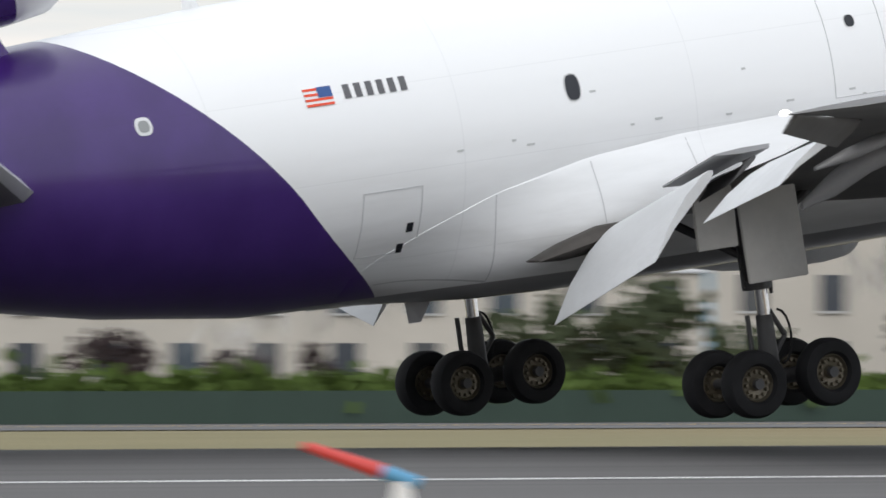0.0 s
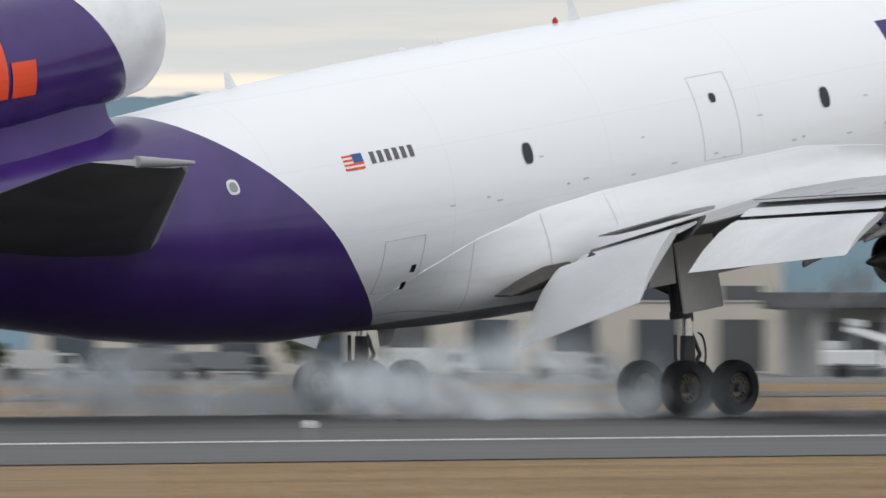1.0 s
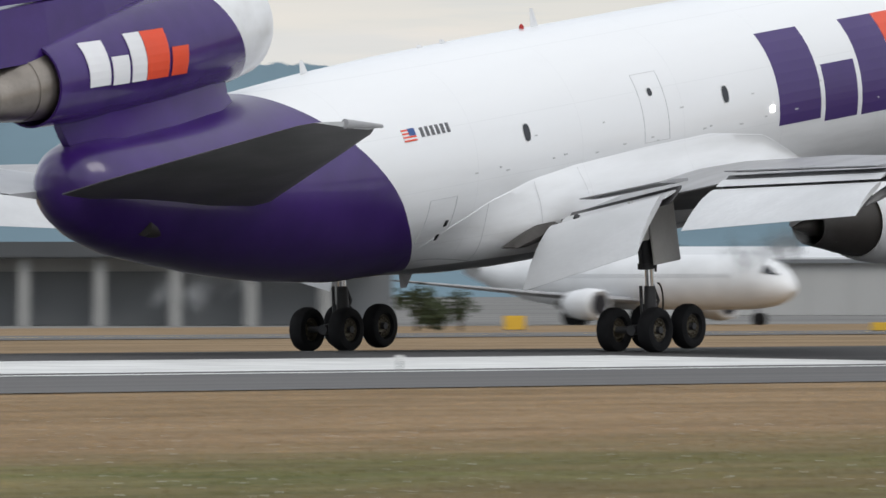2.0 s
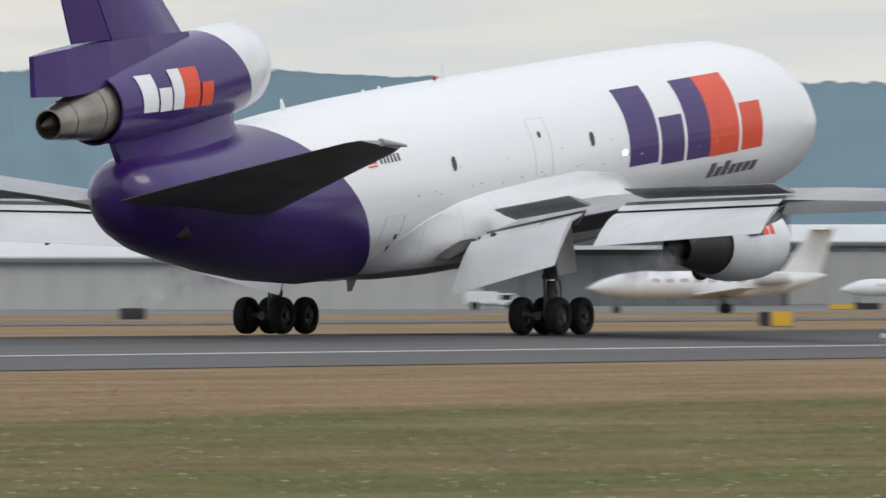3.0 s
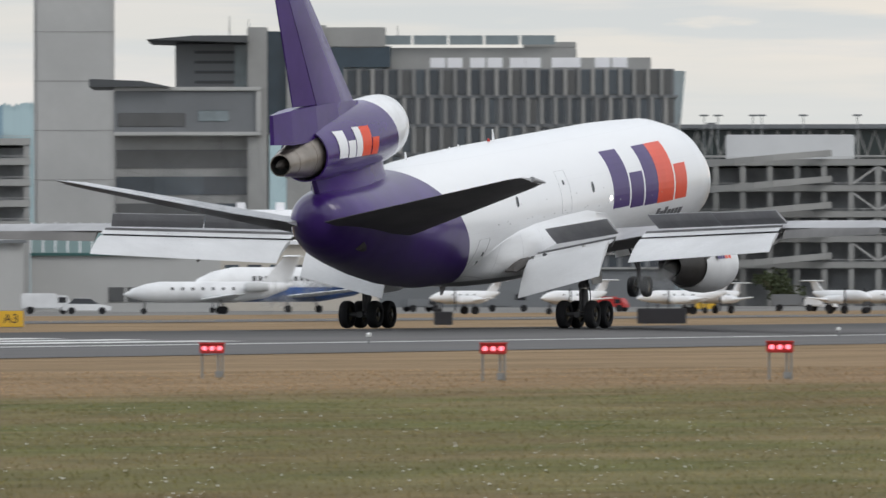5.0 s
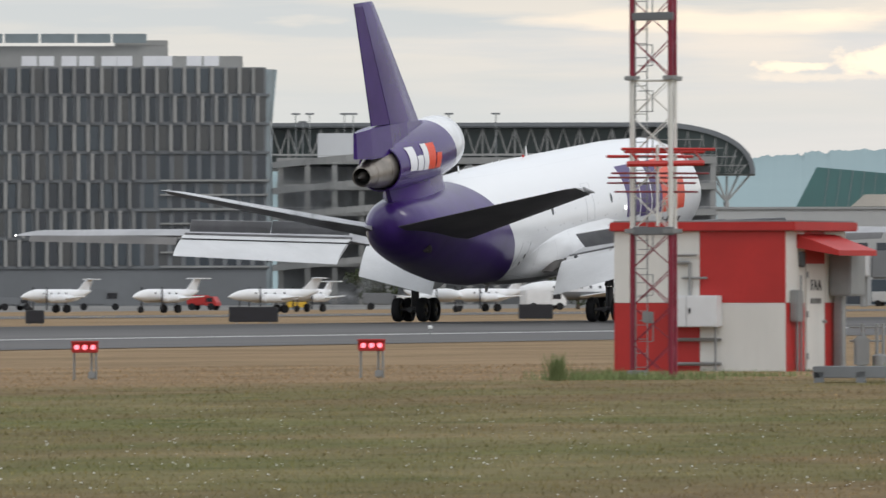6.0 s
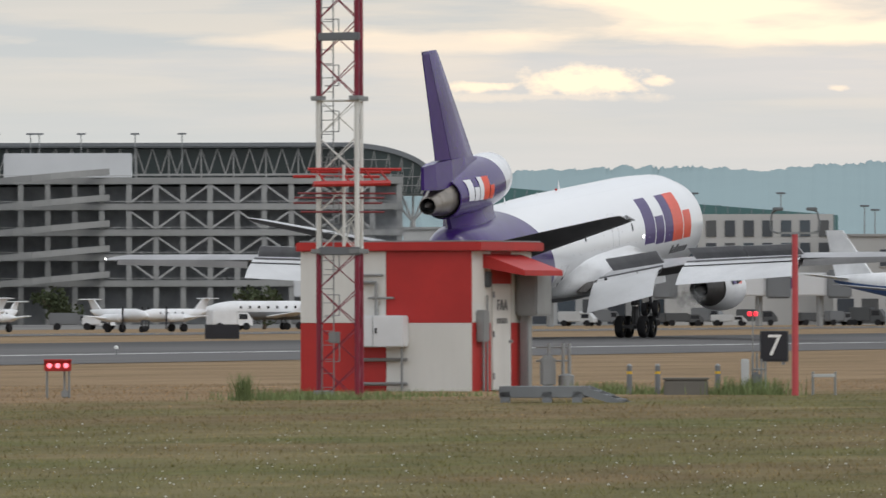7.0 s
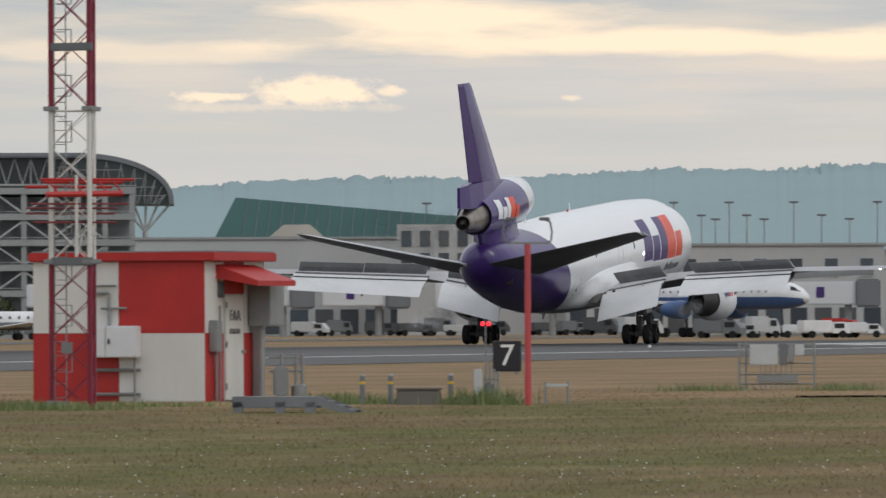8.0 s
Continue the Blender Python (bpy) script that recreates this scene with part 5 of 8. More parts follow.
def early_trees():
    plum, green = "rounded plum-leaved tree behind the hedge", "dark green broadleaf tree behind the hedge"
    for k, (az, h, w, c) in enumerate(((27.75, 3.0, 2.6, 1), (28.42, 2.4, 2.8, 1), (28.9, 2.7, 1.6, 1), (30.25, 4.5, 4.2, 0), (30.78, 4.8, 4.6, 0), (31.4, 3.0, 3.0, 0), (32.45, 4.2, 3.6, 1), (33.25, 4.4, 3.2, 0), (33.9, 4.9, 3.6, 0), (34.6, 3.6, 3.0, 1), (35.15, 3.8, 3.6, 0), (35.8, 3.9, 3.0, 1), (36.4, 3.0, 2.6, 1), (37.55, 3.6, 3.2, 1), (38.8, 4.4, 4.4, 1), (40.1, 3.0, 2.4, 0), (42.0, 3.0, 2.6, 0), (43.9, 6.0, 3.6, 0), (54.3, 2.2, 2.6, 0), (54.55, 2.0, 1.4, 0))):
        tree(az, 330 if az < 40 else 500, h * (0.8 if 33 < az < 40 else 1.0), w * (0.85 if 33 < az < 40 else 1.0), M["leaf_red" if c else "leaf"], plum if c else green, 100 + k, 0.15)
    for k, az in enumerate((55.2, 55.75, 70.95, 72.15)):
        tree(az, 1000, 7.5 if az < 70 else 4.2, 6.0 if az < 70 else 4.4, M["leaf"], "dark green tree beyond the aprons", 140 + k)


def mid_hangars():
    hangar_row("long pale hangar with ribbed sliding doors and a white roof", 55.3, 57.55, 810, 0.0031, 0.0046, 9, M["hangar"])
    m, h = frame_of(57.55, 58.30, 800)
    t = thing("hangar", "grey gabled hangar with a plain end wall", "hangar", m)
    zw, zr = up(0.0024, 800), up(0.0050, 800)
    g = Geo()
    g.loft([[(-h, y, 0), (-h, y, zw + 0.5), (-h * 0.28, y, zr), (h, y, zw), (h, y, 0)] for y in (0, 40)])
    part("wall", g, M["concrete"], t)
    g = Geo()
    g.loft([[(-h - 0.4, y, zw + 0.35), (-h * 0.28, y, zr + 0.05), (h + 0.4, y, zw - 0.15), (h + 0.4, y, zw + 0.1), (-h * 0.28, y, zr + 0.3), (-h - 0.4, y, zw + 0.6)] for y in (-0.5, 40.5)])
    part("roof", g, M["hangar_roof"], t)
    hangar_row("long pale hangar with ribbed sliding doors and a white roof", 58.30, 61.66, 800, 0.0026, 0.0048, 15, M["hangar"])
    m, h = frame_of(61.66, 63.42, 960)
    t = thing("hangar", "tall charcoal-clad hangar with pale lettering bars", "hangar", m)
    z = up(0.0091, 960)
    part("wall", Geo().box(-h, h, 0, 40, 0, z), M["charcoal"], t)
    part("roof", Geo().box(-h - 0.3, h + 0.3, -0.4, 40, z, z + 0.4, bevel=0.08), M["slate"], t)
    part("canopy", Geo().box(-h, h, -3.0, 0.0, up(0.0036, 960), up(0.0040, 960)), M["hangar_roof"], t)
    for k in range(7):
        part("lettering_bar", Geo().box(-h * 0.1 + k * 0.85, -h * 0.1 + k * 0.85 + 0.6, -0.10, 0.0, up(0.0068, 960), up(0.0080, 960)), M["sign_white"], t)
    leaf = unit_box("door_leaf", 3.4, 0.12, up(0.0030, 960), M["slate"])
    for k in range(8):
        shared("door_leaf", leaf, t, pose(-h + 2 + k * 3.6, -0.05, 0.02))
    hangar_row("low grey hangar with a flat weathered roof", 63.42, 64.5, 1010, 0.0042, 0.0062, 5, M["concrete"])
    t = hangar_row("white-walled hangar with tall doors and a violet door post", 64.5, 66.62, 1000, 0.0052, 0.0064, 8, M["hangar"])
    part("door_post", Geo().box(1.9, 2.9, -0.2, 0.02, 0, up(0.0055, 1000)), M["violet"], t, "violet painted post")
    # showroom with a green glass roof
    m, h = frame_of(66.66, 67.75, 1010)
    t = thing("hangar_office", "pale office building with a sloping green glass roof", "building", m)
    zw = up(0.0040, 1010)
    part("wall", Geo().box(-h, h, 0, 18, 0, zw), M["pale_concrete"], t)
    g = Geo()
    g.loft([[(x, -0.4, zw), (x, 9, up(0.0070, 1010)), (x, 9, up(0.0070, 1010) - 0.3), (x, -0.4, zw - 0.3)] for x in (-h, h * 0.55)])
    part("glass_roof", g, M["teal"], t, "green glass roof")
    g = Geo()
    for k in range(13):
        x = -h + k * h * 1.55 / 12
        g.tube((x, -0.45, zw + 0.05), (x, 9, up(0.0070, 1010) + 0.06), 0.09, n=5)
    part("glazing_bar", g, M["hangar_roof"], t)
    win = unit_box("window", 1.6, 0.1, 1.5, M["window"])
    for k in range(5):
        shared("window", win, t, pose(-h * 0.1 + k * 1.9, -0.03, 1.0))
    # white roofed terminal annex
    m, h = frame_of(67.75, 68.66, 1060)
    t = thing("annex_building", "low building with a bright white vented roof", "building", m)
    zw = up(0.0048, 1060)
    part("wall", Geo().box(-h, h, 0, 20, 0, zw), M["beige"], t)
    g = Geo()
    g.loft([[(x, -0.5, zw), (x, -0.5, zw + 0.4), (x, 6, up(0.0078, 1060)), (x, 12, up(0.0084, 1060)), (x, 20, zw)] for x in (-h, h)])
    part("roof", g, M["logo_white"], t, "bright white roof")
    vent, win = unit_box("roof_vent", 1.0, 1.0, 1.0, M["logo_white"], 0.08), unit_box("window", 1.5, 0.1, 1.5, M["window"])
    for k in range(4):
        shared("roof_vent", vent, t, pose(-h + (k + 0.5) * h / 2, 11.5, up(0.0082, 1060)))
    for k in range(7):
        shared("window", win, t, pose(-h + (k + 0.5) * h / 3.5, -0.03, 3.4))
    # control tower shaft
    t = thing("control_tower", "smooth pale concrete control tower shaft", "tower", out_there(66.91, 1420, -0.3))
    hw = 1420 * radians(0.2305)
    part("shaft", Geo().box(-hw, hw, -hw, hw, 0, 66, bevel=0.5), M["pale_concrete"], t)
    part("cab_floor", Geo().box(-hw - 3, hw + 3, -hw - 3, hw + 3, 66, 68, bevel=0.5), M["pale_concrete"], t)
    part("cab", Geo().box(-hw - 1.5, hw + 1.5, -hw - 1.5, hw + 1.5, 68, 72.5, bevel=0.4), M["glass"], t)
    part("cab_roof", Geo().box(-hw - 2, hw + 2, -hw - 2, hw + 2, 72.5, 73.5, bevel=0.3), M["slate"], t)
    for k in range(9):
        part("joint", Geo().box(-hw - 0.03, hw + 0.03, -hw - 0.04, -hw, 7 * k + 3.9, 7 * k + 4.05), M["concrete"], t)


def car_park(label, az0, az1, dist, levels, depth, braces=(), bays=10, name="parking_garage"):
    """Open decks: slabs with upstands, columns, an interior block coloured as shade, a few diagonal braces."""
    m, h = frame_of(az0, az1, dist)
    t = thing(name, label, "parking garage", m)
    part("interior", Geo().box(-h + 0.6, h - 0.6, 3.5, depth, 0, up(levels[-1], dist) - 1.2), M["shadow_void"], t)
    slab = unit_box("deck", 2 * h, depth, 0.9, M["concrete"], 0.05)
    for el in levels:
        shared("deck", slab, t, pose(0, depth / 2, up(el, dist) - 0.9))
        g = Geo()
        g.box(-h, h, -0.06, 0.0, up(el, dist) + 0.25, up(el, dist) + 0.32)
        for k in range(bays * 2 + 1):
            g.tube((-h + k * h / bays, -0.03, up(el, dist)), (-h + k * h / bays, -0.03, up(el, dist) + 0.3), 0.03, n=4)
        part("rail", g, M["pale_concrete"], t)
    tall = up(levels[-1], dist)
    col = unit_box("column", 0.75, 0.8, tall - 0.2, M["concrete"])
    for k in range(bays + 1):
        shared("column", col, t, pose(-h + 0.5 + k * (2 * h - 1.0) / bays, 0.6, 0))
    w = (2 * h - 1.0) / bays
    for k in braces:
        for i in range(len(levels) - 1):
            za, zb = up(levels[i], dist), up(levels[i + 1], dist) - 0.9
            x0, x1 = -h + 0.5 + k * w, -h + 0.5 + (k + 1) * w
            g = Geo()
            g.tube((x0, 0.35, za), (x1, 0.35, zb), 0.17, n=4) if (k + i) % 2 else g.tube((x1, 0.35, za), (x0, 0.35, zb), 0.17, n=4)
            part("brace", g, M["pale_concrete"], t)
    return t, m, h


def headquarters():
    D = 1300
    m, _ = frame_of(67.14, 70.43, D)
    t = thing("office_building", "long grey office block with staggered pale fins between dark windows", "building", m)
    mid = (67.14 + 70.43) / 2
    X = lambda az: D * math.tan(radians(az - mid))
    Z = lambda el: up(el, D)
    B = lambda n, a0, a1, e0, e1, mat, y0=0.0, y1=30.0, label="", bv=0.1: part(n, Geo().box(X(a0), X(a1), y0, y1, Z(e0) if e0 else 0, Z(e1), bevel=bv), mat, t, label)
    B("lower_wing", 67.14, 67.95, 0, 0.0158, M["concrete"], 1.0)
    win = unit_box("window", X(67.5) - X(67.22), 0.2, 2.4, M["window"])
    for el in (0.0125, 0.0098, 0.0071, 0.0045):
        for az in (67.16, 67.38, 67.66):
            shared("window", win, t, pose((X(az) + X(az + 0.26)) / 2, 0.98, Z(el)))
    B("upper_box", 67.14, 67.985, 0.0160, 0.0202, M["slate"], -1.5, 20, "slate grey cantilevered box")
    B("box_frame", 67.14, 67.985, 0.0202, 0.0206, M["pale_concrete"], -2.0, 20)
    B("box_frame", 67.14, 67.985, 0.0157, 0.0161, M["pale_concrete"], -2.0, 20)
    B("box_frame", 67.955, 67.985, 0.0161, 0.0202, M["pale_concrete"], -2.0, 20)
    B("ribbon_window", 67.16, 67.55, 0.0166, 0.0180, M["window"], -1.6, 0)
    B("ribbon_window", 67.62, 67.80, 0.0171, 0.0183, M["sky_glass"], -1.6, 0)
    B("upper_block", 67.49, 67.91, 0.0204, 0.0250, M["slate"], 2, 22)
    for k in range(4):
        B("louvre", 67.60, 67.83, 0.0210 + k * 0.0010, 0.0213 + k * 0.0010, M["charcoal"], 1.9, 3, "", 0)
    B("corner_glass", 67.83, 67.905, 0.0204, 0.0249, M["sky_glass"], 1.6, 4)
    g = Geo()
    g.loft([[(X(67.33), y, Z(0.0253)), (X(67.91), y, Z(0.0250)), (X(67.91), y, Z(0.0257)), (X(67.6), y, Z(0.0257))] for y in (-5, 24)])
    part("roof_canopy", g, M["charcoal"], t, "dark overhanging roof canopy")
    g = Geo()
    g.loft([[(X(67.0), y, Z(0.0206)), (X(67.47), y, Z(0.0206)), (X(67.3), y, Z(0.0212)), (X(67.0), y, Z(0.0214))] for y in (-3, 20)])
    part("roof_canopy", g, M["charcoal"], t)
    B("stair_shaft", 67.905, 68.02, 0, 0.0266, M["concrete"], -1, 20)
    B("shaft_glass", 68.02, 68.13, 0.0160, 0.0262, M["blue_glass"], 0.2, 20, "dark blue glazed strip", 0)
    B("stair_shaft", 68.13, 68.36, 0, 0.0268, M["concrete"], -1.2, 20)
    B("upper_wall", 68.36, 68.70, 0.0246, 0.0266, M["concrete"], 0, 20)
    B("dark_glass", 68.36, 68.46, 0.0110, 0.0246, M["blue_glass"], 0.0, 20, "blue glazed corner", 0)
    B("dark_glass", 68.46, 68.73, 0.0226, 0.0247, M["blue_glass"], 0.2, 20, "", 0)
    # the finned front
    B("curtain_wall", 68.44, 70.36, 0, 0.0224, M["slate"], 0.6, 28, "", 0)
    rows, cols = 7, 24
    top, low = 0.0225, 0.0023
    hh = (Z(top) - Z(low)) / rows
    w = (X(70.36) - X(68.46)) / cols
    pane, fin = unit_box("window", w * 0.66, 0.12, hh * 0.84, M["window"]), unit_box("facade_fin", w * 0.26, 0.55, hh * 0.94, M["fin_panel"], 0.03)
    band = unit_box("floor_band", X(70.38) - X(68.45), 0.35, 0.30, M["slate"])
    rnd = random.Random(4)
    for r in range(rows):
        z = Z(low) + r * hh
        shared("floor_band", band, t, pose((X(70.38) + X(68.45)) / 2, 0.5, z - 0.15))
        off = (0.30 if r % 2 else 0.0) * w
        for c in range(cols):
            x = X(68.46) + (c + 0.5) * w
            glassy = r < 4 and c > 14
            shared("window", pane, t, pose(x + off * 0.5, 0.58, z + hh * 0.08))
            if not glassy:
                shared("facade_fin", fin, t, pose(min(x - w * 0.42 + off, X(70.38)), 0.28, z + hh * 0.03))
    for r in range(7):
        part("balcony_slab", Geo().box(X(69.75), X(70.37), 0.1, 0.7, Z(low) + r * hh / 2, Z(low) + r * hh / 2 + 0.22), M["concrete"], t)
    g = Geo()
    n = 10
    g.loft([[(X(70.36) + 1.6 * math.sin(math.pi / 2 * i / n) * (1.0 if z > Z(0.017) else 0.6), 0.6 + 5 * (1 - math.cos(math.pi / 2 * i / n)), z) for i in range(n + 1)] + [(X(70.36), 6, z)] for z in (0.0, Z(0.0169), Z(0.0170), Z(0.0222))])
    part("rounded_corner", g, M["sky_glass"], t, "rounded glass corner")
    B("penthouse", 68.70, 69.80, 0.0224, 0.0246, M["concrete"], 4, 24)
    B("penthouse", 69.50, 69.80, 0.0246, 0.0252, M["concrete"], 5, 22)
    B("penthouse", 69.80, 70.23, 0.0221, 0.0236, M["concrete"], 4, 24)
    lit = unit_box("penthouse_window", 2.0, 0.1, 1.3, M["logo_white"])
    for az in (69.0, 69.1, 69.23, 69.33, 69.46, 69.55, 69.7, 69.78, 69.95, 70.05):
        shared("penthouse_window", lit, t, pose(X(az), 3.97, Z(0.0226)))
    screen = unit_box("roof_screen", 4.4, 0.1, 1.2, M["sky_glass"])
    for k in range(5):
        shared("roof_screen", screen, t, pose(X(68.75) + k * 4.7, 3, Z(0.0249)))
    g = Geo()
    for az, e in ((67.80, 0.0278), (67.91, 0.0275), (68.77, 0.0268)):
        g.tube((X(az), 4, Z(0.0250)), (X(az), 4, Z(e)), 0.12, 0.04, 5)
    part("mast", g, M["galv"], t)


def light_mast(az, dist, top, label="tall pole with a flat floodlight head", base=0.0):
    t = thing("light_pole", label, "light pole", out_there(az, dist, -0.3), "floodlight poles")
    h = up(top, dist)
    part("pole", Geo().tube((0, 0, base), (0, 0, h), 0.11, 0.07, 8), M["galv"], t)
    part("lamp_head", Geo().box(-0.62, 0.62, -0.3, 0.3, h, h + 0.24, bevel=0.05), M["slate"], t)


def terminal_side():
    D = 1360
    levels = (0.0030, 0.0056, 0.0081, 0.0107, 0.0133)
    t, m, h = car_park("grey open-deck car park with diagonal braces along its front", 70.42, 72.95, D, levels, 40, braces=(6, 7, 8, 9, 10, 11, 12, 13, 14), bays=16)
    for k in range(5):
        g = Geo()
        za, zb = up(levels[k] - 0.0011, D), up(levels[k] + 0.0003, D)
        g.loft([[(x, -6 + 6 * s * s, z), (x, -5 + 6 * s * s, z), (x, -5 + 6 * s * s, z + 0.85), (x, -6 + 6 * s * s, z + 0.85)] for x, z, s in [(-h - 1 + 21 * q / 8, za + (zb - za) * q / 8, (q - 4) / 4) for q in range(9)]])
        part("ramp", g, M["concrete"], t, "curving concrete ramp")
    part("stair_house", Geo().box(-h + 5.5, -h + 23, 4, 16, up(0.0133, D), up(0.0158, D), bevel=0.1), M["hangar_roof"], t, "white rooftop box")
    # glazed canopy over the approach road, on a lattice
    C = 1400
    m, hc = frame_of(70.30, 72.72, C)
    c = thing("road_canopy", "long arched glass canopy on pale steel trusses", "canopy", m)
    zt, zb = up(0.0168, C), up(0.0136, C)
    part("roof_edge", Geo().box(-hc, hc, 0, 30, zt - 0.7, zt, bevel=0.2), M["slate"], c)
    part("glass_roof", Geo().box(-hc, hc, 2.5, 28, zb - 2, zt - 0.8), M["dim_glass"], c, "dim green glazing")
    g = Geo()
    n = 26
    for k in range(n):
        x0, x1 = -hc + 2 * hc * k / n, -hc + 2 * hc * (k + 1) / n
        g.tube((x0, 1.5, zt - 0.8), ((x0 + x1) / 2, 1.5, zb), 0.10, n=5)
        g.tube(((x0 + x1) / 2, 1.5, zb), (x1, 1.5, zt - 0.8), 0.10, n=5)
        if k % 2 == 0:
            g.tube((x0, 1.4, zt - 0.8), (x0, 1.4, zb - 2), 0.12, n=5)
    g.tube((-hc, 1.5, zb), (hc, 1.5, zb), 0.16, n=5)
    part("truss", g, M["concrete"], c, "slender grey steel truss")
    # the canopy's arched end
    m, he = frame_of(72.60, 73.17, C)
    e = thing("canopy_end", "arched dark glass canopy end on a fan of struts", "canopy", m)
    zlow = up(0.0116, C)
    arc = lambda q, inset: (-he + (2 * he - inset) * math.sin(q * math.pi / 2), zlow + (zt - zlow - inset) * math.cos(q * math.pi / 2) ** 0.85)
    g = Geo()
    g.loft([[(arc(q / 14, 0)[0], y, arc(q / 14, 0)[1]) for q in range(15)] + [(arc(q / 14, 0.7)[0], y, arc(q / 14, 0.7)[1]) for q in range(14, -1, -1)] for y in (0, 26)])
    part("arch_rim", g, M["slate"], e, "dark arched rim")
    g = Geo()
    g.loft([[(arc(q / 14, 0.6)[0], y, arc(q / 14, 0.6)[1]) for q in range(15)] + [(-he, y, zlow)] for y in (0.6, 24)])
    part("arch_glass", g, M["dim_glass"], e, "dim green glazing")
    g = Geo()
    for k in range(9):
        q = k / 9
        a, b = arc(q, 0.9), arc(min(1.0, q + 0.16), 0.9)
        g.tube((a[0], 0.5, a[1]), (a[0] - 1.2, 0.5, zlow), 0.07, n=4)
        g.tube((a[0], 0.5, a[1]), (b[0] - 2.0, 0.5, zlow), 0.07, n=4)
    for k in range(1, 5):
        z = zlow + (zt - zlow) * k / 6
        g.tube((-he, 0.5, z), (-he + 2 * he * (1 - (k / 6) ** 2) - 1, 0.5, z), 0.07, n=4)
    part("lattice", g, M["concrete"], e)
    g = Geo()
    for k in range(5):
        g.tube((he * 0.42, 2, up(0.0088, C)), (he * (-0.05 + 0.24 * k), 2, zlow), 0.17, n=5)
    g.tube((he * 0.42, 2, 0), (he * 0.42, 2, up(0.0088, C)), 0.4, n=8)
    g.tube((-he, 2, zlow), (he, 2, zlow), 0.2, n=5)
    part("column_fan", g, M["pale_concrete"], e, "fan of pale steel struts")
    # concourse with a big green roof
    G = 1250
    m, hg = frame_of(73.39, 75.45, G)
    c = thing("concourse_roof", "long sloping green glass terminal roof", "building", m)
    X = lambda az: G * math.tan(radians(az - (73.39 + 75.45) / 2))
    g = Geo()
    g.loft([[(X(73.39), y, up(0.0078, G)), (X(73.52), y + 4, up(0.0123, G)), (X(74.75), y + 4, up(0.0104, G)), (X(75.45), y + 4, up(0.0094, G)), (X(75.45), y, up(0.0064, G))] for y in (0, 26)])
    part("roof", g, M["teal"], c, "green glass roof")
    g = Geo()
    for k in range(30):
        f = k / 29
        x0 = X(73.42) + (X(75.43) - X(73.42)) * f
        g.tube((x0, -0.1, up(0.0078 - 0.0014 * f, G)), (x0 + 0.8 * (1 - f), 3.9, up(float(np.interp(f, (0, 0.06, 1), (0.0090, 0.0122, 0.0095))), G)), 0.05, n=4)
    part("glazing_bar", g, M["slate"], c)
    g = Geo()
    g.loft([[(X(73.72), y, up(0.0083, G)), (X(73.80), y, up(0.0095, G)), (X(73.95), y, up(0.0095, G)), (X(74.03), y, up(0.0083, G))] for y in (-2.5, 3)])
    part("roof_light", g, M["beige"], c)
    # low second row: dark panes added for the shadowed ground floor
    t = block("concourse", "pale flat-roofed airport concourse with panelled walls", 72.95, 75.4, 1210, 0.0080, M["pale_concrete"], 20, ((2.0, 5.6, 22, 0.55), (3.0, 0.15, 17, 0.72)), M["concrete"])
    m, hg = frame_of(74.45, 75.42, 1195)
    c = thing("glazed_hall", "pale departure hall with two rows of dark windows", "building", m)
    zg0, zg1 = up(0.0050, 1195), up(0.0095, 1195)
    part("wall", Geo().box(-hg, hg, 0.3, 10, 0, zg1), M["pale_concrete"], c)
    pw = 2 * hg / 9
    pane = unit_box("pane", pw * 0.55, 0.12, (zg1 - zg0) * 0.36, M["window"])
    for k in range(9):
        for r in range(2):
            shared("pane", pane, c, pose(-hg + (k + 0.5) * pw, 0.25, zg0 + r * (zg1 - zg0) * 0.5))
    # the low pane rows of these two also stand for ground-floor shade
    block("concourse", "pale concrete airport concourse with dark square windows", 75.42, 77.25, 1190, 0.0072, M["pale_concrete"], 20, ((2.0, 7.0, 9, 0.36), (3.0, 0.15, 13, 0.68)), M["concrete"])
    block("concourse", "pale concrete airport concourse with dark square windows", 77.25, 80.5, 1190, 0.0066, M["pale_concrete"], 20, ((2.2, 5.6, 9, 0.4), (3.0, 0.15, 15, 0.68)), M["concrete"])
    for az in (70.53, 70.61, 70.81, 70.86, 71.10, 71.41, 71.68, 70.57):
        light_mast(az, 1380, 0.0176 if az != 70.57 else 0.0168)
    for k, az in enumerate((74.62, 74.75, 75.0, 75.12, 75.60, 75.66, 75.78, 75.86, 75.96, 76.04, 76.20, 76.28, 76.36, 76.46, 76.56, 76.73, 76.89, 77.05, 77.21)):
        light_mast(az, 1300, (0.0115, 0.0102, 0.0098)[k % 3])
    # jet bridges
    for az in (72.55, 73.7, 74.25, 74.9, 75.25, 76.35, 76.95):
        t = thing("jet_bridge", "white boxy jet bridge on a wheeled column", "jet bridge", out_there(az, 1120, -0.3), "jet bridges")
        part("tunnel", Geo().box(-4.5, 3.5, -1.2, 1.2, 3.4, 6.0, bevel=0.12), M["hangar_roof"], t)
        part("cab", Geo().box(2.6, 5.4, -1.7, 1.7, 3.1, 6.3, bevel=0.2), M["slate"], t)
        part("column", Geo().tube((1.8, 0, 0), (1.8, 0, 3.4), 0.4, n=8), M["galv"], t)
        part("stripe_panel", Geo().box(-1.8, -0.9, -1.25, -1.2, 4.2, 5.4), M["logo_violet"], t)


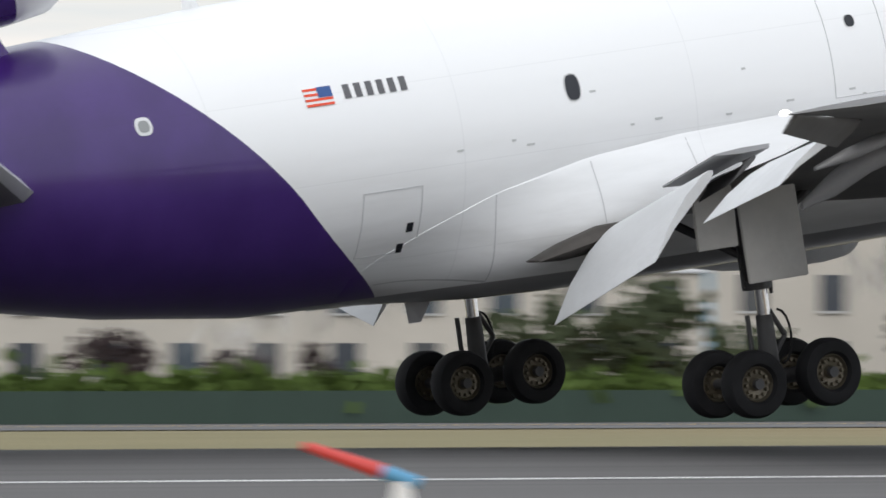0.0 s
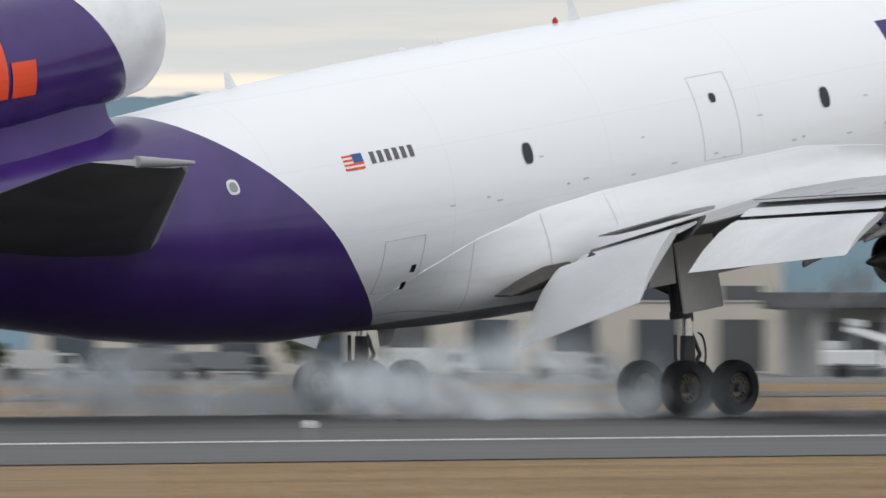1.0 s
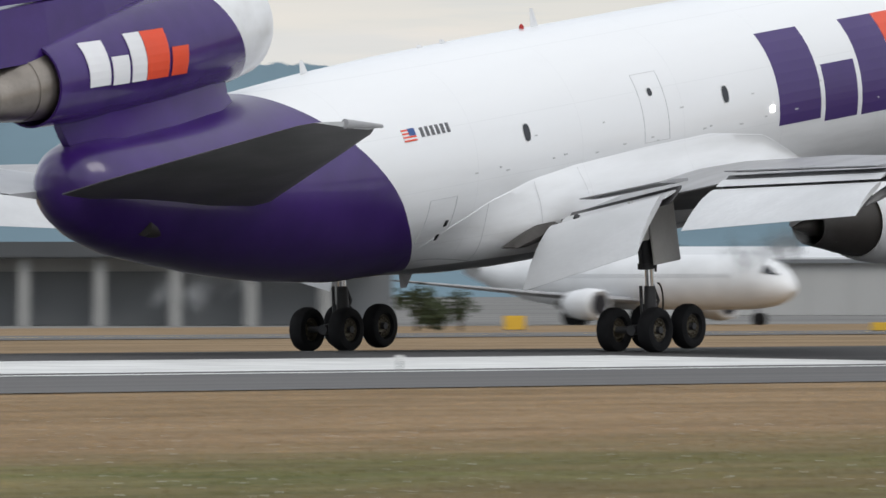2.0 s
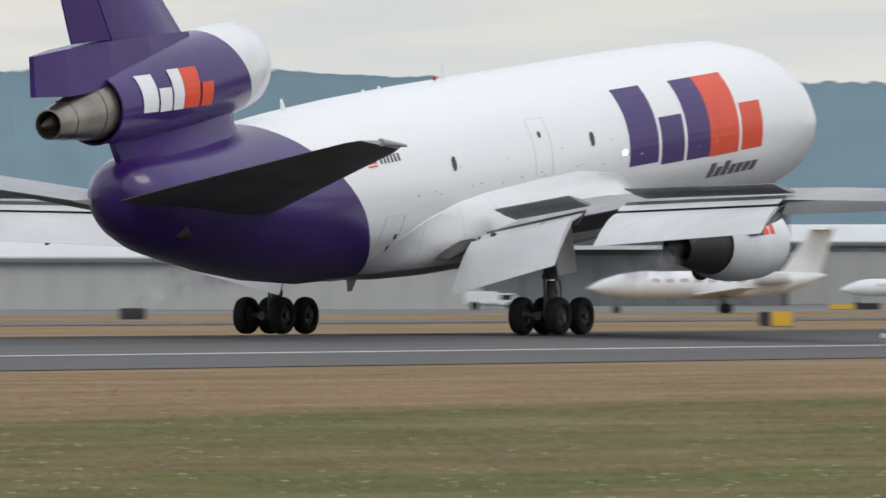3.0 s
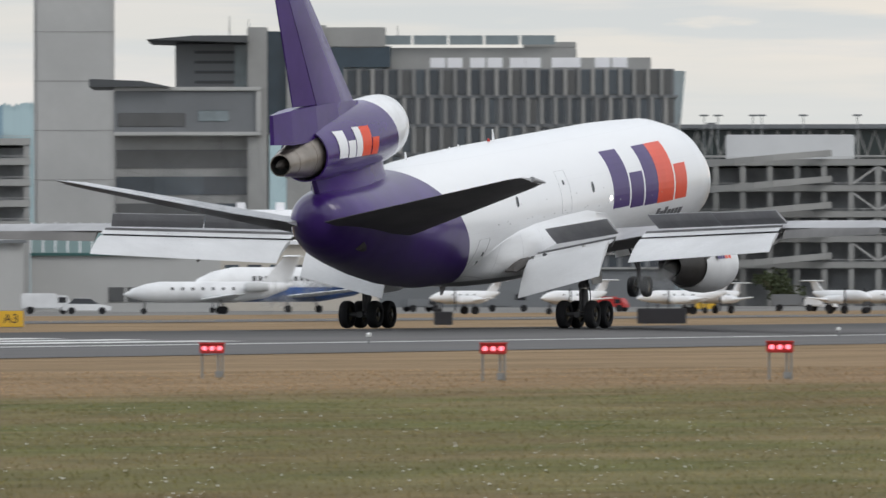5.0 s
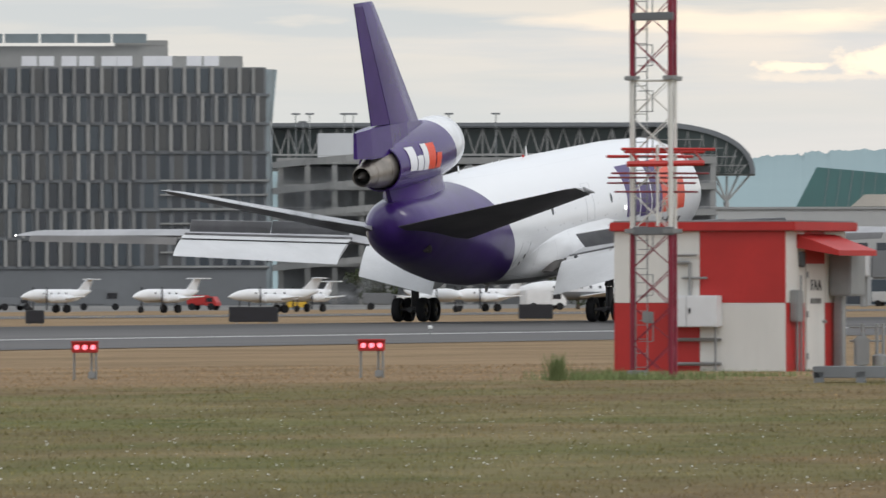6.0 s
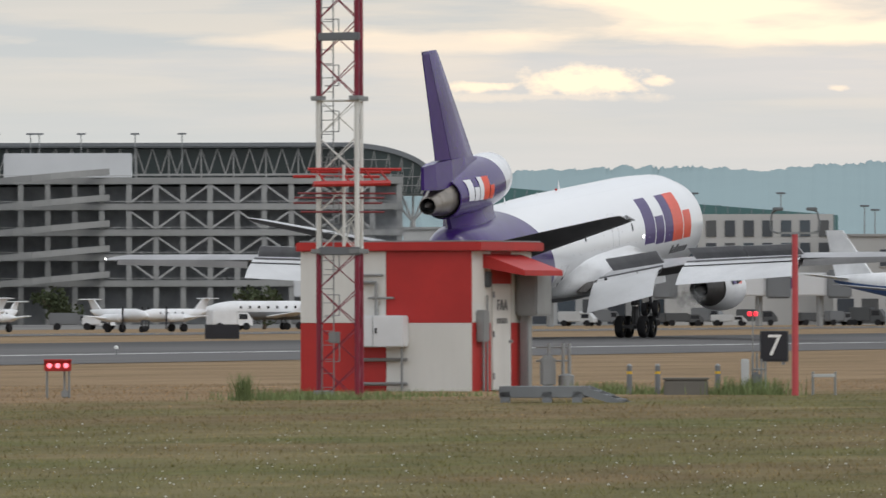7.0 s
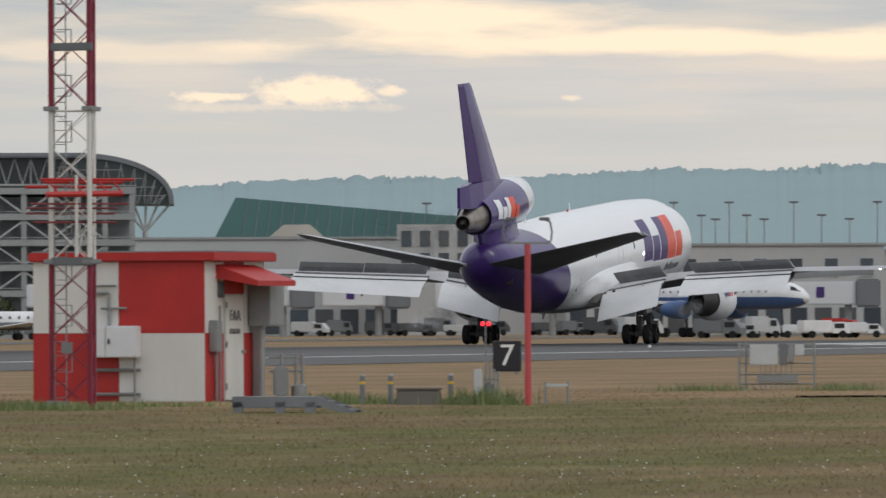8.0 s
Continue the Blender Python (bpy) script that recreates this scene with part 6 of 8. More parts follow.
# ---------------------------------------------------------------- parked aircraft and vehicles
def body_of(length, r, nose, tail, z, n=20):
    """Fuselage rings along x, nose to -x."""
    return [ring_ellipse(x, 0, zz, q, q, n) for x, q, zz in (
        (-length / 2, 0.04, z - 0.25 * r), (-length / 2 + nose * 0.25, r * 0.5, z - 0.15 * r), (-length / 2 + nose * 0.6, r * 0.82, z - 0.05 * r), (-length / 2 + nose, r, z), (length / 2 - tail, r, z),
        (length / 2 - tail * 0.5, r * 0.78, z + 0.18 * r), (length / 2 - tail * 0.15, r * 0.38, z + 0.5 * r), (length / 2, 0.08, z + 0.7 * r))]


def small_jet(name, label, az, dist, length, r, turn=0.0, lower=None, engines="rear", tall=0.27, low_wing=True, category="airplane", windows=7):
    t = thing(name, label, category, out_there(az, dist, -0.3, turn))
    z = 0.9 + r * 1.15
    g = Geo()
    g.loft(body_of(length, r, length * 0.22, length * 0.34, z))
    part("fuselage", g, M["white"], t, "", True)
    if lower is not None:
        g = Geo()
        g.loft([[(p[0], p[1] * 1.012, z - r * 0.25 + (p[2] - z - 0.0) * 0.8 if p[2] < z - 0.1 * r else z - r * 0.2) for p in ring] for ring in body_of(length * 0.985, r * 1.02, length * 0.22, length * 0.34, z)[1:-1]])
        part("belly_band", g, lower, t, "coloured lower fuselage", True)
    for s in (-1, 1):
        g = Geo()
        g.loft([wing_ring(s * q, a, b, za, za + 0.02, th) for q, a, b, za, th in ((r * 0.5, -length * 0.06, length * 0.13, z - r * 0.75, 0.32), (length * 0.40, length * 0.10, length * 0.17, z - r * 0.2, 0.12))])
        part("wing", g, M["white"], t, "", True)
        g = Geo()
        tz = z + length * tall * 0.86
        g.loft([wing_ring(s * q, a, b, tz, tz, 0.1) for q, a, b in ((0.02, length * 0.43, length * 0.53), (length * 0.15, length * 0.49, length * 0.55))])
        part("tailplane", g, M["white"], t, "", True)
        if engines == "rear":
            g = Geo()
            g.loft([ring_ellipse(length * 0.20 + a, s * (r * 1.45), z + 0.45 * r, q, q, 16) for a, q in ((0, r * 0.36), (0.12, r * 0.46), (length * 0.07, r * 0.5), (length * 0.14, r * 0.36))])
            part("engine", g, lower or M["box_grey"], t, "", True)
        else:
            g = Geo()
            g.loft([ring_ellipse(-length * 0.06 + a, s * length * 0.14, z - r * 0.5, q, q, 12) for a, q in ((-1.2, 0.1), (-0.9, 0.38), (1.2, 0.34), (2.2, 0.1))])
            part("engine", g, M["white"], t, "", True)
            part("propeller", Geo().box(-length * 0.06 - 1.3, -length * 0.06 - 1.22, s * length * 0.14 - 0.06, s * length * 0.14 + 0.06, z - r * 0.5 - 1.0, z - r * 0.5 + 1.0), M["black"], t)
        gw = Geo()
        gw.tube((length * 0.08, s * r * 1.5 - 0.15, 0.36), (length * 0.08, s * r * 1.5 + 0.15, 0.36), 0.36, n=14)
        part("wheel", gw, M["rubber"], t)
        part("gear_leg", Geo().tube((length * 0.08, s * r * 1.5, 0.36), (length * 0.06, s * r * 1.2, z - r * 0.6), 0.09, n=6), M["gear_grey"], t)
    part("nose_wheel", Geo().tube((-length * 0.38, -0.12, 0.28), (-length * 0.38, 0.12, 0.28), 0.28, n=12), M["rubber"], t)
    part("nose_leg", Geo().tube((-length * 0.38, 0, 0.28), (-length * 0.37, 0, z - r * 0.6), 0.07, n=6), M["gear_grey"], t)
    g = Geo()
    g.loft([[(length * 0.30, 0.09, z + r * 0.6), (length * 0.47, 0.03, z + r * 0.6), (length * 0.47, -0.03, z + r * 0.6), (length * 0.30, -0.09, z + r * 0.6)], [(length * 0.45, 0.05, z + length * tall * 0.9), (length * 0.545, 0.02, z + length * tall * 0.9), (length * 0.545, -0.02, z + length * tall * 0.9), (length * 0.45, -0.05, z + length * tall * 0.9)]])
    part("fin", g, M["white"], t)
    ww = unit_box("cabin_window", length * 0.014, 0.05, r * 0.28, M["glass"])
    for k in range(windows):
        shared("cabin_window", ww, t, pose(-length * 0.22 + k * length * 0.42 / windows, -r * 0.985, z + r * 0.18))
    part("windscreen", Geo().loft([[(-length / 2 + length * 0.22 * q, -r * a, z + r * b) for q, a, b in ((0.55, 0.72, 0.18), (0.9, 0.86, 0.30), (0.9, 0.55, 0.72), (0.62, 0.30, 0.66))], [(-length / 2 + length * 0.22 * q, r * a, z + r * b) for q, a, b in ((0.55, 0.72, 0.18), (0.9, 0.86, 0.30), (0.9, 0.55, 0.72), (0.62, 0.30, 0.66))]]), M["glass"], t)
    return t


def van(name, label, az, dist, mat, length=4.6, height=1.9, cab=0.3, turn=0.0, category="vehicle", dark_top=False):
    t = thing(name, label, category, out_there(az, dist, lie(dist * math.cos(radians(az))), turn))
    L = length
    part("cargo_body", Geo().box(-L / 2, L / 2 - L * cab, -0.95, 0.95, 0.5, height, bevel=0.10), mat, t)
    g = Geo()
    g.loft([[(L / 2 - L * cab, y, 0.45), (L / 2, y, 0.45), (L / 2 - 0.02, y, height * 0.52), (L / 2 - L * cab * 0.35, y, height * 0.9), (L / 2 - L * cab, y, height * 0.9)] for y in (-0.9, 0.9)])
    part("cab", g, mat, t)
    part("side_window", Geo().box(L / 2 - L * cab * 0.9, L / 2 - L * cab * 0.35, -0.93, -0.89, height * 0.55, height * 0.82), M["glass"], t)
    for x in (-L * 0.32, L * 0.33):
        for s in (-1, 1):
            part("wheel", Geo().tube((x, s * 0.95 - 0.12, 0.36), (x, s * 0.95 + 0.12, 0.36), 0.36, n=12), M["rubber"], t)
    return t


def car(label, az, dist, mat, turn=0.0):
    t = thing("car", label, "car", out_there(az, dist, -0.3, turn))
    g = Geo()
    g.loft([[(-2.2, y, 0.35), (2.2, y, 0.35), (2.22, y, 0.72), (1.2, y, 0.92), (-2.1, y, 0.95), (-2.25, y, 0.7)] for y in (-0.85, 0.85)])
    part("body", g, mat, t)
    g = Geo()
    g.loft([[(-1.7, y, 0.94), (1.1, y, 0.92), (0.35, y * 0.8, 1.42), (-1.1, y * 0.8, 1.44)] for y in (-0.8, 0.8)])
    part("cabin", g, M["glass"], t)
    part("roof", Geo().box(-1.1, 0.35, -0.62, 0.62, 1.42, 1.47, bevel=0.02), mat, t)
    for x in (-1.35, 1.4):
        for s in (-1, 1):
            part("wheel", Geo().tube((x, s * 0.85 - 0.1, 0.33), (x, s * 0.85 + 0.1, 0.33), 0.33, n=12), M["rubber"], t)
    return t


def far_airliner(label, az, dist, length, r, turn, z, lower=None):
    """An airliner with a blunt nose, low wings and an engine under each of them."""
    t = thing("parked_airliner", label, "airplane", out_there(az, dist, -0.3, turn))
    L = length
    shape = ((-0.5, 0.08, -0.25), (-0.49, 0.36, -0.20), (-0.47, 0.62, -0.12), (-0.44, 0.84, -0.05), (-0.40, 0.97, 0.0), (-0.36, 1.0, 0.0), (0.14, 1.0, 0.0), (0.28, 0.84, 0.12), (0.40, 0.55, 0.30), (0.49, 0.22, 0.48), (0.5, 0.06, 0.5))
    part("fuselage", Geo().loft([ring_ellipse(L * a, 0, z + r * d, r * q, r * q, 24) for a, q, d in shape]), M["white"], t, "", True)
    if lower is not None:
        half = []
        for a, q, d in shape[1:-1]:
            half.append([(L * a, r * q * 1.012 * math.cos(k), z + r * d + r * q * 1.012 * math.sin(k) - 0.01) for k in [math.pi * (1.04 + 0.92 * i / 12) for i in range(13)]])
        part("belly_band", Geo().loft(half), lower, t, "blue lower fuselage", True)
    for s in (-1, 1):
        part("wing", Geo().loft([wing_ring(s * q, a, b, h, h + 0.02, th) for q, a, b, h, th in ((r * 0.4, -L * 0.10, L * 0.12, z - r * 0.7, 0.5), (L * 0.17, L * 0.02, L * 0.12, z - r * 0.45, 0.35), (L * 0.44, L * 0.15, L * 0.19, z + r * 0.05, 0.14))]), M["wing_grey"], t, "", True)
        cz = max(1.2, z - r * 1.0)
        e = part("engine", Geo().loft([ring_ellipse(-L * 0.12 + a, s * L * 0.165, cz, q, q, 18) for a, q in ((0.35, 0.66), (0.0, 0.78), (0.12, 0.90), (1.0, 0.97), (2.4, 0.78), (3.0, 0.50))]), lower or M["white"], t, "", True)
        part("exhaust_nozzle", Geo().loft([ring_ellipse(-L * 0.12 + a, s * L * 0.165, cz, q, q, 14) for a, q in ((2.9, 0.46), (3.7, 0.28))]), M["dark_metal"], e, "", True)
        part("fan", Geo().loft([ring_ellipse(-L * 0.12 + a, s * L * 0.165, cz, q, q, 14) for a, q in ((0.02, 0.6), (0.03, 0.1))]), M["black"], e)
        part("pylon", Geo().box(-L * 0.09, L * 0.03, s * L * 0.165 - 0.12, s * L * 0.165 + 0.12, cz + 0.6, z - r * 0.4), M["white"], t)
        part("tailplane", Geo().loft([wing_ring(s * q, a, b, h, h, th) for q, a, b, h, th in ((0.2, L * 0.41, L * 0.50, z + r * 0.5, 0.25), (L * 0.15, L * 0.47, L * 0.52, z + r * 0.8, 0.1))]), M["white"], t, "", True)
        for dx in (-0.45, 0.45):
            part("wheel", Geo().tube((L * 0.05 + dx, s * r * 1.6 - 0.3, 0.5), (L * 0.05 + dx, s * r * 1.6 + 0.3, 0.5), 0.5, n=14), M["rubber"], t)
        part("gear_leg", Geo().tube((L * 0.05, s * r * 1.6, 0.5), (L * 0.05, s * r * 1.4, z - r * 0.5), 0.16, n=8), M["gear_grey"], t)
        part("nose_wheel", Geo().tube((-L * 0.40, s * 0.2 - 0.1, 0.36), (-L * 0.40, s * 0.2 + 0.1, 0.36), 0.36, n=12), M["rubber"], t)
    part("nose_leg", Geo().tube((-L * 0.40, 0, 0.36), (-L * 0.39, 0, z - r * 0.8), 0.1, n=8), M["gear_grey"], t)
    part("fin", Geo().loft([[(L * a, w, h), (L * b, 0.03, h), (L * b, -0.03, h), (L * a, -w, h)] for a, b, w, h in ((0.33, 0.49, 0.16, z + r * 0.7), (0.46, 0.53, 0.07, z + L * 0.19))]), M["white"], t)
    part("windscreen", Geo().loft([[(-L * a, y * b, z + r * c) for a, b, c in ((0.478, 0.40, 0.24), (0.450, 0.72, 0.34), (0.444, 0.52, 0.62), (0.468, 0.30, 0.42))] for y in (-r, r)]), M["glass"], t)
    pane = unit_box("cabin_window", 0.16, 0.05, 0.24, M["slate"])
    for s in (-1, 1):
        for k in range(20):
            shared("cabin_window", pane, t, pose(-L * 0.36 + k * L * 0.03, s * r * 0.985, z + r * 0.15))
    return t


def lift_truck(az, dist):
    """A service truck with its loading arm folded slantwise over the bed."""
    t = thing("service_truck", "white service truck with a slanting arm over its bed", "truck", out_there(az, dist, -0.3))
    part("chassis", Geo().box(-2.9, 2.9, -0.9, 0.9, 0.45, 0.70, bevel=0.03), M["slate"], t)
    bed = part("bed", Geo().box(-2.95, 0.3, -1.0, 1.0, 0.70, 1.55, bevel=0.06), M["white"], t)
    for x in (-2.5, -1.4, -0.4):
        part("locker_door", Geo().box(x - 0.42, x + 0.42, -1.03, -0.99, 0.78, 1.45, bevel=0.01), M["hangar_roof"], bed)
    part("crate", Geo().box(-2.9, -1.7, -0.9, 0.9, 1.55, 2.05, bevel=0.06), M["box_grey"], t)
    g = Geo()
    g.loft([[(0.45, y, 0.55), (2.95, y, 0.55), (3.0, y, 1.05), (2.1, y, 1.22), (1.65, y * 0.9, 1.95), (0.5, y * 0.9, 1.98)] for y in (-0.95, 0.95)])
    cab = part("cab", g, M["white"], t)
    part("side_window", Geo().box(0.75, 1.6, -0.95, -0.90, 1.25, 1.80, bevel=0.01), M["glass"], cab)
    part("arm", Geo().box(-1.9, 1.9, -0.35, 0.35, -0.22, 0.22, pose(0.2, 0, 2.25, 0, 17, 0), bevel=0.05), M["white"], t, "white slanting arm")
    part("arm_post", Geo().tube((-1.3, 0, 1.5), (-1.2, 0, 2.6), 0.22, n=10), M["slate"], t)
    part("bucket", Geo().box(-2.0, -0.9, -0.5, 0.5, 2.55, 2.95, pose(0, 0, 0.1, 0, 8, 0), bevel=0.05), M["box_grey"], t)
    for x in (-1.8, 1.9):
        for s in (-1, 1):
            part("wheel", Geo().tube((x, s * 0.9 - 0.14, 0.42), (x, s * 0.9 + 0.14, 0.42), 0.42, n=14), M["rubber"], t)
    return t


def apron_things():
    far_airliner("white airliner with underwing engines parked on the apron", 55.50, 585, 30.0, 1.6, 130, 2.5)
    small_jet("parked_jet", "white business jet with a T-tail parked before hangars", 62.95, 690, 16.5, 0.95, 6)
    small_jet("parked_jet", "white business jet with a T-tail on the apron", 64.10, 850, 11.5, 0.75, 12, tall=0.24)
    small_jet("parked_jet", "white business jet with a T-tail on the apron", 65.15, 850, 13.0, 0.8, 10, tall=0.22)
    small_jet("parked_jet", "white long-nosed business jet beside the annex", 67.68, 900, 15.5, 0.95, 8, tall=0.24)
    moving = small_jet("regional_jet", "white and blue regional jet taxiing along the apron", 68.35, 950, 24.0, 1.62, 38, M["blue"], windows=14, tall=0.17)
    for az, D, ln, tn, tl in ((69.15, 880, 7.5, 35, 0.22), (69.78, 870, 8.5, 48, 0.2), (70.40, 860, 8.5, 24, 0.2), (70.62, 900, 7.0, 60, 0.2), (71.32, 880, 8.0, 130, 0.2), (71.62, 900, 8.5, 42, 0.2)):
        small_jet("light_aircraft", "small white twin-engined aircraft parked on the apron", az, D, ln, 0.55, tn, None, "prop", tl, windows=4)
    small_jet("parked_jet", "white jet with a dark belly parked by the jet bridges", 72.2, 980, 15.0, 0.9, 8, M["slate"], tall=0.2)
    far_airliner("white airliner with a blue belly at the terminal", 76.11, 1010, 30.0, 1.45, 145, 4.25, M["hazy_blue"])
    lift_truck(47.15, 545)
    for k, (az, c, l, h) in enumerate(((41.7, "box_grey", 5.0, 1.9), (42.35, "hangar", 4.4, 1.6), (42.95, "slate", 5.5, 1.7), (43.45, "slate", 4.6, 1.5), (44.6, "box_grey", 4.6, 1.7), (45.4, "hangar", 4.4, 1.5))):
        van("service_van", "parked %s service van on the apron" % {"hangar": "pale", "slate": "dark grey", "box_grey": "grey"}[c], az, 520, M[c], l, h)
    van("fuel_truck", "boxy yellow truck in front of pale hangars", 57.80, 700, M["yellow"], 2.8, 1.6, 0.35)
    van("pickup_truck", "white pickup truck beside a dark hangar", 61.72, 780, M["white"], 4.4, 1.5, 0.4)
    for az in (48.95, 49.30):
        van("baggage_cart", "amber baggage cart in front of the low shed", az, 548, M["amber"], 2.6, 1.05, 0.35)
    car("white saloon car parked by the green-roofed office", 66.98, 900, M["white"])
    van("service_van", "white service van by the green-roofed office", 66.75, 905, M["white"], 4.6, 1.9)
    for k, (az, D, c) in enumerate(((74.98, 1150, "charcoal"), (75.3, 1160, "charcoal"), (75.62, 1150, "charcoal"), (76.75, 960, "white"), (76.9, 955, "white"), (77.0, 960, "rust_red"), (77.12, 958, "white"), (76.55, 965, "box_grey"), (72.45, 1000, "slate"), (74.35, 1150, "charcoal"), (71.95, 970, "white"), (70.0, 980, "rust_red"), (69.4, 985, "slate"), (68.9, 985, "slate"), (73.95, 1140, "box_grey"), (74.12, 1150, "slate"), (74.55, 1135, "charcoal"), (74.7, 1150, "slate"), (74.82, 1140, "box_grey"), (75.45, 1150, "slate"), (76.3, 960, "slate"), (76.42, 962, "box_grey"), (75.85, 1000, "box_grey"), (71.2, 985, "white"), (71.05, 990, "slate"), (73.4, 1140, "charcoal"))):
        van("ground_service_vehicle", "%s ground service vehicle parked near the terminal" % {"slate": "dark grey", "charcoal": "dark grey", "white": "white", "black": "black", "rust_red": "red", "box_grey": "grey"}[c], az, D, M[c], (4.8, 3.6, 4.2, 3.0)[k % 4], (1.9, 1.5, 2.1, 1.3, 1.7)[k % 5], 0.38, (0, 20, -15)[k % 3])
    return moving


# ---------------------------------------------------------------- signs and lamps beside the runway
def text_mesh(body, size, depth, mat):
    cu = bpy.data.curves.new("lettering", "FONT")
    cu.body, cu.size, cu.extrude, cu.align_x, cu.align_y = body, size, depth, "CENTER", "CENTER"
    tmp = bpy.data.objects.new("lettering", cu)
    scene.collection.objects.link(tmp)
    me = bpy.data.meshes.new_from_object(tmp.evaluated_get(bpy.context.evaluated_depsgraph_get()))
    bpy.data.objects.remove(tmp)
    me.materials.clear()
    me.materials.append(mat)
    return me


def ground_sign(name, label, az0, az1, e0, e1, mat, dist=None, letters="", ink=None, tsize=0.7):
    D = dist or 1.92 / -e0
    z0, z1 = EYE + e0 * D, EYE + e1 * D
    gz = lie(D * math.cos(radians(az0)))
    t = thing(name, label, "sign", out_there((az0 + az1) / 2, D, gz))
    h = D * math.tan(radians((az1 - az0) / 2))
    zb, zt = max(0.12, z0 - gz), z1 - gz
    part("panel", Geo().box(-h, h, -0.1, 0.1, zb, zt, bevel=0.02), mat, t)
    part("frame", Geo().box(-h - 0.04, h + 0.04, -0.07, 0.13, zb - 0.03, zt + 0.03, bevel=0.02), M["galv"] if mat is not M["black"] else M["charcoal"], t)
    for x in (-h * 0.7, h * 0.7):
        part("leg", Geo().tube((x, 0, 0), (x, 0, zb + 0.05), 0.045, n=8), M["galv"], t)
    if letters:
        part("lettering", text_mesh(letters, (zt - zb) * tsize, 0.006, ink or M["black"]), None, t, "", False, pose(0, -0.106, (zb + zt) / 2, 90, 0, 0))
    return t, zb, zt, h


def runway_signs():
    ys, bk = "yellow taxiway sign panel on short legs", "dark back of a taxiway sign on short legs"
    for az0, az1, e0, e1, c, tx in ((54.80, 54.92, -0.0040, -0.0024, "y", ""), (56.91, 57.10, -0.0041, -0.0031, "y", ""), (57.11, 57.19, -0.0041, -0.0032, "b", ""), (58.163, 58.335, -0.0036, -0.0027, "b", ""), (59.582, 59.72, -0.0035, -0.0023, "b", ""), (60.19, 60.28, -0.0022, -0.0011, "y", ""),
                                    (63.257, 63.31, -0.0042, -0.0027, "b", ""), (63.325, 63.44, -0.0043, -0.0026, "y", ""), (63.656, 63.80, -0.0025, -0.0019, "y", ""), (63.81, 63.94, -0.0025, -0.0018, "b", ""), (65.876, 66.125, -0.0036, -0.0019, "b", ""), (66.15, 66.30, -0.0036, -0.0020, "b", ""),
                                    (68.98, 69.08, -0.0034, -0.0020, "b", ""), (70.147, 70.423, -0.0033, -0.0017, "b", ""), (71.812, 72.003, -0.0030, -0.0015, "b", ""), (70.479, 70.596, -0.0018, -0.0008, "y", ""), (77.0, 77.12, -0.0016, -0.0005, "b", "")):
        ground_sign("taxiway_sign", ys if c == "y" else bk, az0, az1, e0, e1, M["yellow"] if c == "y" else M["black"])
    ground_sign("taxiway_sign", "yellow taxiway sign with an arrow and A3", 66.382, 66.618, -0.0036, -0.0018, M["yellow"], None, "\u2190 A3", M["black"], 0.8)
    ground_sign("taxiway_sign", "yellow taxiway sign with an arrow and F B Q", 71.521, 71.645, -0.0014, -0.0005, M["yellow"], None, "\u2190 FBQ", M["black"], 0.6)
    ground_sign("taxiway_sign", "yellow and black taxiway sign with arrows", 71.937, 72.112, -0.0012, -0.0002, M["yellow"], None, "\u2190 AA", M["black"], 0.6)
    ground_sign("distance_sign", "black runway distance sign with a white 7", 75.005, 75.155, -0.0053, -0.0023, M["black"], 300, "7", M["sign_white"], 1.05)
    ground_sign("distance_sign", "black runway distance sign with a white 8", 49.29, 49.70, -0.0118, -0.0051, M["black"], 138, "8", M["sign_white"], 1.05)
    whole("sign_pad", Geo().box(-0.9, 0.9, -0.5, 0.5, 0, 0.06, bevel=0.01), M["concrete"], "small concrete pad under the distance sign", "pad", at=out_there(49.45, 137.6, lie(90) - 0.01))

    def lamp_row(az, dist):
        gz = lie(dist * math.cos(radians(az)))
        t = thing("approach_lamp", "red three-lens approach slope lamp on metal legs", "runway lamp", out_there(az, dist, gz), "approach slope lamps")
        part("housing", Geo().box(-0.24, 0.24, -0.18, 0.25, 0.48, 0.68, bevel=0.02), M["rust_red"], t)
        part("hood", Geo().box(-0.25, 0.25, -0.26, 0.1, 0.66, 0.69, bevel=0.005), M["rust_red"], t)
        for k in (-1, 0, 1):
            part("lens", Geo().tube((k * 0.145, -0.20, 0.58), (k * 0.145, -0.17, 0.58), 0.045, n=12), M["pink_lamp"], t, "glowing red lens")
        for x in (-0.19, 0.12, 0.2):
            part("leg", Geo().tube((x, 0, 0), (x, 0, 0.5), 0.022, n=6), M["galv"], t)
        part("junction_box", Geo().box(0.06, 0.18, -0.08, 0.04, 0.02, 0.14, bevel=0.01), M["galv"], t)
    for az, d in ((66.13, 205), (67.70, 192), (69.316, 178), (70.963, 176)):
        lamp_row(az, d)
    for az, d in ((58.341, 262), (63.973, 313), (68.6, 372), (71.3, 425), (54.2, 238), (75.9, 560), (49.0, 212), (43.9, 194)):
        t = thing("edge_lamp", "small white runway edge lamp on a stub", "runway lamp", out_there(az, d, -0.28), "runway edge lamps")
        part("stub", Geo().tube((0, 0, 0), (0, 0, 0.28), 0.035, n=8), M["galv"], t)
        part("lens", Geo().spin([(0.28, 0.08), (0.36, 0.09), (0.42, 0.05), (0.43, 0.0)], "z", (0, 0, 0), 12), M["sign_white"], t, "", True)
    # drooping windsock on the far side
    D = 300
    t = thing("windsock", "drooping orange windsock on a white post", "windsock", out_there(34.18, D, -0.3))
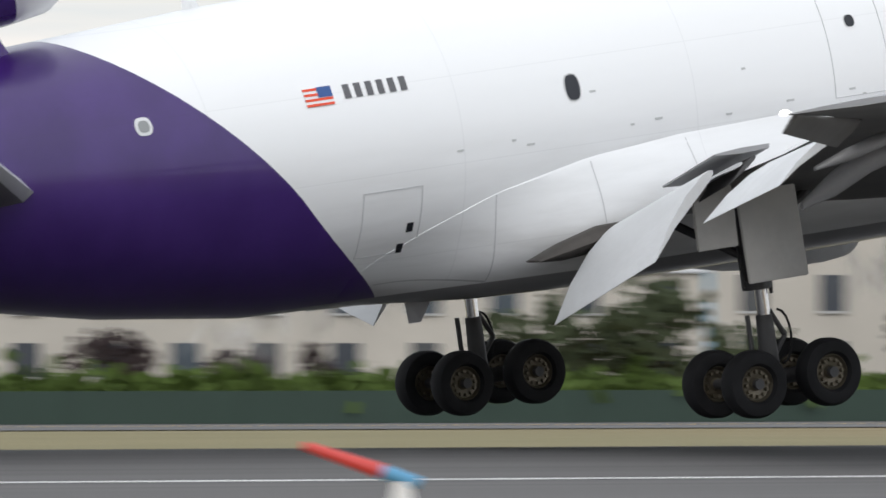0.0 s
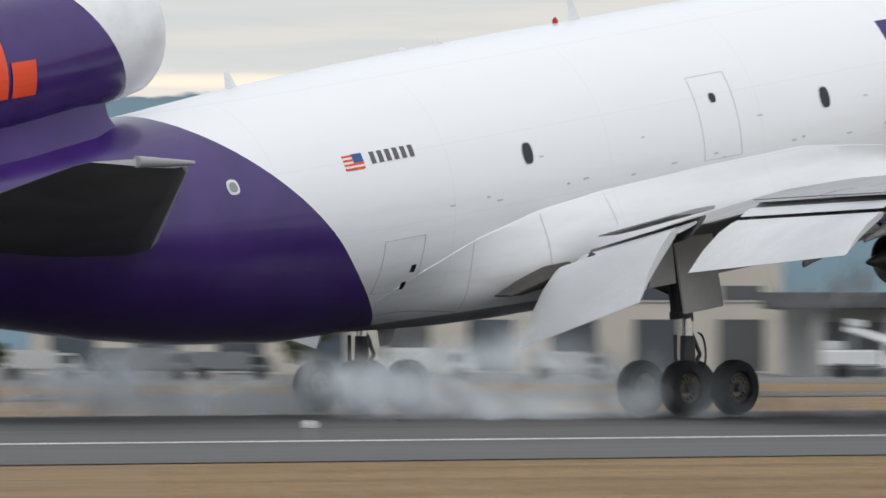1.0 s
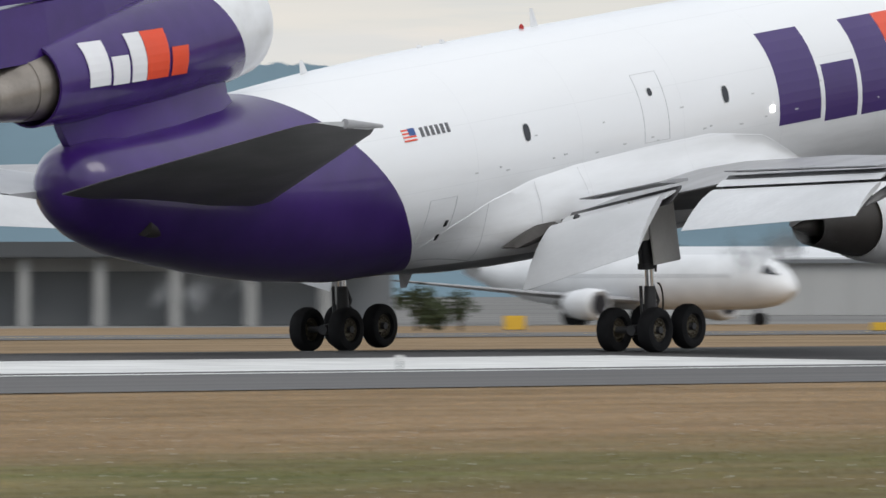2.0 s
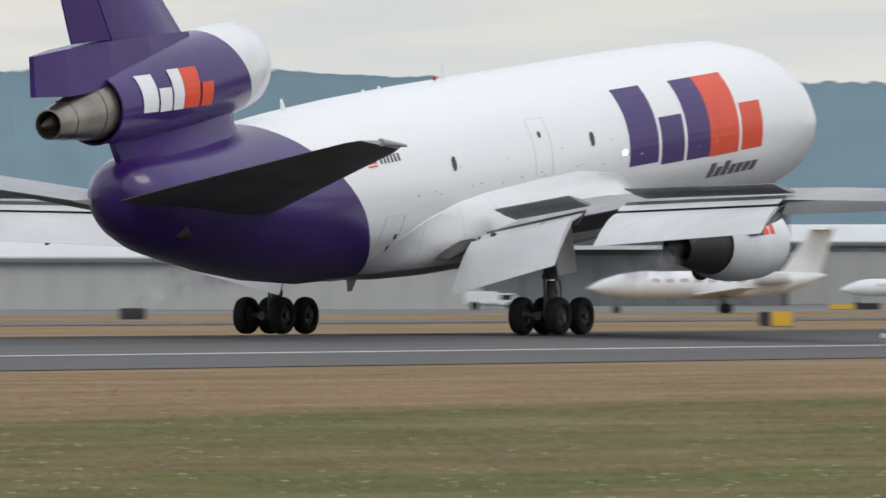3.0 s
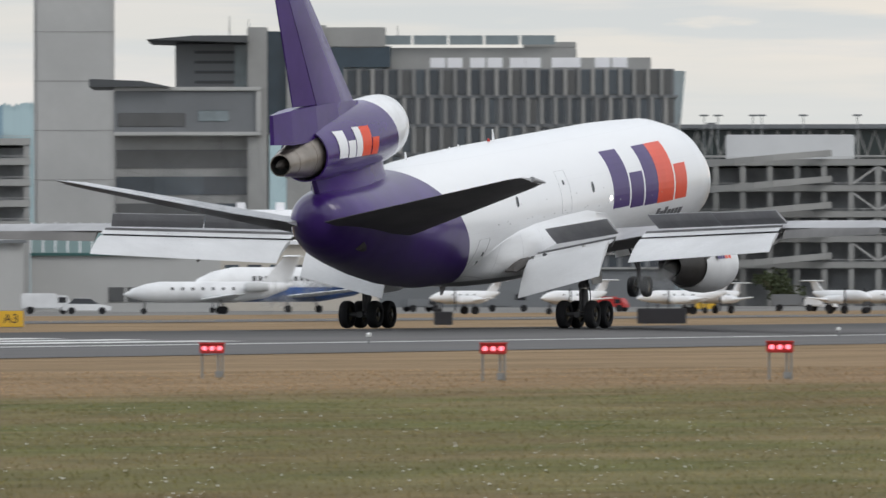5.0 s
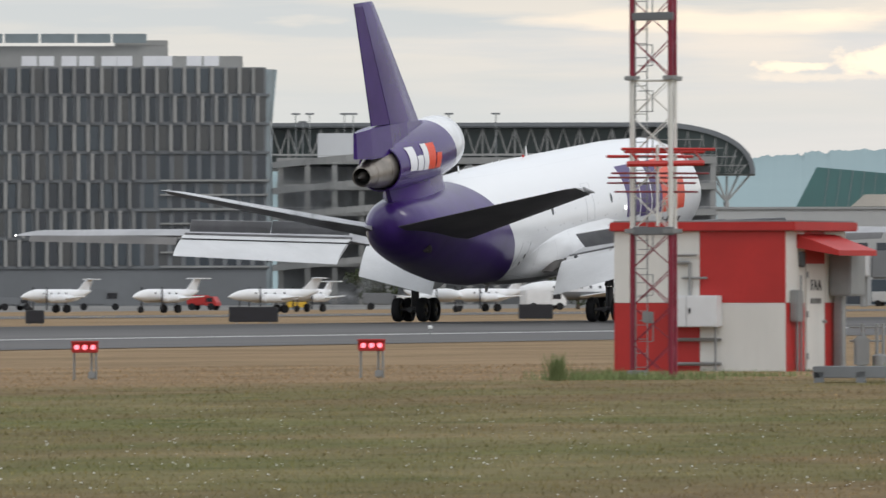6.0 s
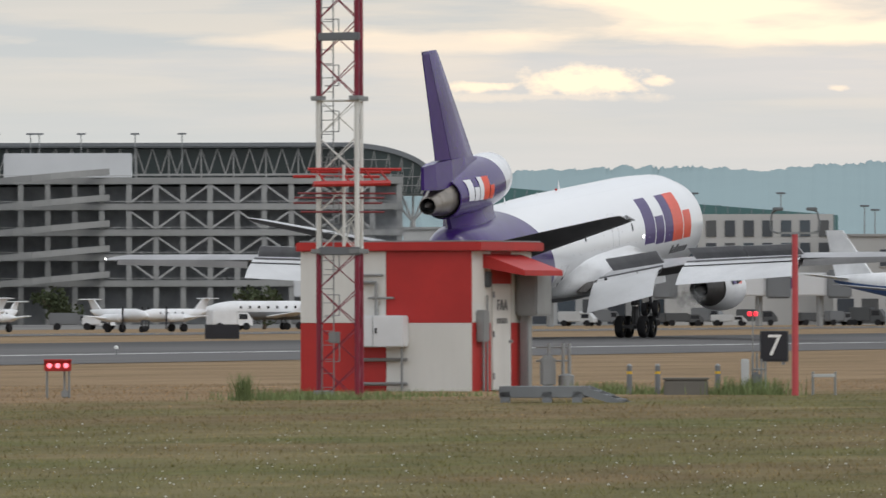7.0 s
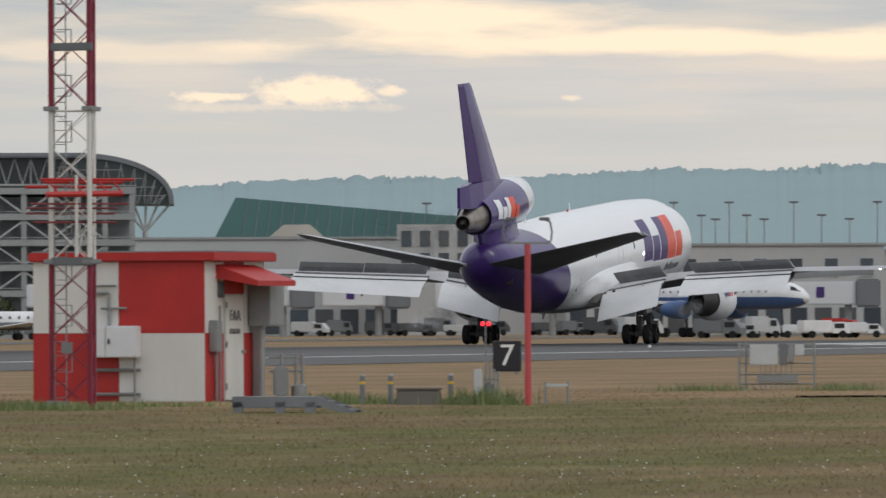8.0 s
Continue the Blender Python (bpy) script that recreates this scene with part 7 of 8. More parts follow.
    part("post", Geo().tube((0.2, 0, 0), (0.2, 0, 1.9), 0.05, n=8), M["sign_white"], t)
    g = Geo()
    g.loft([[(x + r * math.cos(k * math.pi / 7), r * math.sin(k * math.pi / 7), z) for k in range(14)] for x, z, r in ((0.34, 1.12, 0.30), (0.10, 1.18, 0.30), (-0.20, 0.90, 0.24), (-0.75, 0.10, 0.17), (-1.10, -0.10 + 0.2, 0.12))])
    part("sock", g, M["sock"], t, "faded orange cloth", True)
    # striped tube lying slanted on a low stand
    t = thing("marker_tube", "red and blue striped tube slanting over a white stand", "marker", out_there(29.2, 122, -0.18))
    part("tube", Geo().tube((-0.85, 0, 0.80), (0.10, 0, 0.48), 0.06, 0.10, 12), M["sock_red"], t, "red half of the tube", True)
    part("tube_end", Geo().tube((0.10, 0, 0.48), (0.55, 0, 0.33), 0.10, 0.09, 12), M["sky_blue"], t, "blue half of the tube", True)
    part("stand", Geo().tube((0.35, 0, 0), (0.35, 0, 0.36), 0.16, 0.10, 10), M["sign_white"], t)


# ---------------------------------------------------------------- the checkered hut, mast and gear in the grass
def hut():
    t = thing("equipment_hut", "red and white checkered equipment hut with a flat red roof", "hut", out_there(73.345, 188.5, 0.02, -22))
    W, Dp, H, S = 3.53, 3.05, 2.74, 1.38     # origin at the corner nearest the viewer; front runs to -x
    part("core", Geo().box(-W + 0.04, -0.04, 0.04, Dp - 0.04, 0.05, H), M["shed_white"], t)
    part("plinth", Geo().box(-W + 0.05, -0.05, 0.06, Dp - 0.05, -0.1, 0.07), M["concrete"], t)
    for i in range(2):
        for j in range(2):
            part("front_panel", Geo().box(-W + i * W / 2 + 0.004, -W + (i + 1) * W / 2 - 0.004, 0.0, 0.05, (0.06, S)[j], (S, H)[j] - 0.004, bevel=0.006), M["shed_white" if (i + j) % 2 else "rust_red"], t)
    for y0, y1, j, c in ((0.0, 0.95, 0, "rust_red"), (0.0, 0.95, 1, "shed_white"), (2.0, Dp, 0, "rust_red"), (2.0, Dp, 1, "shed_white"), (0.95, 2.0, 1, "rust_red")):
        z0 = 2.12 if (y0, j) == (0.95, 1) else (0.06, S)[j]
        part("side_panel", Geo().box(-0.05, 0.0, y0 + 0.004, y1 - 0.004, z0, (S, H)[j] - 0.004, bevel=0.006), M[c], t)
    g = Geo()
    g.box(-W - 0.06, 0.22, -0.10, Dp + 0.1, H, H + 0.17, bevel=0.02)
    part("roof", g, M["rust_red"], t, "flat red roof")
    part("roof_sheet", Geo().box(-W, 0.18, -0.05, Dp + 0.05, H + 0.168, H + 0.20, bevel=0.01), M["galv"], t)
    g = Geo()
    g.loft([[(0.0, y, 2.42), (0.86, y, 2.27), (0.86, y, 2.37), (0.0, y, 2.68)] for y in (0.55, 2.5)])
    part("canopy", g, M["rust_red"], t, "red canopy over the door")
    door = part("door", Geo().box(-0.03, 0.022, 1.0, 1.92, 0.10, 2.08, bevel=0.008), M["shed_white"], t, "white steel door")
    part("lettering", text_mesh("FAA", 0.30, 0.004, M["black"]), None, door, "", False, pose(0.03, 1.46, 1.70, 90, 0, 90))
    for k in range(5):
        part("lettering_bar", Geo().box(0.022, 0.028, 1.20 + k * 0.11, 1.27 + k * 0.11, 1.36, 1.46), M["black"], door)
    part("door_handle", Geo().tube((0.02, 1.82, 1.02), (0.10, 1.82, 1.02), 0.03, n=8), M["galv"], door)
    for z in (0.3, 1.1, 1.85):
        part("hinge", Geo().box(0.02, 0.045, 1.0, 1.04, z, z + 0.12), M["galv"], door)
    part("lamp", Geo().box(0.0, 0.10, 0.62, 0.78, 2.05, 2.35, bevel=0.02), M["charcoal"], t, "dark wall lamp")
    part("air_conditioner", Geo().box(0.02, 0.46, 2.15, 2.95, 1.50, 2.36, bevel=0.03), M["galv"], t, "grey wall air conditioner")
    part("conditioner_duct", Geo().box(0.05, 0.22, 2.3, 2.52, 0.05, 1.50, bevel=0.02), M["galv"], t)
    part("switch_box", Geo().box(0.0, 0.16, 0.18, 0.5, 1.02, 1.62, bevel=0.02), M["galv"], t)
    g = Geo()
    g.tube((0.06, 0.42, -0.05), (0.06, 0.42, 1.1), 0.03, n=6)
    g.tube((0.06, 0.62, -0.05), (0.06, 0.62, 1.9), 0.022, n=6)
    part("conduit", g, M["galv"], t)
    # box and pipes on the front
    cab = part("wall_cabinet", Geo().box(-2.28, -1.30, -0.30, 0.0, 0.92, 1.52, bevel=0.02), M["cabinet_white"], t, "pale grey wall cabinet")
    part("cabinet_seam", Geo().box(-1.92, -1.91, -0.306, -0.295, 0.93, 1.51), M["galv"], cab)
    part("cabinet_latch", Geo().box(-1.86, -1.83, -0.325, -0.298, 1.18, 1.28), M["black"], cab)
    for z in (0.22, 0.68):
        part("pipe", Geo().tube((-2.35, -0.08, z), (-1.30, -0.08, z), 0.035, n=6), M["galv"], t)
    for a, b in (((-1.40, -0.1, 0.0), (-1.40, -0.1, 0.92)), ((-2.30, -0.06, 2.28), (-1.80, -0.06, 2.28)), ((-2.1, -0.06, 1.85), (-1.58, -0.06, 1.85))):
        part("pipe", Geo().tube(a, b, 0.025, n=6), M["galv"], t)
    g = Geo()
    g.tube((-2.28, -0.06, 2.14), (-1.94, -0.06, 2.14), 0.035, n=6)
    g.tube((-1.94, -0.06, 2.14), (-1.94, -0.06, 1.52), 0.035, n=6)
    part("bent_pipe", g, M["galv"], t, "grey bent pipe")
    # landing and steps at the door side
    st = thing("steel_steps", "low grey steel landing with steps down to the grass", "steps", out_there(73.86, 166.0, 0.08, -6))
    part("landing", Geo().box(-1.00, 0.42, -0.5, 0.6, 0.10, 0.29, bevel=0.01), M["dull_steel"], st)
    for s in (-0.48, 0.55):
        g = Geo()
        g.loft([[(0.40, y, 0.30), (0.40, y, 0.15), (1.06, y, -0.05), (1.12, y, 0.02)] for y in (s - 0.03, s + 0.03)])
        part("stringer", g, M["dull_steel"], st)
    for k in range(3):
        part("tread", Geo().box(0.44 + k * 0.21, 0.62 + k * 0.21, -0.45, 0.52, 0.19 - k * 0.07, 0.22 - k * 0.07), M["dull_steel"], st)
    for x in (-0.9, -0.2, 0.3):
        part("leg", Geo().box(x - 0.08, x + 0.08, -0.5, -0.4, -0.08, 0.20), M["dull_steel"], st)
    # valve stand behind
    v = thing("valve_stand", "grey pipe and valve stand behind the hut", "pipes", out_there(73.80, 189.5, 0.05))
    g = Geo()
    for x in (-0.05, 0.22, 0.34):
        g.tube((x, 0, 0), (x, 0, 0.95), 0.035, n=8)
    g.tube((-0.3, 0, 0.88), (0.36, 0, 0.88), 0.02, n=6)
    g.tube((-0.3, 0, 0.62), (0.36, 0, 0.62), 0.02, n=6)
    part("frame", g, M["galv"], v)
    part("valve", Geo().spin([(0.10, 0.05), (0.14, 0.15), (0.34, 0.15), (0.38, 0.05)], "z", (0.28, 0, 0), 12), M["galv"], v, "", True)
    part("tank", Geo().box(-0.22, 0.08, -0.12, 0.12, 0.12, 0.72, bevel=0.05), M["galv"], v)


def mast():
    t = thing("lattice_mast", "red and white triangular lattice mast with a red antenna array", "mast", out_there(72.618, 173.5, 0.05, -35))
    R, H = 0.47, 13.0
    legs = [Vector((R * math.cos(a), R * math.sin(a), 0)) for a in (radians(-150), radians(-30), radians(90))]
    bands = ((0.0, 2.62, "mast_red"), (2.62, 5.28, "shed_white"), (5.28, 9.4, "mast_red"), (9.4, 13.0, "shed_white"))
    for z0, z1, c in bands:
        for L in legs:
            part("leg", Geo().tube(L + Vector((0, 0, z0)), L + Vector((0, 0, z1)), 0.045, n=8), M[c], t)
        n = max(1, round((z1 - z0) / 0.66))
        dz = (z1 - z0) / n
        for k in range(3):
            a, b = legs[k], legs[(k + 1) % 3]
            up_z = Vector((0, 0, dz))
            pair = [Geo().tube(p, w + up_z, 0.010, n=5).mesh("brace", M[c]) for p, w in ((a, b), (b, a))]
            for i in range(n):
                for me in pair if i % 2 == 0 or k == 2 else pair[:1]:
                    shared("brace", me, t, pose(0, 0, z0 + i * dz))
            part("ring_bar", Geo().tube(a + Vector((0, 0, z1 - 0.04)), b + Vector((0, 0, z1 - 0.04)), 0.018, n=5), M[c], t)
    for z in (2.62, 5.28, 9.4):
        for L in legs:
            part("flange", Geo().box(L.x - 0.10, L.x + 0.10, L.y - 0.10, L.y + 0.10, z - 0.04, z + 0.04, bevel=0.01), M["galv"], t)
    for z in (2.62, 6.35):
        part("clamp_bar", Geo().box(-0.36, 0.50, -0.32, -0.24, z - 0.07, z + 0.07, bevel=0.015), M["slate"], t)
    g = Geo()
    for x in (-0.47, -0.22):
        g.tube((x, -0.05, 0.1), (x, -0.05, H), 0.013, n=5)
    for k in range(52):
        g.tube((-0.47, -0.05, 0.25 + k * 0.245), (-0.22, -0.05, 0.25 + k * 0.245), 0.010, n=4)
    part("ladder", g, M["galv"], t)
    g = Geo()
    g.tube((-0.38, -0.08, 0), (-0.08, -0.08, 0), 0.011, n=4)
    g.tube((-0.08, -0.08, 0), (-0.08, -0.08, 0.36), 0.011, n=4)
    g.tube((-0.08, -0.08, 0.36), (-0.38, -0.08, 0.36), 0.011, n=4)
    hoop = g.mesh("step_hoop", M["galv"])
    for k in range(15):
        shared("step_hoop", hoop, t, pose(0, 0, 0.7 + k * 0.80))
    g = Geo()
    g.tube((0.34, -0.1, 0.1), (0.36, -0.1, H), 0.022, n=6)
    g.tube((0.30, -0.14, 0.3), (0.30, -0.1, H), 0.014, n=6)
    part("cable", g, M["violet_cable"], t, "dark cables up the mast")
    part("control_box", Geo().box(-0.08, 0.10, -0.42, -0.30, 1.02, 1.22, bevel=0.015), M["galv"], t)
    part("base_box", Geo().box(-0.42, -0.12, -0.40, -0.20, 0.10, 0.20, bevel=0.015), M["galv"], t)
    part("footing", Geo().box(-0.7, 0.7, -0.6, 0.8, -0.2, 0.04, bevel=0.02), M["concrete"], t)
    a = part("antenna_mount", Geo().tube((-0.14, -0.34, 2.7), (-0.14, -0.34, 4.12), 0.030, n=8), M["shed_white"], t, "white antenna mount", False, pose(0, 0, 0, 0, 0, 53))
    part("boom", Geo().tube((-0.72, -0.42, 3.78), (0.68, -0.42, 3.80), 0.05, n=8), M["rust_red"], a, "thick red boom")
    for k, (x0, x1, z, y) in enumerate(((-0.78, 0.92, 4.04, -0.3), (-0.60, 0.86, 4.0, 0.1), (-0.86, 0.72, 3.92, 0.3), (-0.98, 0.80, 3.62, -0.35), (-0.9, 0.74, 3.55, 0.1), (-0.82, 0.80, 3.46, 0.4), (-0.88, 0.64, 3.30, -0.2))):
        part("antenna_rod", Geo().tube((x0, y, z), (x1, y, z), 0.018 if k > 2 else 0.028, n=6), M["rust_red" if k < 3 else "rod_dark"], a)
    for x in (-0.55, -0.1, 0.35, 0.62):
        part("antenna_stay", Geo().tube((x - 0.1, -0.3, 4.04), (x + 0.06, -0.42, 3.80), 0.018, n=5), M["rust_red"], a)
    g = Geo()
    for s in (-0.1, 0.12):
        g.tube((s, -0.3, 2.75), (0.0, -0.3, 3.15), 0.016, n=5)
    part("antenna_bracket", g, M["shed_white"], a)


def field_gear():
    D = 181
    for az in (74.248, 74.410, 74.755):
        t = thing("bollard", "grey steel bollard with a yellow band", "bollard", out_there(az, D, 0.0), "bollards by the hut")
        part("post", Geo().tube((0, 0, -0.05), (0, 0, 0.62), 0.048, n=10), M["dull_steel"], t)
        part("band", Geo().tube((0, 0, 0.47), (0, 0, 0.52), 0.050, n=10), M["yellow"], t, "yellow band")
        part("cap", Geo().spin([(0.62, 0.048), (0.65, 0.03), (0.66, 0.0)], "z", (0, 0, 0), 10), M["galv"], t, "", True)
    t = thing("utility_box", "squat grey-brown utility box in the grass", "box", out_there(74.572, D - 1, 0.0))
    part("case", Geo().box(-0.40, 0.40, -0.25, 0.25, 0, 0.37, bevel=0.02), M["box_brown"], t)
    part("lid", Geo().box(-0.42, 0.42, -0.27, 0.27, 0.37, 0.41, bevel=0.01), M["box_brown"], t)
    t = thing("meter_post", "pale meter cabinet and pipes on a post", "box", out_there(74.93, D, 0.0))
    part("cabinet", Geo().box(-0.13, 0.02, -0.08, 0.08, 0.22, 0.74, bevel=0.015), M["box_grey"], t)
    g = Geo()
    for x, h in ((0.08, 0.80), (0.16, 0.86), (0.24, 0.74), (0.31, 0.70)):
        g.tube((x, 0, -0.05), (x, 0, h), 0.022, n=6)
    g.tube((0.05, 0, 0.55), (0.33, 0, 0.55), 0.02, n=6)
    part("pipe", g, M["galv"], t)
    part("pump", Geo().box(0.06, 0.22, -0.1, 0.1, 0.20, 0.50, bevel=0.04), M["slate"], t)
    t = thing("obstruction_lamp", "twin red obstruction lamps on a thin post", "lamp", out_there(74.957, D, 0.0))
    part("post", Geo().tube((0, 0, 0), (0, 0, 1.52), 0.014, n=6), M["galv"], t)
    for x in (-0.055, 0.055):
        part("lens", Geo().spin([(1.52, 0.025), (1.53, 0.036), (1.59, 0.036), (1.61, 0.0)], "z", (x, 0, 0), 10), M["red_lamp"], t, "glowing red lens", True)
    t = thing("lamp_pole", "red painted pole with two small floodlights on curved arms", "light pole", out_there(75.200, 178, 0.0))
    part("pole", Geo().tube((0, 0, -0.05), (0, 0, 2.98), 0.062, 0.055, 12), M["pole_red"], t, "red painted pole")
    part("base_plate", Geo().box(-0.13, 0.13, -0.13, 0.13, -0.02, 0.04, bevel=0.01), M["galv"], t)
    part("cross_arm", Geo().box(-0.30, 0.42, -0.03, 0.03, 2.98, 3.02), M["galv"], t)
    for s in (-1, 1):
        g = Geo()
        pts = [(s * 0.30, 0, 3.0), (s * 0.42, 0, 3.04), (s * 0.44, 0, 3.20), (s * 0.40, 0, 3.38), (s * 0.30, 0, 3.42)]
        for a, b in zip(pts, pts[1:]):
            g.tube(a, b, 0.018, n=6)
        part("arm", g, M["slate"], t, "", True)
        part("floodlight", Geo().box(s * 0.30 - 0.10, s * 0.30 + 0.10, -0.07, 0.07, 3.40, 3.46, pose(0, 0, 0, 0, 0, 0), bevel=0.015), M["slate"], t)
    t = thing("pipe_frame", "low grey pipe frame standing in the grass", "frame", out_there(75.365, 179, 0.0))
    for x in (-0.20, 0.20):
        part("leg", Geo().tube((x, 0, 0), (x, 0, 0.52), 0.022, n=8), M["galv"], t)
    part("top_bar", Geo().box(-0.20, 0.20, -0.05, 0.05, 0.42, 0.48, bevel=0.01), M["box_grey"], t)
    t = thing("equipment_rack", "galvanised rack carrying grey electrical boxes", "equipment", out_there(76.63, 213, -0.02))
    for x in (-0.80, -0.66, 0.80):
        part("post", Geo().tube((x, 0, 0), (x, 0, 1.14), 0.025, n=8), M["galv"], t)
    for z in (0.26, 0.46, 0.70, 1.10):
        part("rail", Geo().tube((-0.80, 0, z), (0.80, 0, z), 0.016, n=6), M["galv"], t)
    part("control_cabinet", Geo().box(-0.58, 0.02, -0.14, 0.06, 0.66, 1.10, bevel=0.015), M["box_grey"], t, "pale grey control cabinet")
    part("isolator", Geo().box(0.06, 0.22, -0.14, 0.06, 0.66, 1.12, bevel=0.015), M["slate"], t)
    part("meter", Geo().box(0.24, 0.36, -0.14, 0.06, 0.72, 1.08, bevel=0.015), M["galv"], t)
    part("small_box", Geo().box(0.38, 0.58, -0.12, 0.06, 0.86, 1.10, bevel=0.015), M["box_grey"], t)
    part("cable_tray", Geo().box(-0.42, 0.45, -0.12, -0.02, 0.30, 0.44, bevel=0.01), M["galv"], t)
    g = Geo()
    for k in range(7):
        g.tube((-0.35 + k * 0.11, -0.08, 0.0), (-0.35 + k * 0.11, -0.08, 0.68), 0.012, n=5)
    part("conduit", g, M["galv"], t)
    whole("concrete_pad", Geo().box(-1.6, 1.6, -2.5, 2.5, 0, 0.05, bevel=0.01), M["concrete"], "worn concrete pad in the grass", "pad", at=out_there(77.2, 196, 0.05))


def plants():
    rnd = random.Random(9)

    def blades(n, spread, h0, h1, w):
        g = Geo()
        for _ in range(n):
            x, y = rnd.gauss(0, spread), rnd.gauss(0, spread)
            a, h = rnd.uniform(0, 6.3), rnd.uniform(h0, h1)
            lx, ly = math.cos(a) * h * rnd.uniform(0.1, 0.55), math.sin(a) * h * rnd.uniform(0.1, 0.55)
            dx, dy = -math.sin(a) * w, math.cos(a) * w
            g.add([(x - dx, y - dy, 0), (x + dx, y + dy, 0), (x + lx * 0.5 + dx * 0.7, y + ly * 0.5 + dy * 0.7, h * 0.6), (x + lx * 0.5 - dx * 0.7, y + ly * 0.5 - dy * 0.7, h * 0.6), (x + lx, y + ly, h)], [(0, 1, 2, 3), (3, 2, 4)])
        return g
    t = thing("bush", "feathery pale green bush in the grass", "bush", out_there(72.03, 170, 0.03))
    part("crown", blades(300, 0.07, 0.26, 0.60, 0.007), M["weed_tall"], t)
    part("stem", Geo().tube((0, 0, 0), (0, 0, 0.3), 0.02, n=6), M["bark"], t)
    for k, (az, d, n, sp, h) in enumerate(((72.25, 171.5, 420, 0.55, 0.24), (72.55, 172, 420, 0.7, 0.20), (72.95, 178, 420, 0.9, 0.18), (74.15, 182, 300, 0.4, 0.28), (74.40, 181.5, 320, 0.4, 0.20), (74.74, 181, 300, 0.35, 0.20), (74.95, 179.5, 360, 0.35, 0.36), (76.2, 212, 240, 0.5, 0.22), (77.0, 212, 240, 0.5, 0.24))):
        ob = whole("weeds", blades(n * 2, sp, h * 0.35, h * 1.3, 0.011), M["weed_tall"], "tall green weeds round the equipment", "weeds", "stuff", at=out_there(az, d, 0.02))
    # upright blades over the mown grass, and clover
    dice = np.random.default_rng(21)
    n = 430000
    az, d = np.radians(dice.uniform(43, 80, n)), 60 * np.exp(dice.uniform(0, 1.28, n))
    x, y = d * np.sin(az), d * np.cos(az)
    keep = (y > 11) & (y < 114)
    x, y, d = x[keep], y[keep], d[keep]
    n = len(x)
    z = np.interp(y, (-400, 57, 116, 139), (0.10, 0.10, -0.28, -0.28)) - 0.004
    turn, tall, half = dice.uniform(0, 6.3, n), dice.uniform(0.012, 0.050, n) * np.where(dice.random(n) < 0.05, 1.9, 1.0), dice.uniform(0.0022, 0.0055, n) * d / 100
    lx, ly = dice.normal(0, 0.028, n), dice.normal(0, 0.028, n)
    dx, dy = np.cos(turn) * half, np.sin(turn) * half
    v = np.stack([np.stack(c, 1) for c in ((x - dx, y - dy, z), (x + dx, y + dy, z), (x + lx, y + ly, z + tall))], 1).reshape(-1, 3)
    me = bpy.data.meshes.new("grass")
    me.from_pydata(v.tolist(), [], np.arange(3 * n).reshape(-1, 3).tolist())
    me.materials.append(M["blades"])
    tagged(new("grass", me), "short mown grass, green with dry straw-coloured patches", "grass", "", "stuff")
    g = Geo()
    for _ in range(3400):
        az, d = rnd.uniform(52, 79), 62 * math.exp(rnd.uniform(0, 0.75))
        x, y = d * math.sin(radians(az)), d * math.cos(radians(az))
        z, r = lie(y) + rnd.uniform(0.03, 0.07), rnd.choice((0.004, 0.005, 0.006, 0.007, 0.008, 0.012))
        g.add([(x + r, y, z), (x, y + r, z), (x - r, y, z), (x, y - r, z), (x, y, z + r), (x, y, z - r * 0.6)], [(0, 1, 4), (1, 2, 4), (2, 3, 4), (3, 0, 4), (1, 0, 5), (2, 1, 5), (3, 2, 5), (0, 3, 5)])
    me = bpy.data.meshes.new("clover")
    me.from_pydata(g.v, [], g.f)
    me.materials.append(M["petal"])
    tagged(new("clover", me), "scattered white clover heads", "flowers", "", "stuff")


early_side()
hedge_row()
early_trees()
mid_hangars()
g_levels = (0.0072, 0.0093, 0.0114, 0.0135, 0.0155)
GARAGE, _, _ = car_park("grey multi-deck car park with cars on its roof", 64.54, 66.66, 1290, g_levels, 30, bays=6)
part("lift_house", Geo().box(-1.1, 10.6, 4, 16, up(0.0155, 1290), up(0.0196, 1290), bevel=0.15), M["slate"], GARAGE, "dark rooftop lift house")
part("lift_house_wall", Geo().box(1.6, 7.8, 3.8, 4.0, up(0.0157, 1290), up(0.0192, 1290)), M["concrete"], GARAGE)
part("roof_rail", Geo().box(1.0, 8.6, 5, 5.2, up(0.0198, 1290), up(0.0201, 1290)), M["galv"], GARAGE)
headquarters()
terminal_side()
TAXI_JET = apron_things()
runway_signs()
hut()
mast()
field_gear()
plants()


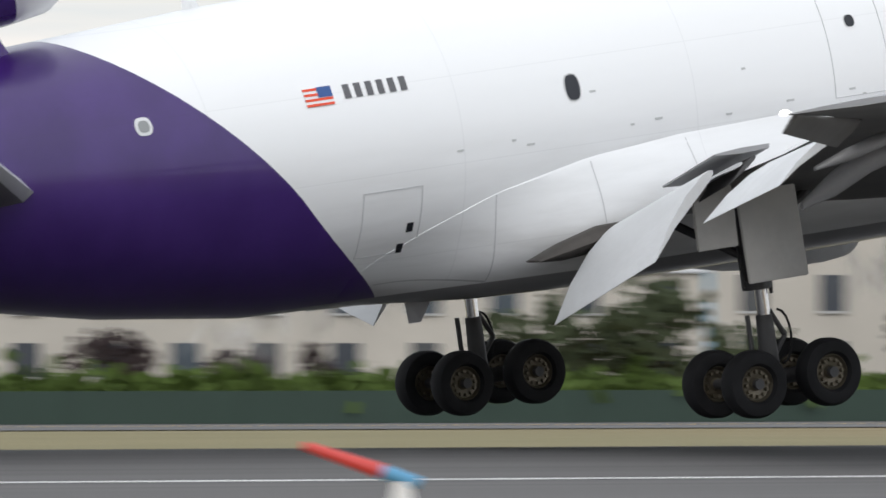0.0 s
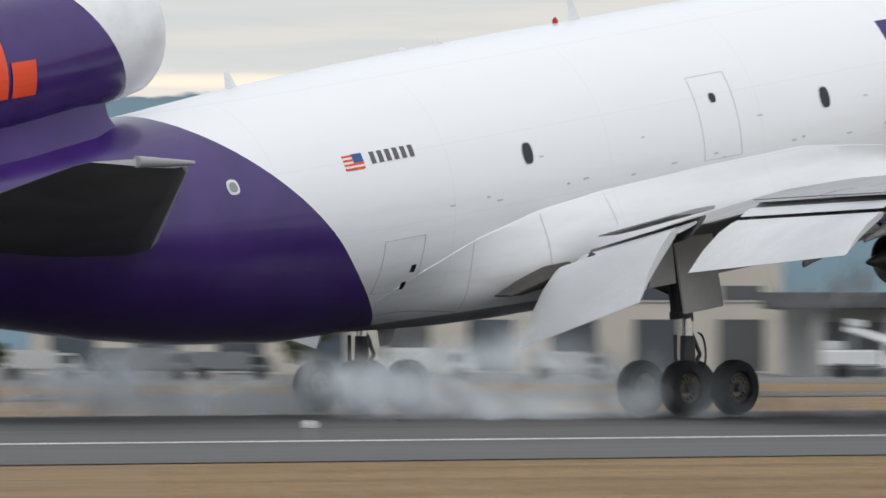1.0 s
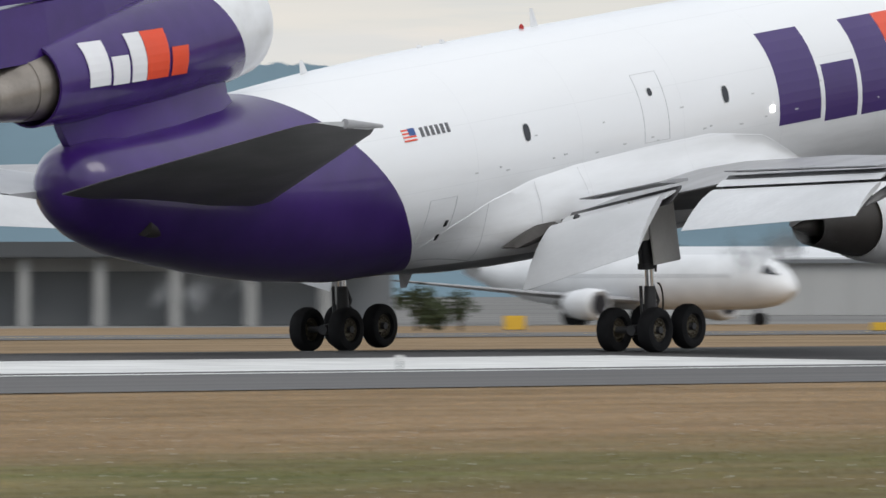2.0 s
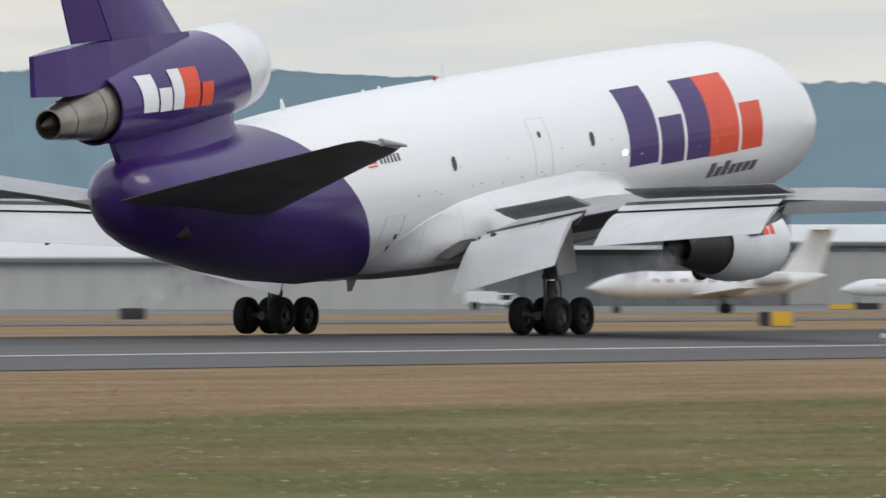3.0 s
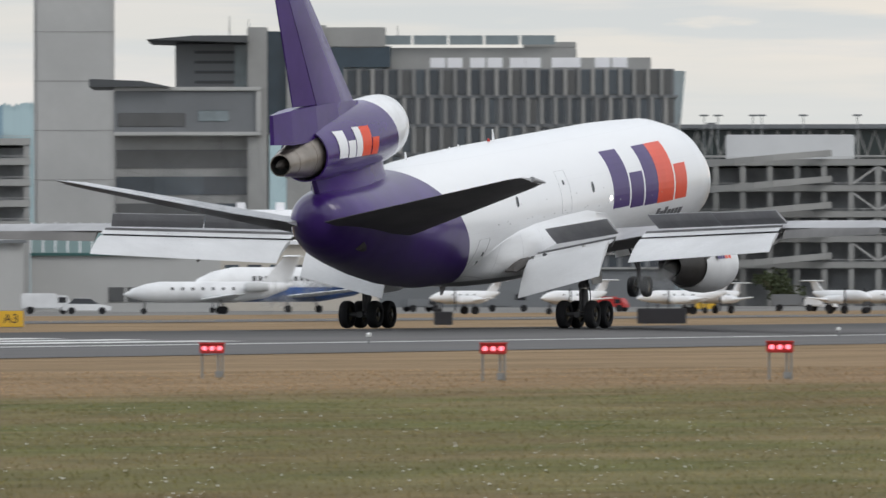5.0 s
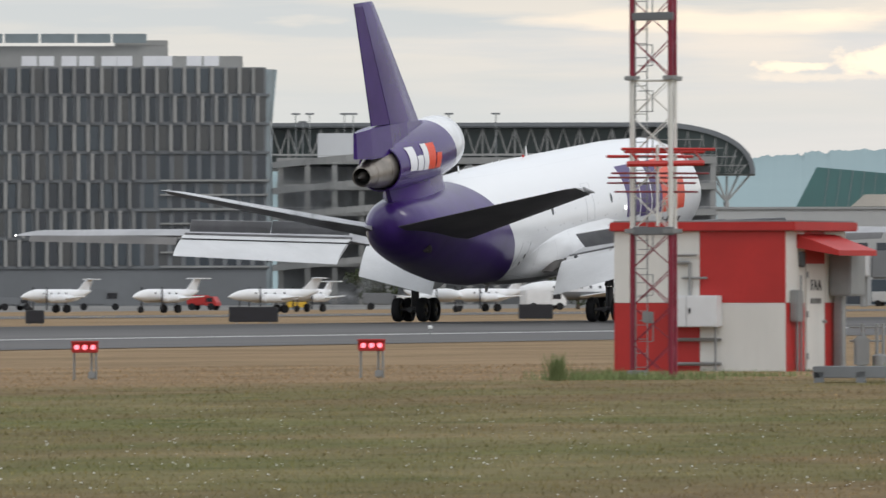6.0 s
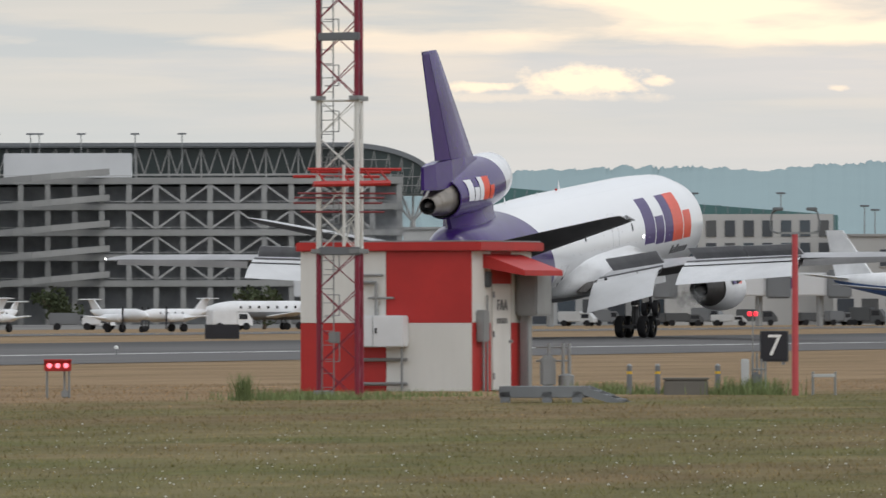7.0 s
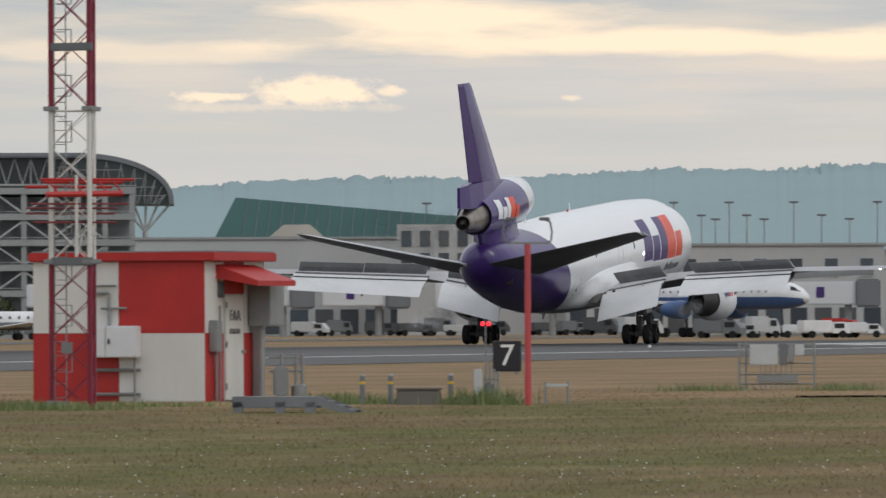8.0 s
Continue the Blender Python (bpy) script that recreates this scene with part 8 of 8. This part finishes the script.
# ---------------------------------------------------------------- motion
def motions():
    s_at = lambda t: 96.0 + 67.15 * t - 0.169 * t * t
    BODY = [  # seconds, height over the settled stance, nose-up degrees
        (0.0, 1.13, 8.13), (0.25, 0.91, 8.19), (0.5, 0.70, 8.24), (0.8, 0.49, 8.34), (1.0, 0.37, 8.36), (1.2, 0.29, 8.25), (1.6, 0.33, 7.75), (2.0, 0.44, 7.05),
        (2.3, 0.47, 6.55), (2.5, 0.44, 6.16), (2.6, 0.38, 5.99), (2.8, 0.19, 5.72), (3.0, 0.02, 5.54), (3.2, -0.06, 5.29), (3.5, -0.04, 4.90), (3.7, 0.0, 4.76), (4.1, 0.0, 4.61), (4.7, 0.0, 4.50),
        (5.3, 0.0, 4.41), (6.0, 0.0, 4.24), (6.5, 0.01, 4.06), (7.0, 0.02, 3.90), (7.5, 0.01, 3.60), (8.0, 0.01, 3.48)]
    crab = lambda t: float(np.interp(t, (0.0, 0.5, 0.8, 1.0), (0.45, 0.20, -0.10, -0.26)))
    walk(AIRLINER, [(t, pose(s_at(t), 162.25, z, 0, -p, crab(t))) for t, z, p in BODY])
    # the wings bend up while they carry the weight
    lift = lambda t: float(np.interp(t, (0.0, 0.5, 1.0, 2.3, 3.2), (2.1, 1.4, 0.7, 0.3, 0.0)))
    bent = lambda t, s: pose(0, s * 2.4, 3.3, s * lift(t), 0, 0) @ pose(0, -s * 2.4, -3.3)
    for ob, s in BENDING:
        walk(ob, [(t, bent(t, s)) for t, z, p in BODY])
    # the bogies hang until they touch, then level out and ride up into the struts
    flat = {0.0: 0.0, 0.25: 0.0, 0.5: 0.0, 0.8: 0.1, 1.0: 0.95, 1.2: 1.15, 1.6: 0.9, 2.0: 0.5, 2.3: 0.45, 2.5: 0.75}
    for ob, s in BOGIES:
        rows = []
        for t, z, p in BODY:
            k = flat.get(t, 1.0)
            rows.append((t, pose(float(np.interp(t, (0.0, 0.5), (0.10, -0.03))) if t < 0.6 else 0.0, s * 5.33, 0.635 - min(max(z, -0.05), 0.44), 0, p * k, 0)))
        walk(ob, rows)
    for ob, h, s in SPOILERS:
        walk(ob, [(t, bent(t, s) @ h @ pose(0, 0, 0, 0, a, 0)) for t, a in ((0.0, 0), (1.2, 0), (2.3, 7), (2.6, 12), (3.0, 24), (3.5, 38), (4.2, 44), (8.0, 45))])
    for ob, x, y, r, turn in PUFFS:
        t0 = (x - 97.0) / 67.0
        drift, rise = 3.0 + 4.0 * r, 0.12 + 3.6 * r ** 4
        m = lambda dx, z, k: pose(x + dx, y + 0.6 * (r - 0.5), z, 0, 0, turn * 0.1 + k)
        walk(ob, [(0.0, m(0, -4.0, 0)), (t0 - 0.15, m(0, -4.0, 0)), (t0 + 0.0, m(-0.6, 0.12, 3)), (t0 + 0.30, m(drift * 0.5, 0.15 + 0.6 * rise, 10)), (t0 + 0.75, m(drift, 0.25 + 1.5 * rise, 22)), (8.0, m(drift + 9, 2.0 + 2.6 * rise, 60))])

    # the regional jet rolls slowly along its taxi lane
    walk(TAXI_JET, [(t, out_there(68.375 - 0.267 * (t - 4.1), 950 + 2.0 * t, -0.3, 38)) for t in (0.0, 2.0, 4.0, 6.0, 8.0)])


motions()
